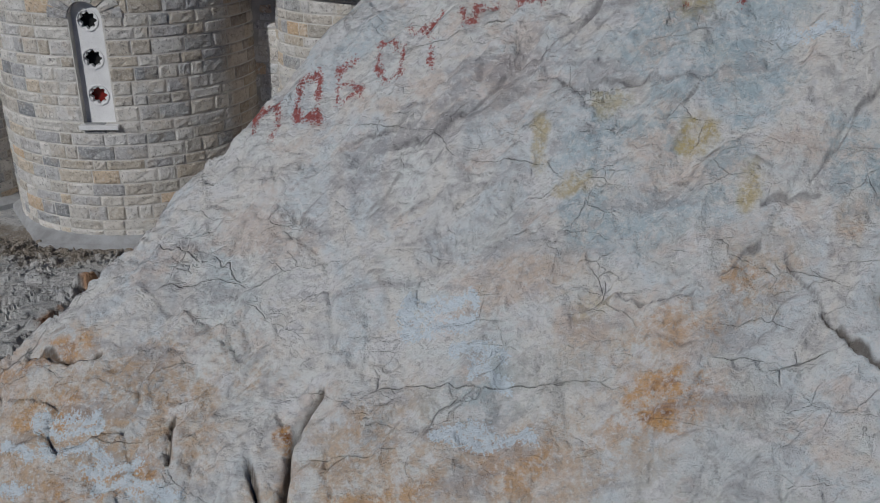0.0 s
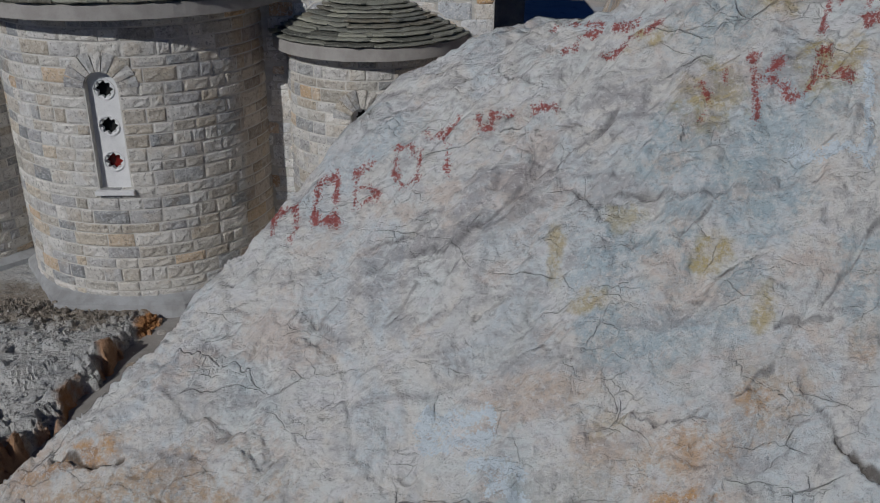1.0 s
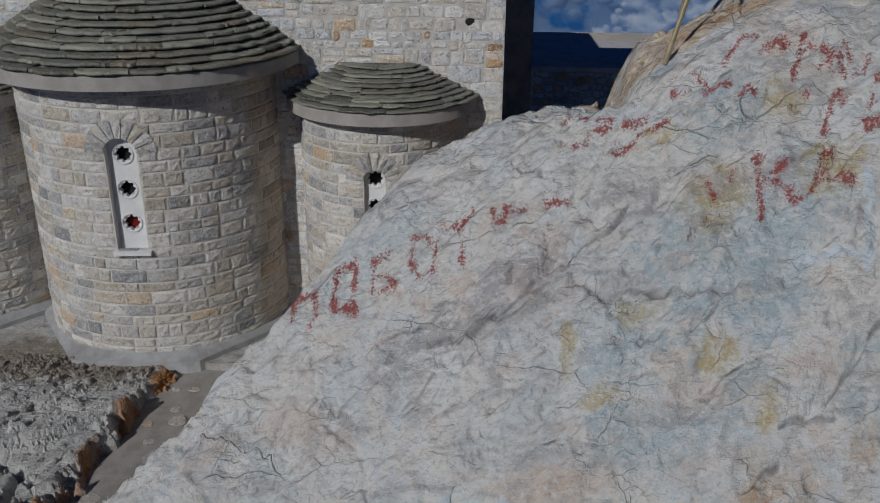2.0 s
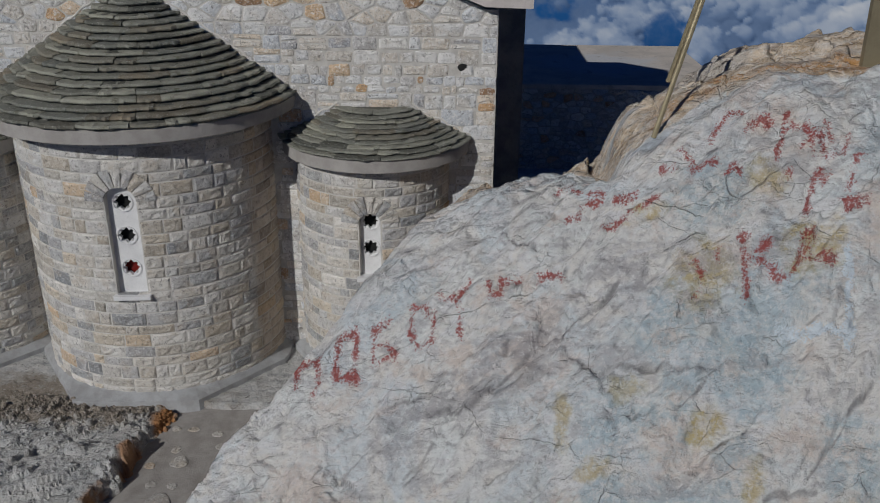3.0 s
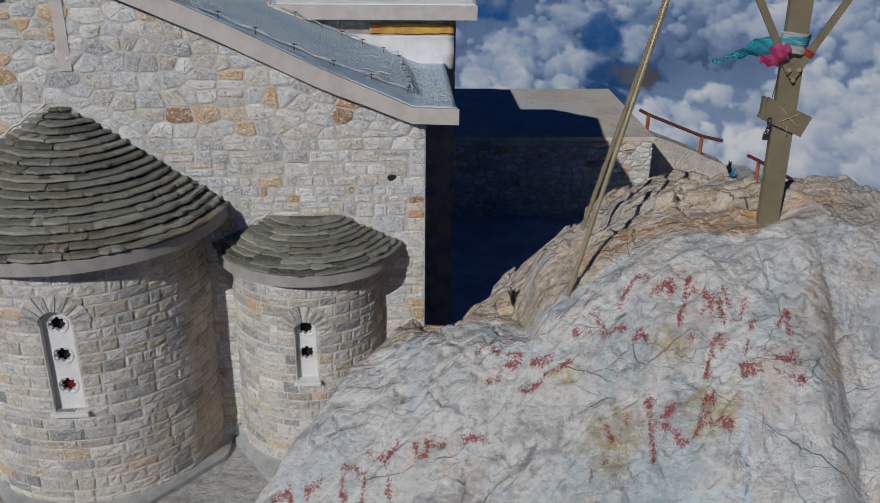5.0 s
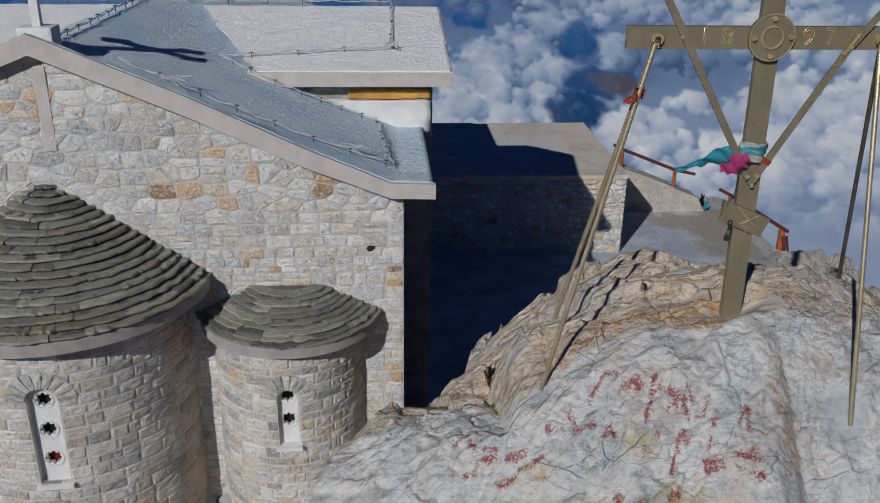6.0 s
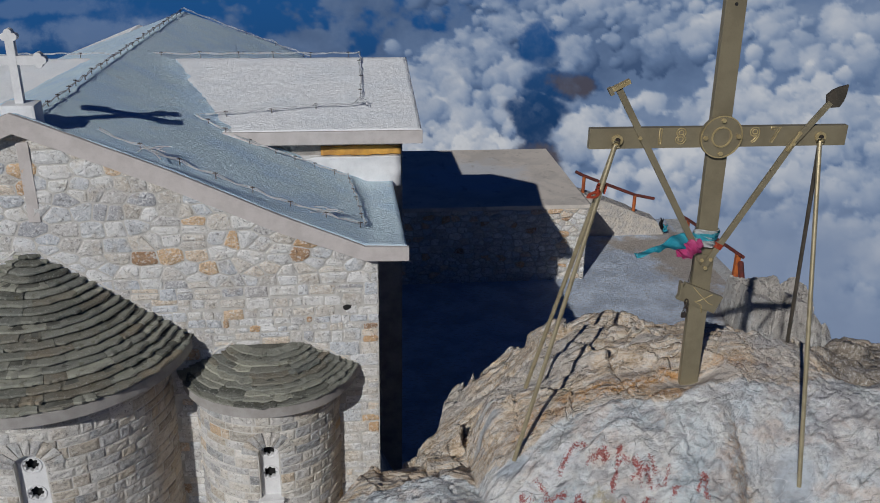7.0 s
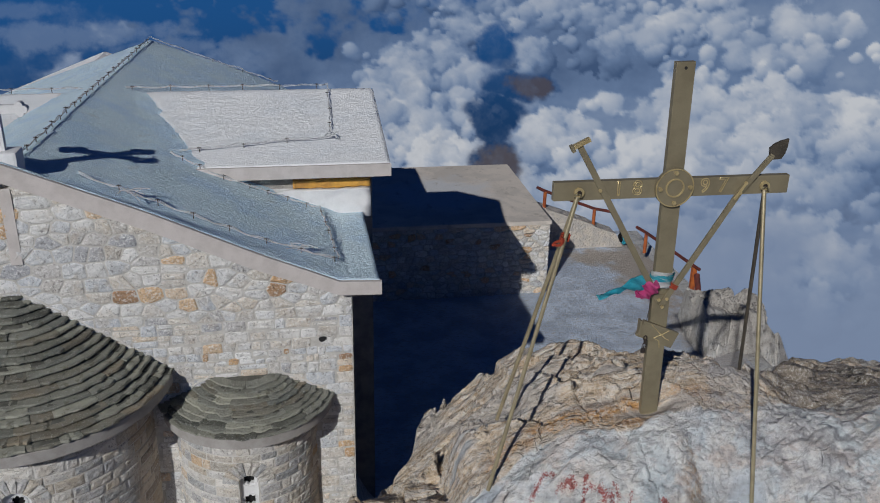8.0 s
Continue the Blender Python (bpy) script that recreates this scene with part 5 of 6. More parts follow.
def stone_cells(x0, x1, z0, z1, rng, lo, hi, limits=(), wild=lambda x, z: 0.5, joint=0.009):
    """Outlines of fieldstones fitted together: near-level courses where wild is 0, a random bond where it is 1."""
    seeds, z = [], z0
    while z < z1:
        h = rng.uniform(lo, hi)
        x = x0 - rng.uniform(0, 0.2)
        while x < x1 + 0.1:
            w = h * rng.uniform(0.75, 2.1)
            k = wild(x, z)
            if rng.random() < 0.16:
                seeds += [(x + w / 2, z + h * 0.27), (x + w / 2 + rng.uniform(-0.02, 0.02), z + h * 0.73)]
            else:
                seeds.append((x + w / 2 + k * rng.uniform(-0.05, 0.05), z + h / 2 + k * rng.uniform(-0.075, 0.075)))
            x += w
        z += h
    P = np.array(seeds)
    squash = 0.62
    out = []
    for n, (px, pz) in enumerate(seeds):
        d = (P[:, 0] - px) ** 2 * squash ** 2 + (P[:, 1] - pz) ** 2
        poly = [(px - 0.6, pz - 0.5), (px + 0.6, pz - 0.5), (px + 0.6, pz + 0.5), (px - 0.6, pz + 0.5)]
        for m in np.argsort(d)[1:22]:
            vx, vz = (P[m, 0] - px) * squash ** 2, P[m, 1] - pz
            size = math.hypot(vx, vz)
            if size < 1e-6:
                continue
            c = (vx * (P[m, 0] + px) + vz * (P[m, 1] + pz)) / 2 / size
            poly = clip(poly, vx / size, vz / size, c - joint)
            if len(poly) < 3:
                break
        for nx, nz, c in ((1, 0, x1), (-1, 0, -x0), (0, -1, -z0), *limits):
            poly = clip(poly, nx, nz, c) if len(poly) > 2 else poly
        if len(poly) < 3:
            continue
        xs, zs = [p[0] for p in poly], [p[1] for p in poly]
        if max(xs) - min(xs) < 0.05 or max(zs) - min(zs) < 0.035:
            continue
        out.append(poly)
    return out


def rubble(bm, poly, rng, depth):
    """One rough stone of a flat wall, its face towards the front, with knocked-off corners and an uneven face."""
    cx, cz = sum(p[0] for p in poly) / len(poly), sum(p[1] for p in poly) / len(poly)
    ring = []
    for k, (ux, uz) in enumerate(poly):
        (ax, az), (bx, bz) = poly[k - 1], poly[(k + 1) % len(poly)]
        la, lb = math.hypot(ax - ux, az - uz), math.hypot(bx - ux, bz - uz)
        if min(la, lb) < 0.025:
            ring.append((ux, uz))
            continue
        ta, tb = min(0.4, rng.uniform(0.006, 0.024) / la), min(0.4, rng.uniform(0.006, 0.024) / lb)
        ring += [(ux + (ax - ux) * ta, uz + (az - uz) * ta), (ux + (bx - ux) * tb, uz + (bz - uz) * tb)]
    ring = [(cx + (u - cx) * (1 - rng.uniform(0, 0.03)), cz + (v - cz) * (1 - rng.uniform(0, 0.03))) for u, v in ring]
    n = len(ring)
    proud = depth * rng.uniform(0.7, 1.3)
    loops = [[bm.verts.new((u, 0.03, v)) for u, v in ring], [bm.verts.new((u, -proud * 0.20, v)) for u, v in ring]]
    for f, lo, hi in ((0.88, 0.65, 1.1), (0.50, 0.75, 1.6)):
        loops.append([bm.verts.new((cx + (u - cx) * f, -proud * rng.uniform(lo, hi), cz + (v - cz) * f)) for u, v in ring])
    core = bm.verts.new((cx, -proud * rng.uniform(0.9, 1.6), cz))
    for a, b in zip(loops, loops[1:]):
        for k in range(n):
            j = (k + 1) % n
            bm.faces.new((a[k], a[j], b[j], b[k]))
    for k in range(n):
        bm.faces.new((loops[-1][k], loops[-1][(k + 1) % n], core))


def is_free(poly):
    """No apse stands before this stretch of the front wall."""
    mx, mz = sum(p[0] for p in poly) / len(poly), sum(p[1] for p in poly) / len(poly)
    return not (abs(mx - RIDGE_X) < 1.3 and mz < 2.5) and not (abs(mx + 1.09) < 0.8 and mz < 1.9) and not (abs(mx + 6.1) < 0.8 and mz < 1.9)


# ---- apses ----
def curved_block(r, width, height, depth, rng, nu=5, nv=4):
    """A rough-faced block of a round wall, centred on the -y direction at radius r, its foot at z 0."""
    bm = bmesh.new()
    half = width / r / 2
    rows = []
    for j in range(nv + 1):
        row = []
        for i in range(nu + 1):
            a = -half + 2 * half * i / nu
            rim = i in (0, nu) or j in (0, nv)
            rr = r + (0.002 if rim else depth * rng.uniform(0.35, 1.35))
            a = -half + 2 * half * (0.10 if i == 1 else 0.90 if i == nu - 1 else i / nu)
            a += rng.uniform(-0.02, 0.02) * half
            v = 0.13 if j == 1 else 0.87 if j == nv - 1 else j / nv
            row.append(bm.verts.new((rr * math.sin(a), -rr * math.cos(a), height * (v + (0 if rim else rng.uniform(-0.03, 0.03))))))
        rows.append(row)
    for j in range(nv):
        for i in range(nu):
            bm.faces.new((rows[j][i], rows[j][i + 1], rows[j + 1][i + 1], rows[j + 1][i]))
    loop = [*rows[0], *[rw[-1] for rw in rows[1:]], *rows[-1][-2::-1], *[rw[0] for rw in rows[-2:0:-1]]]
    inner = [bm.verts.new((v.co.x * (r - 0.05) / r, v.co.y * (r - 0.05) / r, v.co.z)) for v in loop]
    for k in range(len(loop)):
        j = (k + 1) % len(loop)
        bm.faces.new((loop[j], loop[k], inner[k], inner[j]))
    return bm


def apse(cx, cy, r, z0, z1, win, seed, courses):
    """Round stone wall with a slit window: win = (x, sill height, spring height, half width)."""
    rng = random.Random(seed)
    wx, ws, wt, wh = win
    turn = math.asin((wx - cx) / r)
    core = bmesh.new()
    edges = sorted({math.radians(a) for a in range(-110, 111, 4)} | {turn - wh / r, turn + wh / r})
    edges = [a for a in edges if not (turn - wh / r < a < turn + wh / r)]
    levels = [z0, ws, wt, wt + wh, z1]
    rc = r - 0.001
    for za, zb in zip(levels, levels[1:]):
        for a, b in zip(edges, edges[1:]):
            hole = abs((a + b) / 2 - turn) < wh / r * 1.01
            if hole and ws <= za < wt + wh * 0.7:
                continue
            core.faces.new([core.verts.new((cx + rc * math.sin(t), cy - rc * math.cos(t), z)) for t, z in ((a, za), (b, za), (b, zb), (a, zb))])
    bmesh.ops.remove_doubles(core, verts=core.verts[:], dist=0.0005)
    bmesh.ops.solidify(core, geom=core.faces[:], thickness=0.25)
    wall = part("apse_wall", core, mortar, chapel, "round wall of dressed grey stone blocks")
    step = (z1 - z0) / courses
    cache, laid = {}, []
    z = z0
    for c in range(courses):
        h = step * (1 + 0.20 * math.sin(c * 2.4 + seed))
        if c == courses - 1:
            h = z1 - z
        zm = z + h / 2
        clear = 0.0
        if ws - 0.02 < zm < wt:
            clear = wh + 0.005
        elif wt <= zm < wt + wh + 0.14:
            clear = math.sqrt(max((wh + 0.15) ** 2 - (zm - wt) ** 2, 0.0)) * 0.97
        spans = [(-1.75 * r, 1.75 * r)] if clear == 0 else [(-1.75 * r, turn * r - clear), (turn * r + clear, 1.75 * r)]
        for a, b in spans:
            left = b > turn * r + 0.01
            x = a if left else b
            while (b - x if left else x - a) > 0.05:
                w = rng.choice((0.14, 0.20, 0.24, 0.29, 0.34, 0.39)) * min(1.0, 0.70 + 0.21 * r)
                rest = (b - x) if left else (x - a)
                if rest - w < 0.11:
                    w = rest
                key = (round(w, 2), rng.randrange(3))
                if key not in cache:
                    cache[key] = link_mesh("stone", curved_block(r, key[0] - 0.015, 1.0, 0.013, rng), apse_stone)
                mid = (x + w / 2 if left else x - w / 2) / r
                laid.append((abs(mid - 0.12), len(laid), cache[key], Matrix.Translation((cx, cy, z + 0.008)) @ Matrix.Rotation(mid, 4, "Z") @ Matrix.Diagonal((1, 1, h - 0.016, 1))))
                x += w if left else -w
        z += h
    # the 300 stones on the front are pieces of their own, those at the sides one joined mesh
    laid.sort(key=lambda q: q[:2])
    for _, _, me, m in laid[:300]:
        part("stone", me, None, wall).matrix_basis = m
    if laid[300:]:
        rest = bmesh.new()
        for _, _, me, m in laid[300:]:
            b = bmesh.new()
            b.from_mesh(me)
            b.transform(m)
            merge(rest, b)
        part("stonework", rest, apse_stone_joined, wall)["kind"] = "stuff"
    # arch stones
    frame_m = Matrix.Translation((cx, cy, 0)) @ Matrix.Rotation(turn, 4, "Z")
    n = 9
    for k in range(n):
        a0, a1 = math.pi * (k + 0.07) / n, math.pi * (k + 0.93) / n
        bm = bmesh.new()
        grid = []
        for rr in (wh + 0.004, wh + 0.10, wh + 0.205):
            row = []
            for t in (a0, (a0 + a1) / 2, a1):
                u, v = -rr * math.cos(t), wt + rr * math.sin(t)
                ang = u / r
                rad = r + (0.017 if rr != wh + 0.10 or t != (a0 + a1) / 2 else 0.030)
                row.append((bm.verts.new((rad * math.sin(ang), -rad * math.cos(ang), v)), bm.verts.new(((r - 0.08) * math.sin(ang), -(r - 0.08) * math.cos(ang), v))))
            grid.append(row)
        for i in range(2):
            for j in range(2):
                bm.faces.new((grid[i][j][0], grid[i][j + 1][0], grid[i + 1][j + 1][0], grid[i + 1][j][0]))
        rim = [grid[0][0], grid[0][1], grid[0][2], grid[1][2], grid[2][2], grid[2][1], grid[2][0], grid[1][0]]
        for p, q in zip(rim, rim[1:] + rim[:1]):
            bm.faces.new((p[0], p[1], q[1], q[0]))
        bmesh.ops.recalc_face_normals(bm, faces=bm.faces[:])
        part("arch_stone", bm, apse_stone, wall).matrix_basis = frame_m
    return wall, frame_m, turn


def slit_window(frame_m, r, win, holes, red_last):
    """White pierced slab set back in the slit, with a sill and a near-black box for the dark space behind."""
    wx, ws, wt, wh = win
    depth = 0.11
    yb = -(r - depth)
    window = part("window", slab_with_holes(ws, wt, wh, yb, holes), white_marble, chapel, "white stone window slab pierced by flower-shaped holes")
    window.matrix_basis = frame_m
    # reveal round the opening
    bm = bmesh.new()
    outline = [(-wh, ws), (wh, ws)] + [(wh * math.cos(t), wt + wh * math.sin(t)) for t in [math.pi * k / 12 for k in range(13)]]
    f = [bm.verts.new((u, -math.sqrt(r * r - u * u) + 0.004, v)) for u, v in outline]
    b = [bm.verts.new((u, yb + 0.05, v)) for u, v in outline]
    for k in range(len(f)):
        j = (k + 1) % len(f)
        bm.faces.new((f[k], f[j], b[j], b[k]))
    part("reveal", bm, mortar, window)
    part("inner_space", box(-wh - 0.02, wh + 0.02, yb + 0.075, yb + 0.20, ws, wt + wh), hole_black, window)
    part("sill", box(-wh - 0.035, wh + 0.035, -r - 0.055, yb + 0.01, ws - 0.035, ws + 0.012, bevel=0.006), white_marble, window, "white stone sill")
    if red_last:
        part("glass", disc((0, yb + 0.065, holes[-1]), 0.10, 0.008), red_glass, window, "dark red glass")
    for h in holes:
        part("rosette_rim", disc((0, yb - 0.026, h), 0.108, 0.012, 40, inner=0.097), white_marble, window)


def slab_with_holes(ws, wt, wh, yb, holes):
    bm = bmesh.new()
    loops = [[(-wh, ws), (wh, ws)] + [(wh * math.cos(t), wt + wh * math.sin(t)) for t in [math.pi * k / 16 for k in range(17)]]]
    for h in holes:
        loops.append([((0.080 + 0.012 * math.cos(8 * t)) * math.cos(t), h + (0.080 + 0.012 * math.cos(8 * t)) * math.sin(t)) for t in [math.tau * k / 64 for k in range(64)]])
    es = []
    for lp in loops:
        vs = [bm.verts.new((u, yb - 0.02, v)) for u, v in lp]
        es += [bm.edges.new((vs[k], vs[(k + 1) % len(vs)])) for k in range(len(vs))]
    bmesh.ops.triangle_fill(bm, use_beauty=True, edges=es)
    ext = bmesh.ops.extrude_face_region(bm, geom=bm.faces[:])
    for v in ext["geom"]:
        if isinstance(v, bmesh.types.BMVert):
            v.co.y += 0.06
    bmesh.ops.recalc_face_normals(bm, faces=bm.faces[:])
    return bm


def slate_roof(cx, cy, r_eave, z_eave, z_top, rings, seed, r_top=0.16, r_in=0.08):
    """A half cone of stepped slate courses over a cement cornice."""
    rng = random.Random(seed)
    bm = bmesh.new()
    segs = [math.radians(a) for a in range(-100, 101, 4)]
    prof = [(r_eave - 0.30, z_eave - 0.02), (r_eave - 0.05, z_eave), (r_eave, z_eave), (r_eave, z_eave + 0.135), (r_in, z_top - 0.16), (r_in, z_eave)]
    rows = [[bm.verts.new((cx + rr * math.sin(a), cy - rr * math.cos(a), zz)) for rr, zz in prof] for a in segs]
    for p, q in zip(rows, rows[1:]):
        for k in range(len(prof)):
            j = (k + 1) % len(prof)
            bm.faces.new((p[k], q[k], q[j], p[j]))
    bm.faces.new(rows[0])
    bm.faces.new(rows[-1])
    bmesh.ops.recalc_face_normals(bm, faces=bm.faces[:])
    roof = part("apse_roof", bm, fascia_grey, chapel, "half-conical roof of stepped dark slates on a cement cornice")
    zb = z_eave + 0.14
    tread = (r_eave - r_top) / (rings - 1)
    riser = (z_top - zb) / rings
    for i in range(rings):
        ro = r_eave + 0.045 - tread * i
        zo = zb + riser * i
        # mortar bed of this course, set well back under the slates
        bed = bmesh.new()
        rows = []
        for k in range(51):
            a = math.radians(-100 + 4 * k)
            e = max(ro - 0.062 + rng.uniform(-0.010, 0.008), 0.02)
            dz = rng.uniform(-0.003, 0.003)
            rows.append([bed.verts.new((cx + rr * math.sin(a), cy - rr * math.cos(a), zz + dz)) for rr, zz in ((e, zo - 0.3 * riser), (e, zo + riser * 0.90), (0.01 if i == rings - 1 else max(ro - 2.2 * tread, 0.01), zo + riser * 1.05), (0.01 if i == rings - 1 else max(ro - 2.2 * tread, 0.01), zo - 0.3 * riser))])
        for p, q in zip(rows, rows[1:]):
            for k in range(4):
                bed.faces.new((p[k], q[k], q[(k + 1) % 4], p[(k + 1) % 4]))
        bmesh.ops.recalc_face_normals(bed, faces=bed.faces[:])
        part("mortar_bed", bed, slate_bed, roof)
        # slates of this course: split slabs with chipped rims, resting on the bed
        kinds = []
        for w in (0.24, 0.36, 0.52, 0.70):
            b = bmesh.new()
            nu = 6
            wid = min(w / max(ro, 0.15), 1.2)
            th = riser * rng.uniform(0.50, 0.66)
            back = max(ro - 0.15, 0.012)
            cols = []
            for k in range(nu + 1):
                a = -wid / 2 + wid * k / nu
                e = ro + rng.uniform(-0.026, 0.016) - (0.014 if k in (0, nu) else 0)
                lift = rng.uniform(-0.005, 0.005)
                cols.append([b.verts.new((rr * math.sin(a), -rr * math.cos(a), zz + lift)) for rr, zz in ((e - 0.010, 0.0), (e, th * 0.35), (e - 0.012, th + rng.uniform(-0.004, 0.003)), (back, th + 0.010), (back, 0.0))])
            for p, q in zip(cols, cols[1:]):
                for k in range(5):
                    b.faces.new((p[k], q[k], q[(k + 1) % 5], p[(k + 1) % 5]))
            b.faces.new(cols[0])
            b.faces.new(cols[-1])
            bmesh.ops.recalc_face_normals(b, faces=b.faces[:])
            kinds.append((wid, link_mesh("slate", b, slate)))
        a = math.radians(-100) + rng.uniform(0, 0.1)
        while a < math.radians(98):
            wid, me = kinds[rng.randrange(4)]
            s = part("slate", me, None, roof)
            s.matrix_basis = Matrix.Translation((cx, cy, zo + 0.40 * riser + rng.uniform(-0.006, 0.006))) @ Matrix.Rotation(a + wid / 2, 4, "Z")
            a += wid + rng.uniform(-0.004, 0.012) / max(ro, 0.15)
    # mortar fillet where the courses meet the wall
    back = cy - FRONT
    for sgn in (1, -1):
        line = []
        for i in range(2 * rings + 1):
            q = i / (2 * rings)
            rr = r_eave + 0.02 + (r_top - r_eave) * q
            line.append((cx + sgn * (math.sqrt(max(rr * rr - back * back, 0.003)) - 0.004), FRONT - 0.004, zb + (z_top - zb) * q + 0.035 + 0.012 * math.sin(5 * i + seed)))
        part("mortar_fillet", tube(line, 0.014, 8), mortar, roof, "pale mortar fillet against the wall")
    return roof


MAIN = (-3.72, 10.22, 1.46)
SIDE = (-1.09, 10.33, 0.93)
win_main = (-3.62, 0.70, 1.79, 0.165)
win_side = (-1.07, 0.66, 1.33, 0.125)
_, fm, _ = apse(*MAIN, -0.62, 2.52, win_main, 3, 23)
slit_window(fm, MAIN[2], win_main, (1.76, 1.38, 1.00), True)
_, fm, _ = apse(*SIDE, -0.62, 2.02, win_side, 5, 21)
slit_window(fm, SIDE[2], win_side, (1.33, 1.00), False)
MIRROR = (2 * MAIN[0] - SIDE[0] + 0.12, SIDE[1], SIDE[2])
win_mirror = (MIRROR[0], *win_side[1:])
_, fm, _ = apse(*MIRROR, -0.62, 2.02, win_mirror, 8, 21)
slit_window(fm, MIRROR[2], win_mirror, (1.33, 1.00), False)
slate_roof(-3.72, 10.22, 1.76, 2.50, 3.80, 19, 1)
slate_roof(-1.05, 10.30, 1.11, 2.00, 2.50, 10, 2, 0.46)
slate_roof(MIRROR[0], 10.30, 1.11, 2.00, 2.50, 10, 4, 0.46)


def plinth():
    """Smooth grey cement skirting along the foot of each apse, with a few straight facets."""
    for cx, cy, r in (MAIN, SIDE, MIRROR):
        bm = bmesh.new()
        rows = []
        corners = [(-105, 0.14), (-76, 0.16), (-24, 0.29), (24, 0.22), (72, 0.18), (105, 0.14)]
        for k in range(43):
            a = -105 + 5 * k
            t = math.radians(a)
            j = max(i for i, c in enumerate(corners[:-1]) if c[0] <= a + 1e-6)
            (a0, w0), (a1, w1) = corners[j], corners[j + 1]
            p0 = Vector(((r + w0) * math.sin(math.radians(a0)), -(r + w0) * math.cos(math.radians(a0)), 0))
            p1 = Vector(((r + w1) * math.sin(math.radians(a1)), -(r + w1) * math.cos(math.radians(a1)), 0))
            d = Vector((math.sin(t), -math.cos(t), 0))
            e = p1 - p0
            out = max((p0.x * e.y - p0.y * e.x) / (d.x * e.y - d.y * e.x), r + 0.05)
            rows.append([bm.verts.new((cx + rr * math.sin(t), cy - rr * math.cos(t), z)) for rr, z in ((r - 0.02, -0.52), (r + 0.025, -0.545), (out, -0.60), (out + 0.01, -0.72), (out + 0.02, -1.2))])
        for p, q in zip(rows, rows[1:]):
            for k in range(4):
                bm.faces.new((p[k], q[k], q[k + 1], p[k + 1]))
        bmesh.ops.recalc_face_normals(bm, faces=bm.faces[:])
        part("plinth", bm, cement, chapel, "smooth grey cement plinth")


plinth()


part("plaster_strip", box(-3.63, -3.50, FRONT - 0.022, FRONT, 4.2, 5.14, bevel=0.004), fascia_beige, chapel, "narrow beige cement strip under the peak")
porch = prism([(-4.40, 4.76), (-4.05, 4.64), (-3.4, 4.2), (-3.4, 4.0), (-6.9, 3.55), (-6.9, 3.75)], "y", 19.4, 20.9)
part("rear_roof", porch, limewash, chapel, "small white limewashed roof at the back")
part("rear_wall", box(-6.6, -3.6, 20.0, 22.4, -2.2, 3.6), mortar_white, chapel)


# ---- white cross on the gable ----
def roof_cross():
    c = thing("roof_cross", "white painted stone cross on a block at the gable peak", "cross")
    x, y, z = -3.60, 10.37, 5.30
    part("base_block", box(x - 0.185, x + 0.185, y - 0.15, y + 0.15, z - 0.10, z + 0.215, bevel=0.035), white_marble, c)
    bm = box(x - 0.045, x + 0.045, y - 0.04, y + 0.04, z + 0.2, z + 0.93)
    box(x - 0.25, x + 0.25, y - 0.037, y + 0.037, z + 0.64, z + 0.735, bm)
    for dx, dz in ((0.27, 0.6875), (-0.27, 0.6875), (0, 0.94)):
        for ox, oz in ((0, 0.045), (0, -0.045), (0.045, 0), (-0.045, 0)):
            disc((x + dx + ox * (1 if dx == 0 or ox * dx > 0 else 0), y, z + dz + oz * (1 if dx != 0 or oz > 0 else 0)), 0.042, 0.086 + 0.002 * (ox != 0) + 0.001 * (oz > 0) + 0.0005 * (ox > 0), 20, bm)
    part("cross_body", bm, white_marble, c)
    return c


roof_cross()


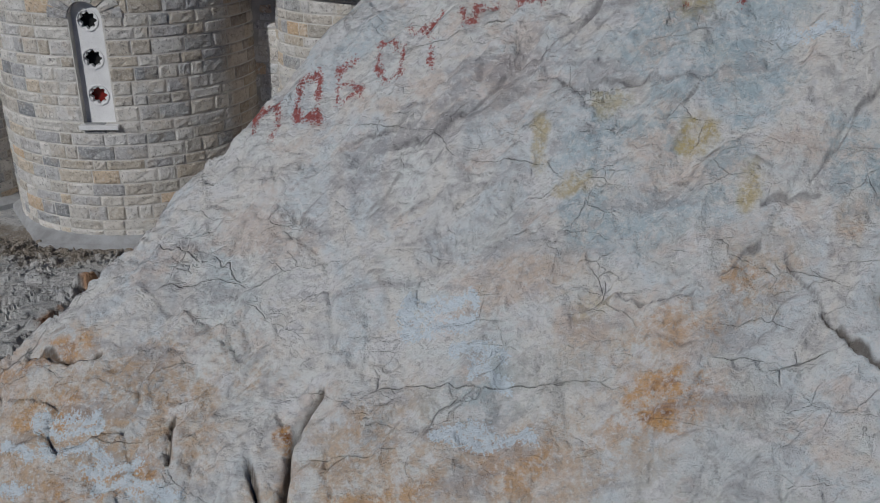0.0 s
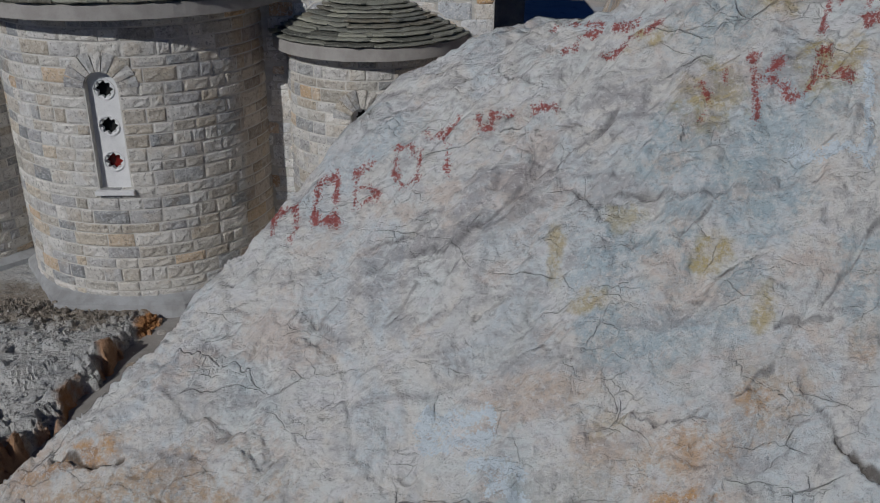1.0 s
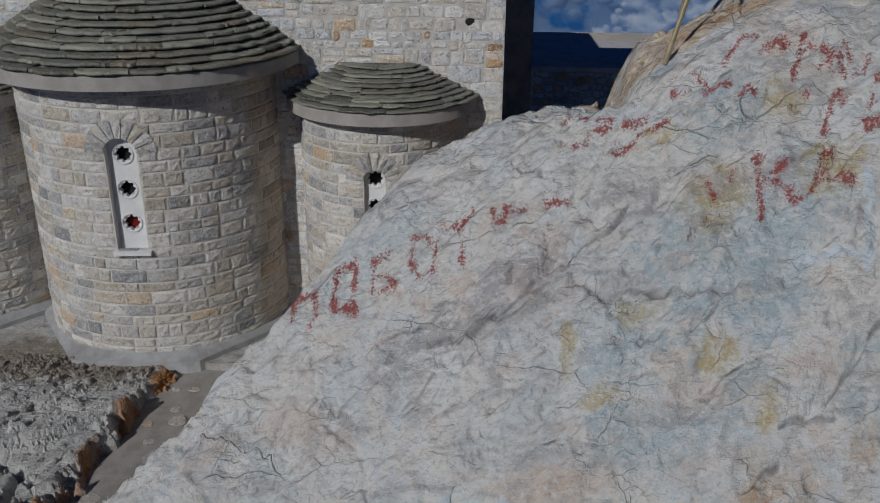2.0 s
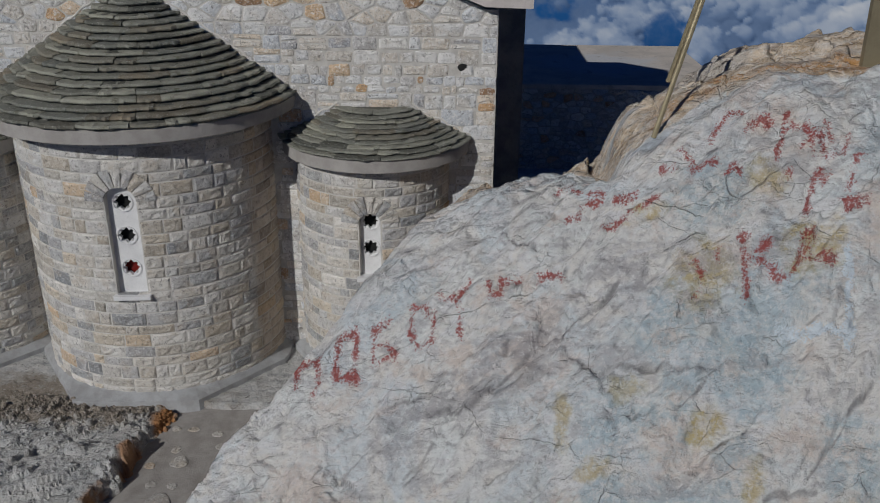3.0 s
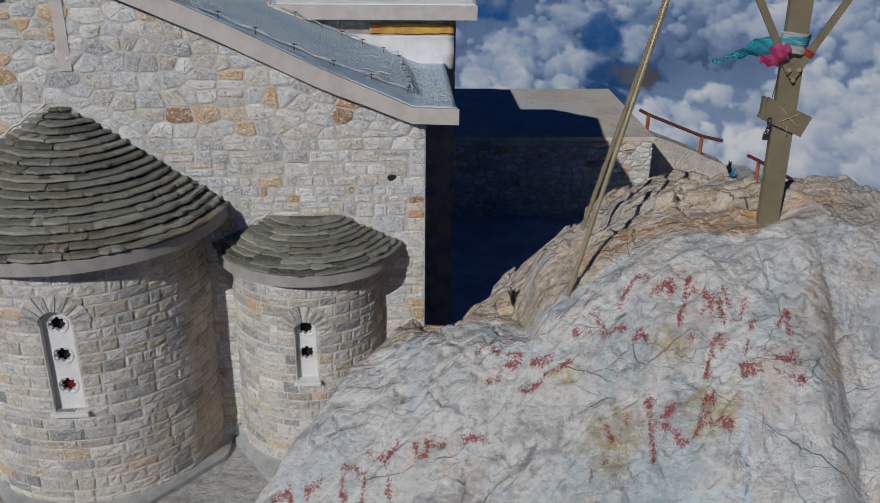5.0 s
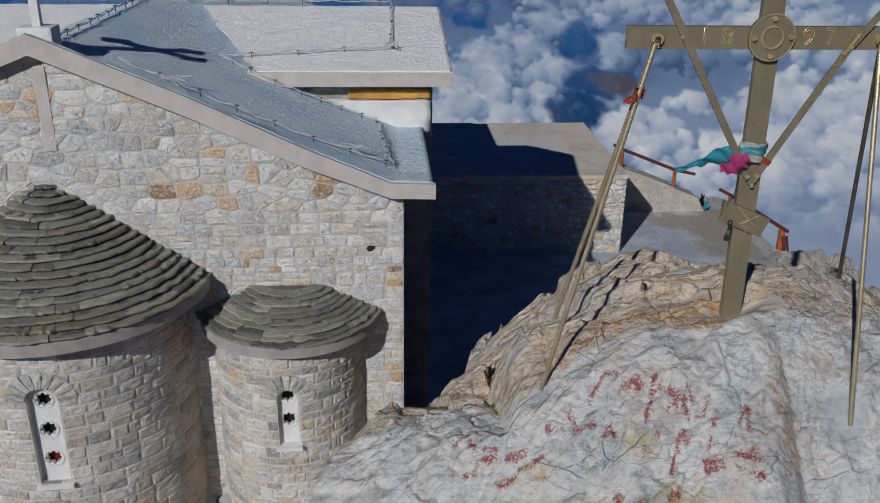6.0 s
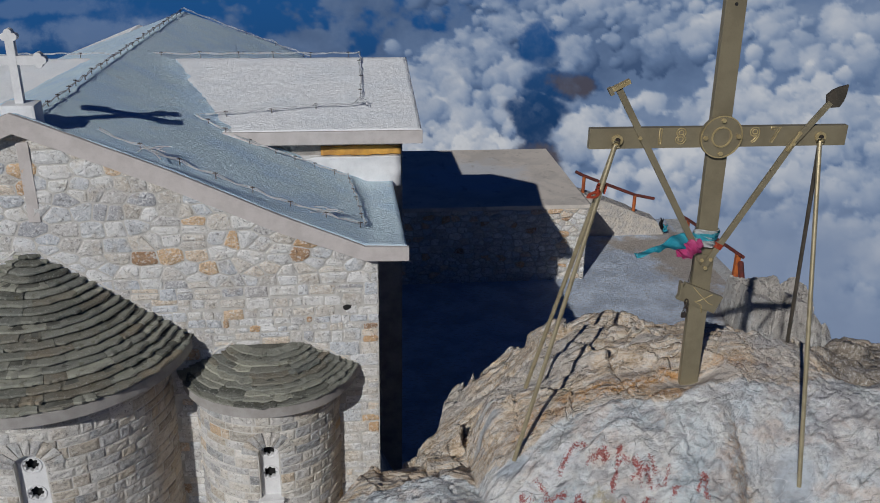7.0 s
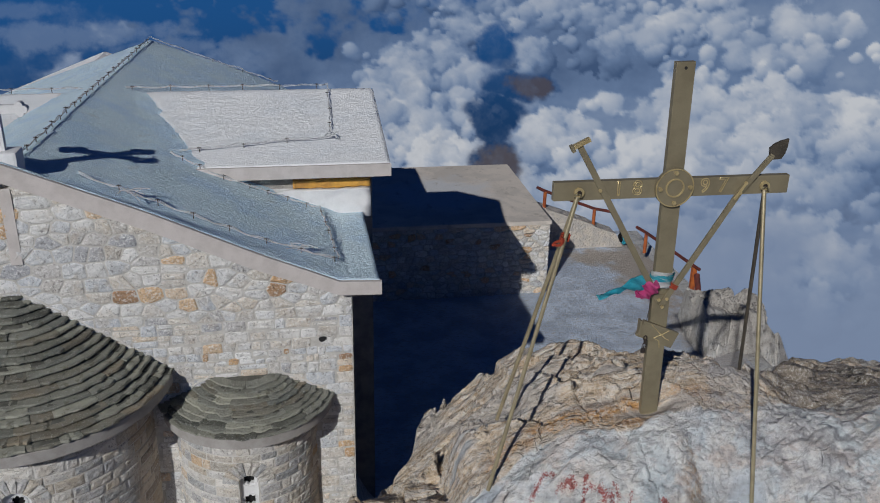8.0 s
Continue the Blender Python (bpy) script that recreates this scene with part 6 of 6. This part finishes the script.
# ---- the summit cross ----
def summit_cross():
    c = thing("summit_cross", "tall bronze-coloured iron cross with hammer and spear bars on the boulder", "cross")
    y = 6.90
    stem = part("upright", flat_bar((3.010, y, 3.50), (2.936, y, 7.10), 0.168, 0.06), bronze, c)
    part("bolt_hole", disc((2.937, y - 0.031, 7.05), 0.014, 0.006, 12), dark_iron, stem)
    arm = part("crossbar", flat_bar((1.870, y - 0.012, 6.003), (4.047, y - 0.012, 6.003), 0.168, 0.06), bronze, c)
    hx, hz = 2.953, 6.014
    hub = part("hub", disc((hx, y - 0.058, hz), 0.176, 0.035, 48), bronze, c, "round hub plate with four bolts")
    part("rim", disc((hx, y - 0.077, hz), 0.176, 0.008, 48, inner=0.166), gilt, hub)
    part("hub_ring", disc((hx, y - 0.080, hz), 0.086, 0.014, 40, inner=0.074), gilt, hub)
    for k in range(4):
        a = math.radians(90 * k + 2)
        bx, bz = hx + 0.138 * math.cos(a), hz + 0.138 * math.sin(a)
        b = part("bolt", disc((bx, y - 0.088, bz), 0.019, 0.024, 6), gilt, hub)
        part("washer", disc((bx, y - 0.078, bz), 0.028, 0.007, 18), bronze, b)
    for ch, x in (("1", 2.452), ("8", 2.624), ("9", 3.248), ("7", 3.420)):
        cu = bpy.data.curves.new("digit", "FONT")
        cu.body, cu.size, cu.align_x, cu.align_y = ch, 0.185, "CENTER", "CENTER"
        cu.fill_mode, cu.bevel_depth, cu.bevel_resolution = "NONE", 0.0048, 1
        tmp = bpy.data.objects.new("tmp", cu)
        me = bpy.data.meshes.new_from_object(tmp)
        bpy.data.objects.remove(tmp)
        me.transform(pose(x, y - 0.044, 6.010, 90, 0, 0))
        me.materials.clear()
        me.materials.append(gilt)
        part("digit", me, None, arm, "raised digit of the date 1897")
    # hammer bar and spear bar, bolted together on the upright
    ham = part("hammer_bar", flat_bar((2.055, y - 0.062, 6.425), (2.952, y - 0.058, 4.905), 0.054, 0.022), bronze, c)
    part("hammer_head", flat_bar((1.985, y - 0.066, 6.393), (2.145, y - 0.066, 6.473), 0.036, 0.05), gilt, ham)
    part("peen", flat_bar((1.985, y - 0.066, 6.385), (2.012, y - 0.066, 6.40), 0.062, 0.054), bronze, ham)
    bm = flat_bar((3.572, y - 0.066, 5.945), (2.968, y - 0.062, 4.86), 0.054, 0.022)
    flat_bar((3.560, y - 0.064, 5.925), (3.835, y - 0.066, 6.285), 0.050, 0.022, bm)
    spear = part("spear_bar", bm, bronze, c)
    m = Matrix.Translation((3.875, y - 0.066, 6.325)) @ Matrix.Rotation(math.radians(39), 4, "Y")
    bm = prism([(-0.026, -0.085), (0.026, -0.085), (0.080, -0.035), (0.072, 0.02), (0.045, 0.075), (0, 0.135), (-0.045, 0.075), (-0.072, 0.02), (-0.080, -0.035)], "y", -0.010, 0.010)
    bm.transform(m)
    part("spear_tip", bm, dark_bronze, spear)
    part("clamp", flat_bar((3.528, y - 0.082, 5.885), (3.618, y - 0.082, 6.035), 0.022, 0.012), gilt, spear, "bright clamp strip")
    part("gusset", prism([(2.915, 4.965), (3.045, 4.965), (2.985, 4.845), (2.972, 4.845)], "y", y - 0.036, y - 0.05), bronze, c, "small pointed plate under the crossed bars")
    for x, z in ((2.274, 6.014), (3.618, 6.035), (3.578, 5.944), (2.936, 4.930), (3.014, 4.933), (2.978, 4.855)):
        part("bolt", disc((x, y - 0.079, z), 0.016, 0.016, 6), gilt, c)
    # slanting foot plate with wire and padlock
    foot = part("foot_plate", flat_bar((2.792, y - 0.055, 4.643), (3.152, y - 0.055, 4.488), 0.168, 0.04), bronze, c, "slanting box plate")
    part("flange", flat_bar((2.788, y - 0.062, 4.728), (2.788, y - 0.062, 4.562), 0.022, 0.06), bronze, foot)
    part("wire", tube(((2.90, y - 0.08, 4.675), (2.97, y - 0.085, 4.60), (3.05, y - 0.08, 4.52), (3.09, y - 0.08, 4.50)), 0.0045, 6), gilt, foot)
    part("wire", tube(((3.08, y - 0.08, 4.60), (3.0, y - 0.088, 4.565), (2.93, y - 0.08, 4.535), (2.99, y - 0.08, 4.50), (3.0, y - 0.078, 4.43)), 0.0045, 6), gilt, foot)
    part("lace", tube(((2.865, y - 0.06, 5.0), (2.86, y - 0.07, 4.86), (2.85, y - 0.06, 4.72)), 0.0035, 6), dark_iron, c, "thin dark cord hanging from the scarf")
    bm = bmesh.new()
    for k in range(3):
        zc = 4.545 - 0.036 * k
        pts = [(2.845 + 0.016 * math.cos(t) * (k % 2 == 0), y - 0.09 + 0.016 * math.cos(t) * (k % 2), zc + 0.026 * math.sin(t)) for t in [math.tau * i / 10 for i in range(11)]]
        tube(pts, 0.006, 6, bm)
    chain = part("chain", bm, dark_iron, foot, "short dark iron chain")
    part("padlock", box(2.812, 2.852, y - 0.105, y - 0.085, 4.395, 4.445, bevel=0.006), dark_iron, chain)
    part("shackle", tube([(2.832 + 0.015 * math.cos(t), y - 0.095, 4.445 + 0.03 * math.sin(t)) for t in [math.pi * i / 8 for i in range(9)]], 0.005, 6), steel, chain)
    # eye bolts
    for x in (2.093, 3.812):
        e = part("eye_bolt", disc((x, y - 0.058, 5.995), 0.044, 0.024, 24, inner=0.024), gilt, c)
        part("nut", disc((x, y - 0.062, 6.0), 0.019, 0.03, 6), dark_iron, e)
    return c


summit_cross()


def guy_rods():
    for top, feet, lab in (((2.08, 6.84, 5.96), ((1.32, 6.46, 3.24), (1.57, 7.24, 3.48)), ""), ((3.812, 6.84, 5.96), ((3.755, 6.045, 3.10), (4.27, 7.49, 3.60)), "")):
        for i, f in enumerate(feet):
            g = thing("guy_rod", "slim brass-coloured rod bracing the iron cross to the rock" if i == 0 else "slim darker rod bracing the cross to the rock behind", "rod", "guy rods")
            part("rod", tube((top, f), 0.019, 10), brass if i == 0 or top[0] < 3 else dark_bronze, g)
            t = Vector(top)
            part("hook", tube([t + Vector((0.03 * math.cos(a), -0.01, 0.03 * math.sin(a))) for a in [math.radians(d) for d in range(-90, 181, 30)]], 0.010, 8), brass, g)


guy_rods()
tie = thing("cord_tie", "red cord tied round the two rods", "cord")
bm = bmesh.new()
for k in range(5):
    zc = 5.56 + 0.014 * k
    f = (5.96 - zc) / 2.72
    c0 = Vector((2.08 - 0.76 * f, 6.84 - 0.38 * f, zc))
    c1 = Vector((2.08 - 0.51 * f, 6.84 + 0.40 * f, zc))
    tube([c0 + Vector((-0.03, -0.02, 0.01 * k)), (c0 + c1) / 2 + Vector((-0.035, 0, 0.01)), c1 + Vector((0.03, 0.02, -0.01)), (c0 + c1) / 2 + Vector((0.03, -0.03, 0))], 0.009, 6, bm)
part("cord", bm, red_cord, tie)
for dz, dx, w in ((0.020, -0.085, 0.026), (-0.020, -0.10, 0.022)):
    bm = bmesh.new()
    pts = [(1.968 + dx * q, 6.775 - 0.025 * math.sin(5 * q), 5.595 + dz * math.sin(3 * q) - 0.055 * q) for q in [i / 10 for i in range(11)]]
    for p, q in zip(pts, pts[1:]):
        flat_bar(p, q, w, 0.006, bm, 0.001)
    part("loop", bm, red_cord, tie)


def smoothed(u):
    u = min(max((u - 0.42) / 0.30, 0), 1)
    return u * u * (3 - 2 * u)


def cloth(name, label, material, fn, nu=14, nv=10):
    c = thing(name, label, "cloth")
    bm = bmesh.new()
    g = [[bm.verts.new(fn(i / nu, j / nv)) for i in range(nu + 1)] for j in range(nv + 1)]
    for j in range(nv):
        for i in range(nu):
            bm.faces.new((g[j][i], g[j][i + 1], g[j + 1][i + 1], g[j + 1][i]))
    bmesh.ops.solidify(bm, geom=bm.faces[:], thickness=0.006)
    bmesh.ops.recalc_face_normals(bm, faces=bm.faces[:])
    part("fabric", bm, material, c, smooth=True)
    return c


def wrap(z0, z1, k, slant=0.0):
    def fn(u, v):
        a = math.tau * u
        z = z0 + (z1 - z0) * v
        r = 0.008 * math.sin(7 * v * math.pi + 3 * a) + 0.008 * k + 0.006 * math.sin(5 * a + 4 * v)
        return (2.962 + (0.102 + r) * math.cos(a), 6.88 + (0.070 + r) * math.sin(a), z + 0.008 * math.sin(2 * a) + slant * math.cos(a))
    return fn


cloth("wrapped_cloth", "white and cyan cloth wound round the cross", white_cloth, wrap(5.055, 5.205, 0), 32, 14)
cloth("cyan_band", "cyan cloth strip wound round the cross", cyan_cloth, wrap(5.118, 5.178, 1, 0.012), 32, 8)
# scarves: gathered at the knot, thick in the middle, blown to the side
cloth("pink_scarf", "crumpled pink scarf tied to the cross", pink_cloth,
      lambda u, v: (2.905 - 0.215 * u, 6.80 - 0.05 * math.sin(math.pi * v) * math.sin(math.pi * min(u + 0.15, 1)) + 0.018 * math.sin(15 * u + 11 * v),
                    5.075 - 0.045 * u + (0.5 - v) * (0.055 + 0.11 * math.sin(math.pi * min(0.12 + u * 0.85, 1))) + 0.010 * math.sin(19 * u + 5 * v) - 0.012 * math.sin(3.1 * u)), 30, 18)
cloth("cyan_scarf", "fluttering cyan scarf tied to the cross", cyan_cloth,
      lambda u, v: (2.80 - 0.46 * u, 6.83 - 0.03 * math.sin(math.pi * v) + 0.035 * math.sin(10 * u + 4 * v),
                    5.085 + 0.022 * math.sin(5.2 * u + 0.4) - 0.075 * u * u + (0.5 - v) * (0.115 * (1 - smoothed(u)) + 0.012) + 0.009 * math.sin(21 * u + 6 * v)), 34, 12)
tie = thing("cord_tie", "red cord tied round the spear bar", "cord")
bm = bmesh.new()
for k in range(3):
    q = Vector((3.062 + 0.008 * k, 6.836, 5.040 + 0.014 * k))
    tube([q + Vector((0.034 * math.cos(a), 0.020 * math.sin(a), -0.018 * math.cos(a))) for a in [math.tau * i / 10 for i in range(11)]], 0.008, 6, bm)
part("cord", bm, red_cord, tie)

black_cloth = plain("black_cloth", (0.02, 0.02, 0.022), (0.03, 0.03, 0.035), 0.9)
cloth("dark_rag", "dark rag hung on the end of the low wall", black_cloth,
      lambda u, v: (9.18 + 0.10 * u + 0.02 * math.sin(9 * v), 23.22 + 0.04 * math.sin(8 * u + 4 * v), -1.12 - 0.32 * v + 0.03 * math.sin(7 * u)), 10, 10)
cloth("cyan_rag", "small cyan rag beside the dark rag", cyan_cloth,
      lambda u, v: (9.28 + 0.14 * u + 0.02 * math.sin(9 * v), 23.22 + 0.03 * math.sin(8 * u + 4 * v), -1.32 - 0.22 * v + 0.03 * math.sin(9 * u)), 8, 8)

# ---- annex with flat roof behind the chapel ----
annex = thing("annex", "low stone annex with a flat cement roof behind the chapel", "building")
AX0, AX1, AY0, AY1, AZ = 1.0, 6.17, 20.45, 25.35, 0.41
part("wall", box(AX0, AX1 - 0.02, AY0 + 0.012, AY1, -2.0, AZ - 0.10), mortar_white, annex)
bm = box(AX0, AX1, AY0 - 0.02, AY1, AZ - 0.10, AZ)
part("flat_roof", bm, slab_top, annex, "flat weathered cement roof")

# ---- low wall and railings past the paving ----
low = new("wall_terrace", link_mesh("wall_terrace", prism([(6.2, -2.2), (9.35, -2.2), (9.35, -1.62), (9.1, -1.22), (8.5, -1.0), (8.3, -0.88), (7.6, -0.61), (6.9, -0.36), (6.2, -0.15)], "y", 23.3, 23.9), plain("rough_lime_plaster_wall", (0.66, 0.60, 0.52), (0.52, 0.49, 0.46), 0.9, 4.0, 14.0, 1.0, dist=0.08)))
tagged(low, "low plastered stone wall stepping down the slope", "wall", kind="structure")


def railing(label, posts, drop, side):
    g = thing("railing", label, "railing", "path railings")
    part("handrail", tube(posts, 0.045, 8), rust_red, g)
    for p, d in zip(posts, drop):
        if d:
            part("post", tube((p, (p[0], p[1], p[2] - d)), 0.05, 8), orange_paint, g)
    return g


railing("red-brown metal railing on the low wall", [(6.62, 23.5, 0.27), (6.88, 23.5, 0.14), (8.44, 23.5, -0.47), (9.03, 23.5, -0.60)], (0, 0.55, 0.60, 0), 0)
g = railing("red-brown metal railing beside the rocky path", [(9.40, 22.5, -0.715), (9.50, 22.0, -0.70), (9.76, 19.36, -0.61), (9.78, 19.15, -0.60)], (0, 0.62, 0, 0), 0)
part("post", box(9.70, 9.82, 19.33, 19.45, -2.75, -0.63, bevel=0.015), orange_paint, g, "broad orange-primed post")
part("lower_rail", tube(((9.80, 19.28, -0.80), (9.40, 17.7, -2.05), (9.32, 17.4, -2.3)), 0.075, 8), rust_red, g)


# ---- lightning conductor on the roofs
def conductor(points, every, knots=()):
    """A twisted pair of wires over points, on short clips; knots are stretches where loose ends are wound round it."""
    g = thing("lightning_conductor", "twisted metal lightning wire on clips along the white roof", "wire", "lightning wires")
    rng = random.Random(len(points) + int(points[0][1] * 100))
    pts = []
    for a, b in zip(points, points[1:]):
        a, b = Vector(a), Vector(b)
        n = max(2, int((b - a).length / 0.09))
        for k in range(n):
            sag = 0.02 * math.sin(math.pi * ((k * 0.09) % every) / every)
            pts.append(a.lerp(b, k / n) + Vector((rng.uniform(-0.012, 0.012), rng.uniform(-0.012, 0.012), rng.uniform(-0.006, 0.008) - sag)))
    pts.append(Vector(points[-1]))
    part("wire", tube(pts, 0.006, 6), pale_wire, g)
    part("second_strand", tube([p + Vector((0.018 * math.sin(1.3 * k), 0.018 * math.cos(1.3 * k), 0.014)) for k, p in enumerate(pts)], 0.005, 6), pale_wire, g)
    run = 0.0
    for k, (a, b) in enumerate(zip(pts, pts[1:])):
        run += (b - a).length
        if run > every:
            run = 0.0
            bm = tube((b + Vector((0, 0, 0.03)), b - Vector((0, 0, 0.08))), 0.006, 6)
            tube((b + Vector((-0.028, 0.01, 0.018)), b + Vector((0.028, -0.01, 0.02))), 0.007, 6, bm)
            part("clip", bm, dark_iron, g)
    for at, spread in knots:
        at = Vector(at)
        bm = bmesh.new()
        for k in range(7):
            c = at + Vector((rng.uniform(-spread, spread), rng.uniform(-0.05, 0.05), rng.uniform(-0.01, 0.05)))
            d = Vector((rng.uniform(0.4, 1.0) * spread, rng.uniform(-0.12, 0.12), rng.uniform(-0.06, 0.06)))
            tube((c - d, c + Vector((0, 0.01, 0.02)), c + d), 0.006, 5, bm)
        part("wire_bundle", bm, pale_wire, g)


def on_roof(x, y):
    return (x, y, float(nave_z(np.array([x]), np.array([y]))[0]) + 0.055)


def on_arm(x, y):
    return (x, y, arm_z(x, y) + 0.06)


conductor([on_roof(-3.57, 10.75), on_roof(-3.52, 11.6), on_roof(-3.47, 13.0), on_roof(-3.36, 15.0), on_roof(-3.13, 19.1)], 0.30)
conductor([on_roof(-3.12, 19.15), on_roof(-2.0, 19.4), on_roof(-0.6, 19.75)], 0.6)
conductor([(-7.8, 15.2, 5.17), (0.31, 15.2, 5.17), on_arm(0.29, 14.3), on_arm(0.26, 13.2)], 0.55, ((on_arm(0.26, 13.2), 0.06),))
conductor([on_arm(0.26, 13.2), on_arm(-0.6, 13.1), on_arm(-2.06, 12.85)], 0.6)
conductor([on_roof(-2.9, 10.75), on_roof(-2.0, 10.62), on_roof(-0.8, 10.45), on_roof(0.14, 10.5)], 0.45, ((on_roof(-2.3, 10.6), 0.16), (on_roof(-0.25, 10.5), 0.14)))
conductor([on_roof(0.2, 10.5), on_roof(0.12, 11.6), on_roof(0.02, 12.32), on_roof(-0.8, 12.3), on_roof(-1.4, 12.33), on_roof(-2.06, 12.6)], 0.28)


# ---- pieces of walls ----
def lay_stones(owner, stones, y, joined_from, seed, depth):
    rng = random.Random(seed)
    rest = bmesh.new()
    for i, s in enumerate(stones):
        if i < joined_from:
            bm = bmesh.new()
            rubble(bm, s, rng, depth)
            bm.transform(Matrix.Translation((0, y, 0)))
            part("stone", bm, wall_stone, owner)
        else:
            rubble(rest, s, rng, depth)
    if len(rest.faces):
        rest.transform(Matrix.Translation((0, y, 0)))
        part("stonework", rest, wall_stone_joined, owner)["kind"] = "stuff"


def middle(poly):
    return sum(p[0] for p in poly) / len(poly), sum(p[1] for p in poly) / len(poly)


gable = [(0.43, 1.0, 5.24 + 0.43 * RIDGE_X), (-0.43, 1.0, 5.24 - 0.43 * RIDGE_X)]
stones = squared_cells(LEFT, CORNER, -0.6, 3.30, random.Random(11), 0.09, 0.22) + stone_cells(LEFT, CORNER, 3.30, 5.4, random.Random(13), 0.13, 0.27, gable, lambda x, z: 0.85, 0.007)
stones = [s for s in stones if is_free(s)]
stones = [s for s in stones if abs(middle(s)[0] + 0.09) > 0.075 or abs(middle(s)[1] - 2.96) > 0.07]
stones.sort(key=lambda s: abs(middle(s)[0] + 1.2) + 0.5 * abs(middle(s)[1] - 3.4))
lay_stones(east_wall, stones, FRONT, 300, 12, 0.013)
# black lens on the wall face; its colour stands for the hole's darkness
hole = bmesh.new()
bmesh.ops.create_icosphere(hole, subdivisions=2, radius=0.06, matrix=Matrix.Translation((-0.05, FRONT - 0.002, 2.97)) @ Matrix.Diagonal((1.0, 0.25, 0.85, 1)))
part("vent_hole", hole, hole_black, east_wall, "dark patch standing for a vent hole in the wall")
stones = stone_cells(AX0, AX1 - 0.02, -1.9, AZ - 0.11, random.Random(21), 0.11, 0.24, [(0, 1, AZ - 0.11)], lambda x, z: 0.8, 0.014)
stones.sort(key=lambda s: -middle(s)[0])
lay_stones(annex, stones, AY0, 280, 22, 0.03)


# ---- stones set in the cement strip and loose rubble on the ledge ----
def set_stone(x, y, w, d, seed):
    rng = random.Random(seed)
    bm = bmesh.new()
    ring = [math.tau * (k + rng.uniform(-0.3, 0.3)) / 8 for k in range(8)]
    rubble(bm, [(0.5 * w * math.cos(a) * rng.uniform(0.8, 1.1), 0.5 * d * math.sin(a) * rng.uniform(0.8, 1.1)) for a in ring], rng, 0.006)
    ob = part("paving_stone", bm, gully_stone, pav)
    z = float(gully_floor(np.array([x]), np.array([y]))[0])
    ob.matrix_basis = Matrix.Translation((x, y, z + 0.002)) @ Matrix.Rotation(rng.uniform(-0.7, 0.7), 4, "Z") @ Matrix.Rotation(math.radians(-90 + 5), 4, "X")


rng = random.Random(31)
row = 0
while row < 13:
    y = 8.35 - 0.27 * row
    x = -3.20 + 0.15 * (row % 2) + 0.22 * (y - 8.64)
    while x < -2.0:
        w = rng.choice((0.14, 0.22, 0.34))
        if rng.random() < 0.75:
            set_stone(x + w / 2, y + rng.uniform(-0.06, 0.06), w, min(0.26, w * rng.uniform(0.7, 1.0)), 40 + int(900 * x) + row)
        x += w + rng.uniform(0.05, 0.15)
    row += 1


def pebbles(count, seed):
    """Loose broken stone at the foot of the plinth and on the ledge."""
    rng = random.Random(seed)
    bm = bmesh.new()
    for k in range(count):
        x = rng.uniform(-5.9, -3.1)
        y = 8.75 - abs(rng.gauss(0, 0.35)) if rng.random() < 0.7 else rng.uniform(6.3, 8.6)
        if x > -3.32 + 0.22 * (y - 8.64) + 0.1 or math.hypot(x - MAIN[0], y - MAIN[1]) < 1.66:
            continue
        z = float(ground_z(np.array([x]), np.array([y]))[0])
        s = rng.uniform(0.008, 0.024) if rng.random() < 0.9 else rng.uniform(0.03, 0.05)
        b = bmesh.new()
        bmesh.ops.create_icosphere(b, subdivisions=1, radius=1)
        for v in b.verts:
            v.co *= rng.uniform(0.7, 1.15)
        b.transform(Matrix.Translation((x, y, z + s * 0.3)) @ Euler((rng.uniform(0, 6), rng.uniform(0, 6), rng.uniform(0, 6))).to_matrix().to_4x4() @ Matrix.Diagonal((s * 1.3, s, s * 0.7, 1)))
        vs = [bm.verts.new(v.co) for v in b.verts]
        for f in b.faces:
            bm.faces.new([vs[v.index] for v in f.verts])
        b.free()
    me = link_mesh("rubble", bm, ground.data.materials[0])
    return tagged(new("rubble", me), "loose broken grey stones at the foot of the apse", "rubble", kind="stuff")


pebbles(1400, 33)
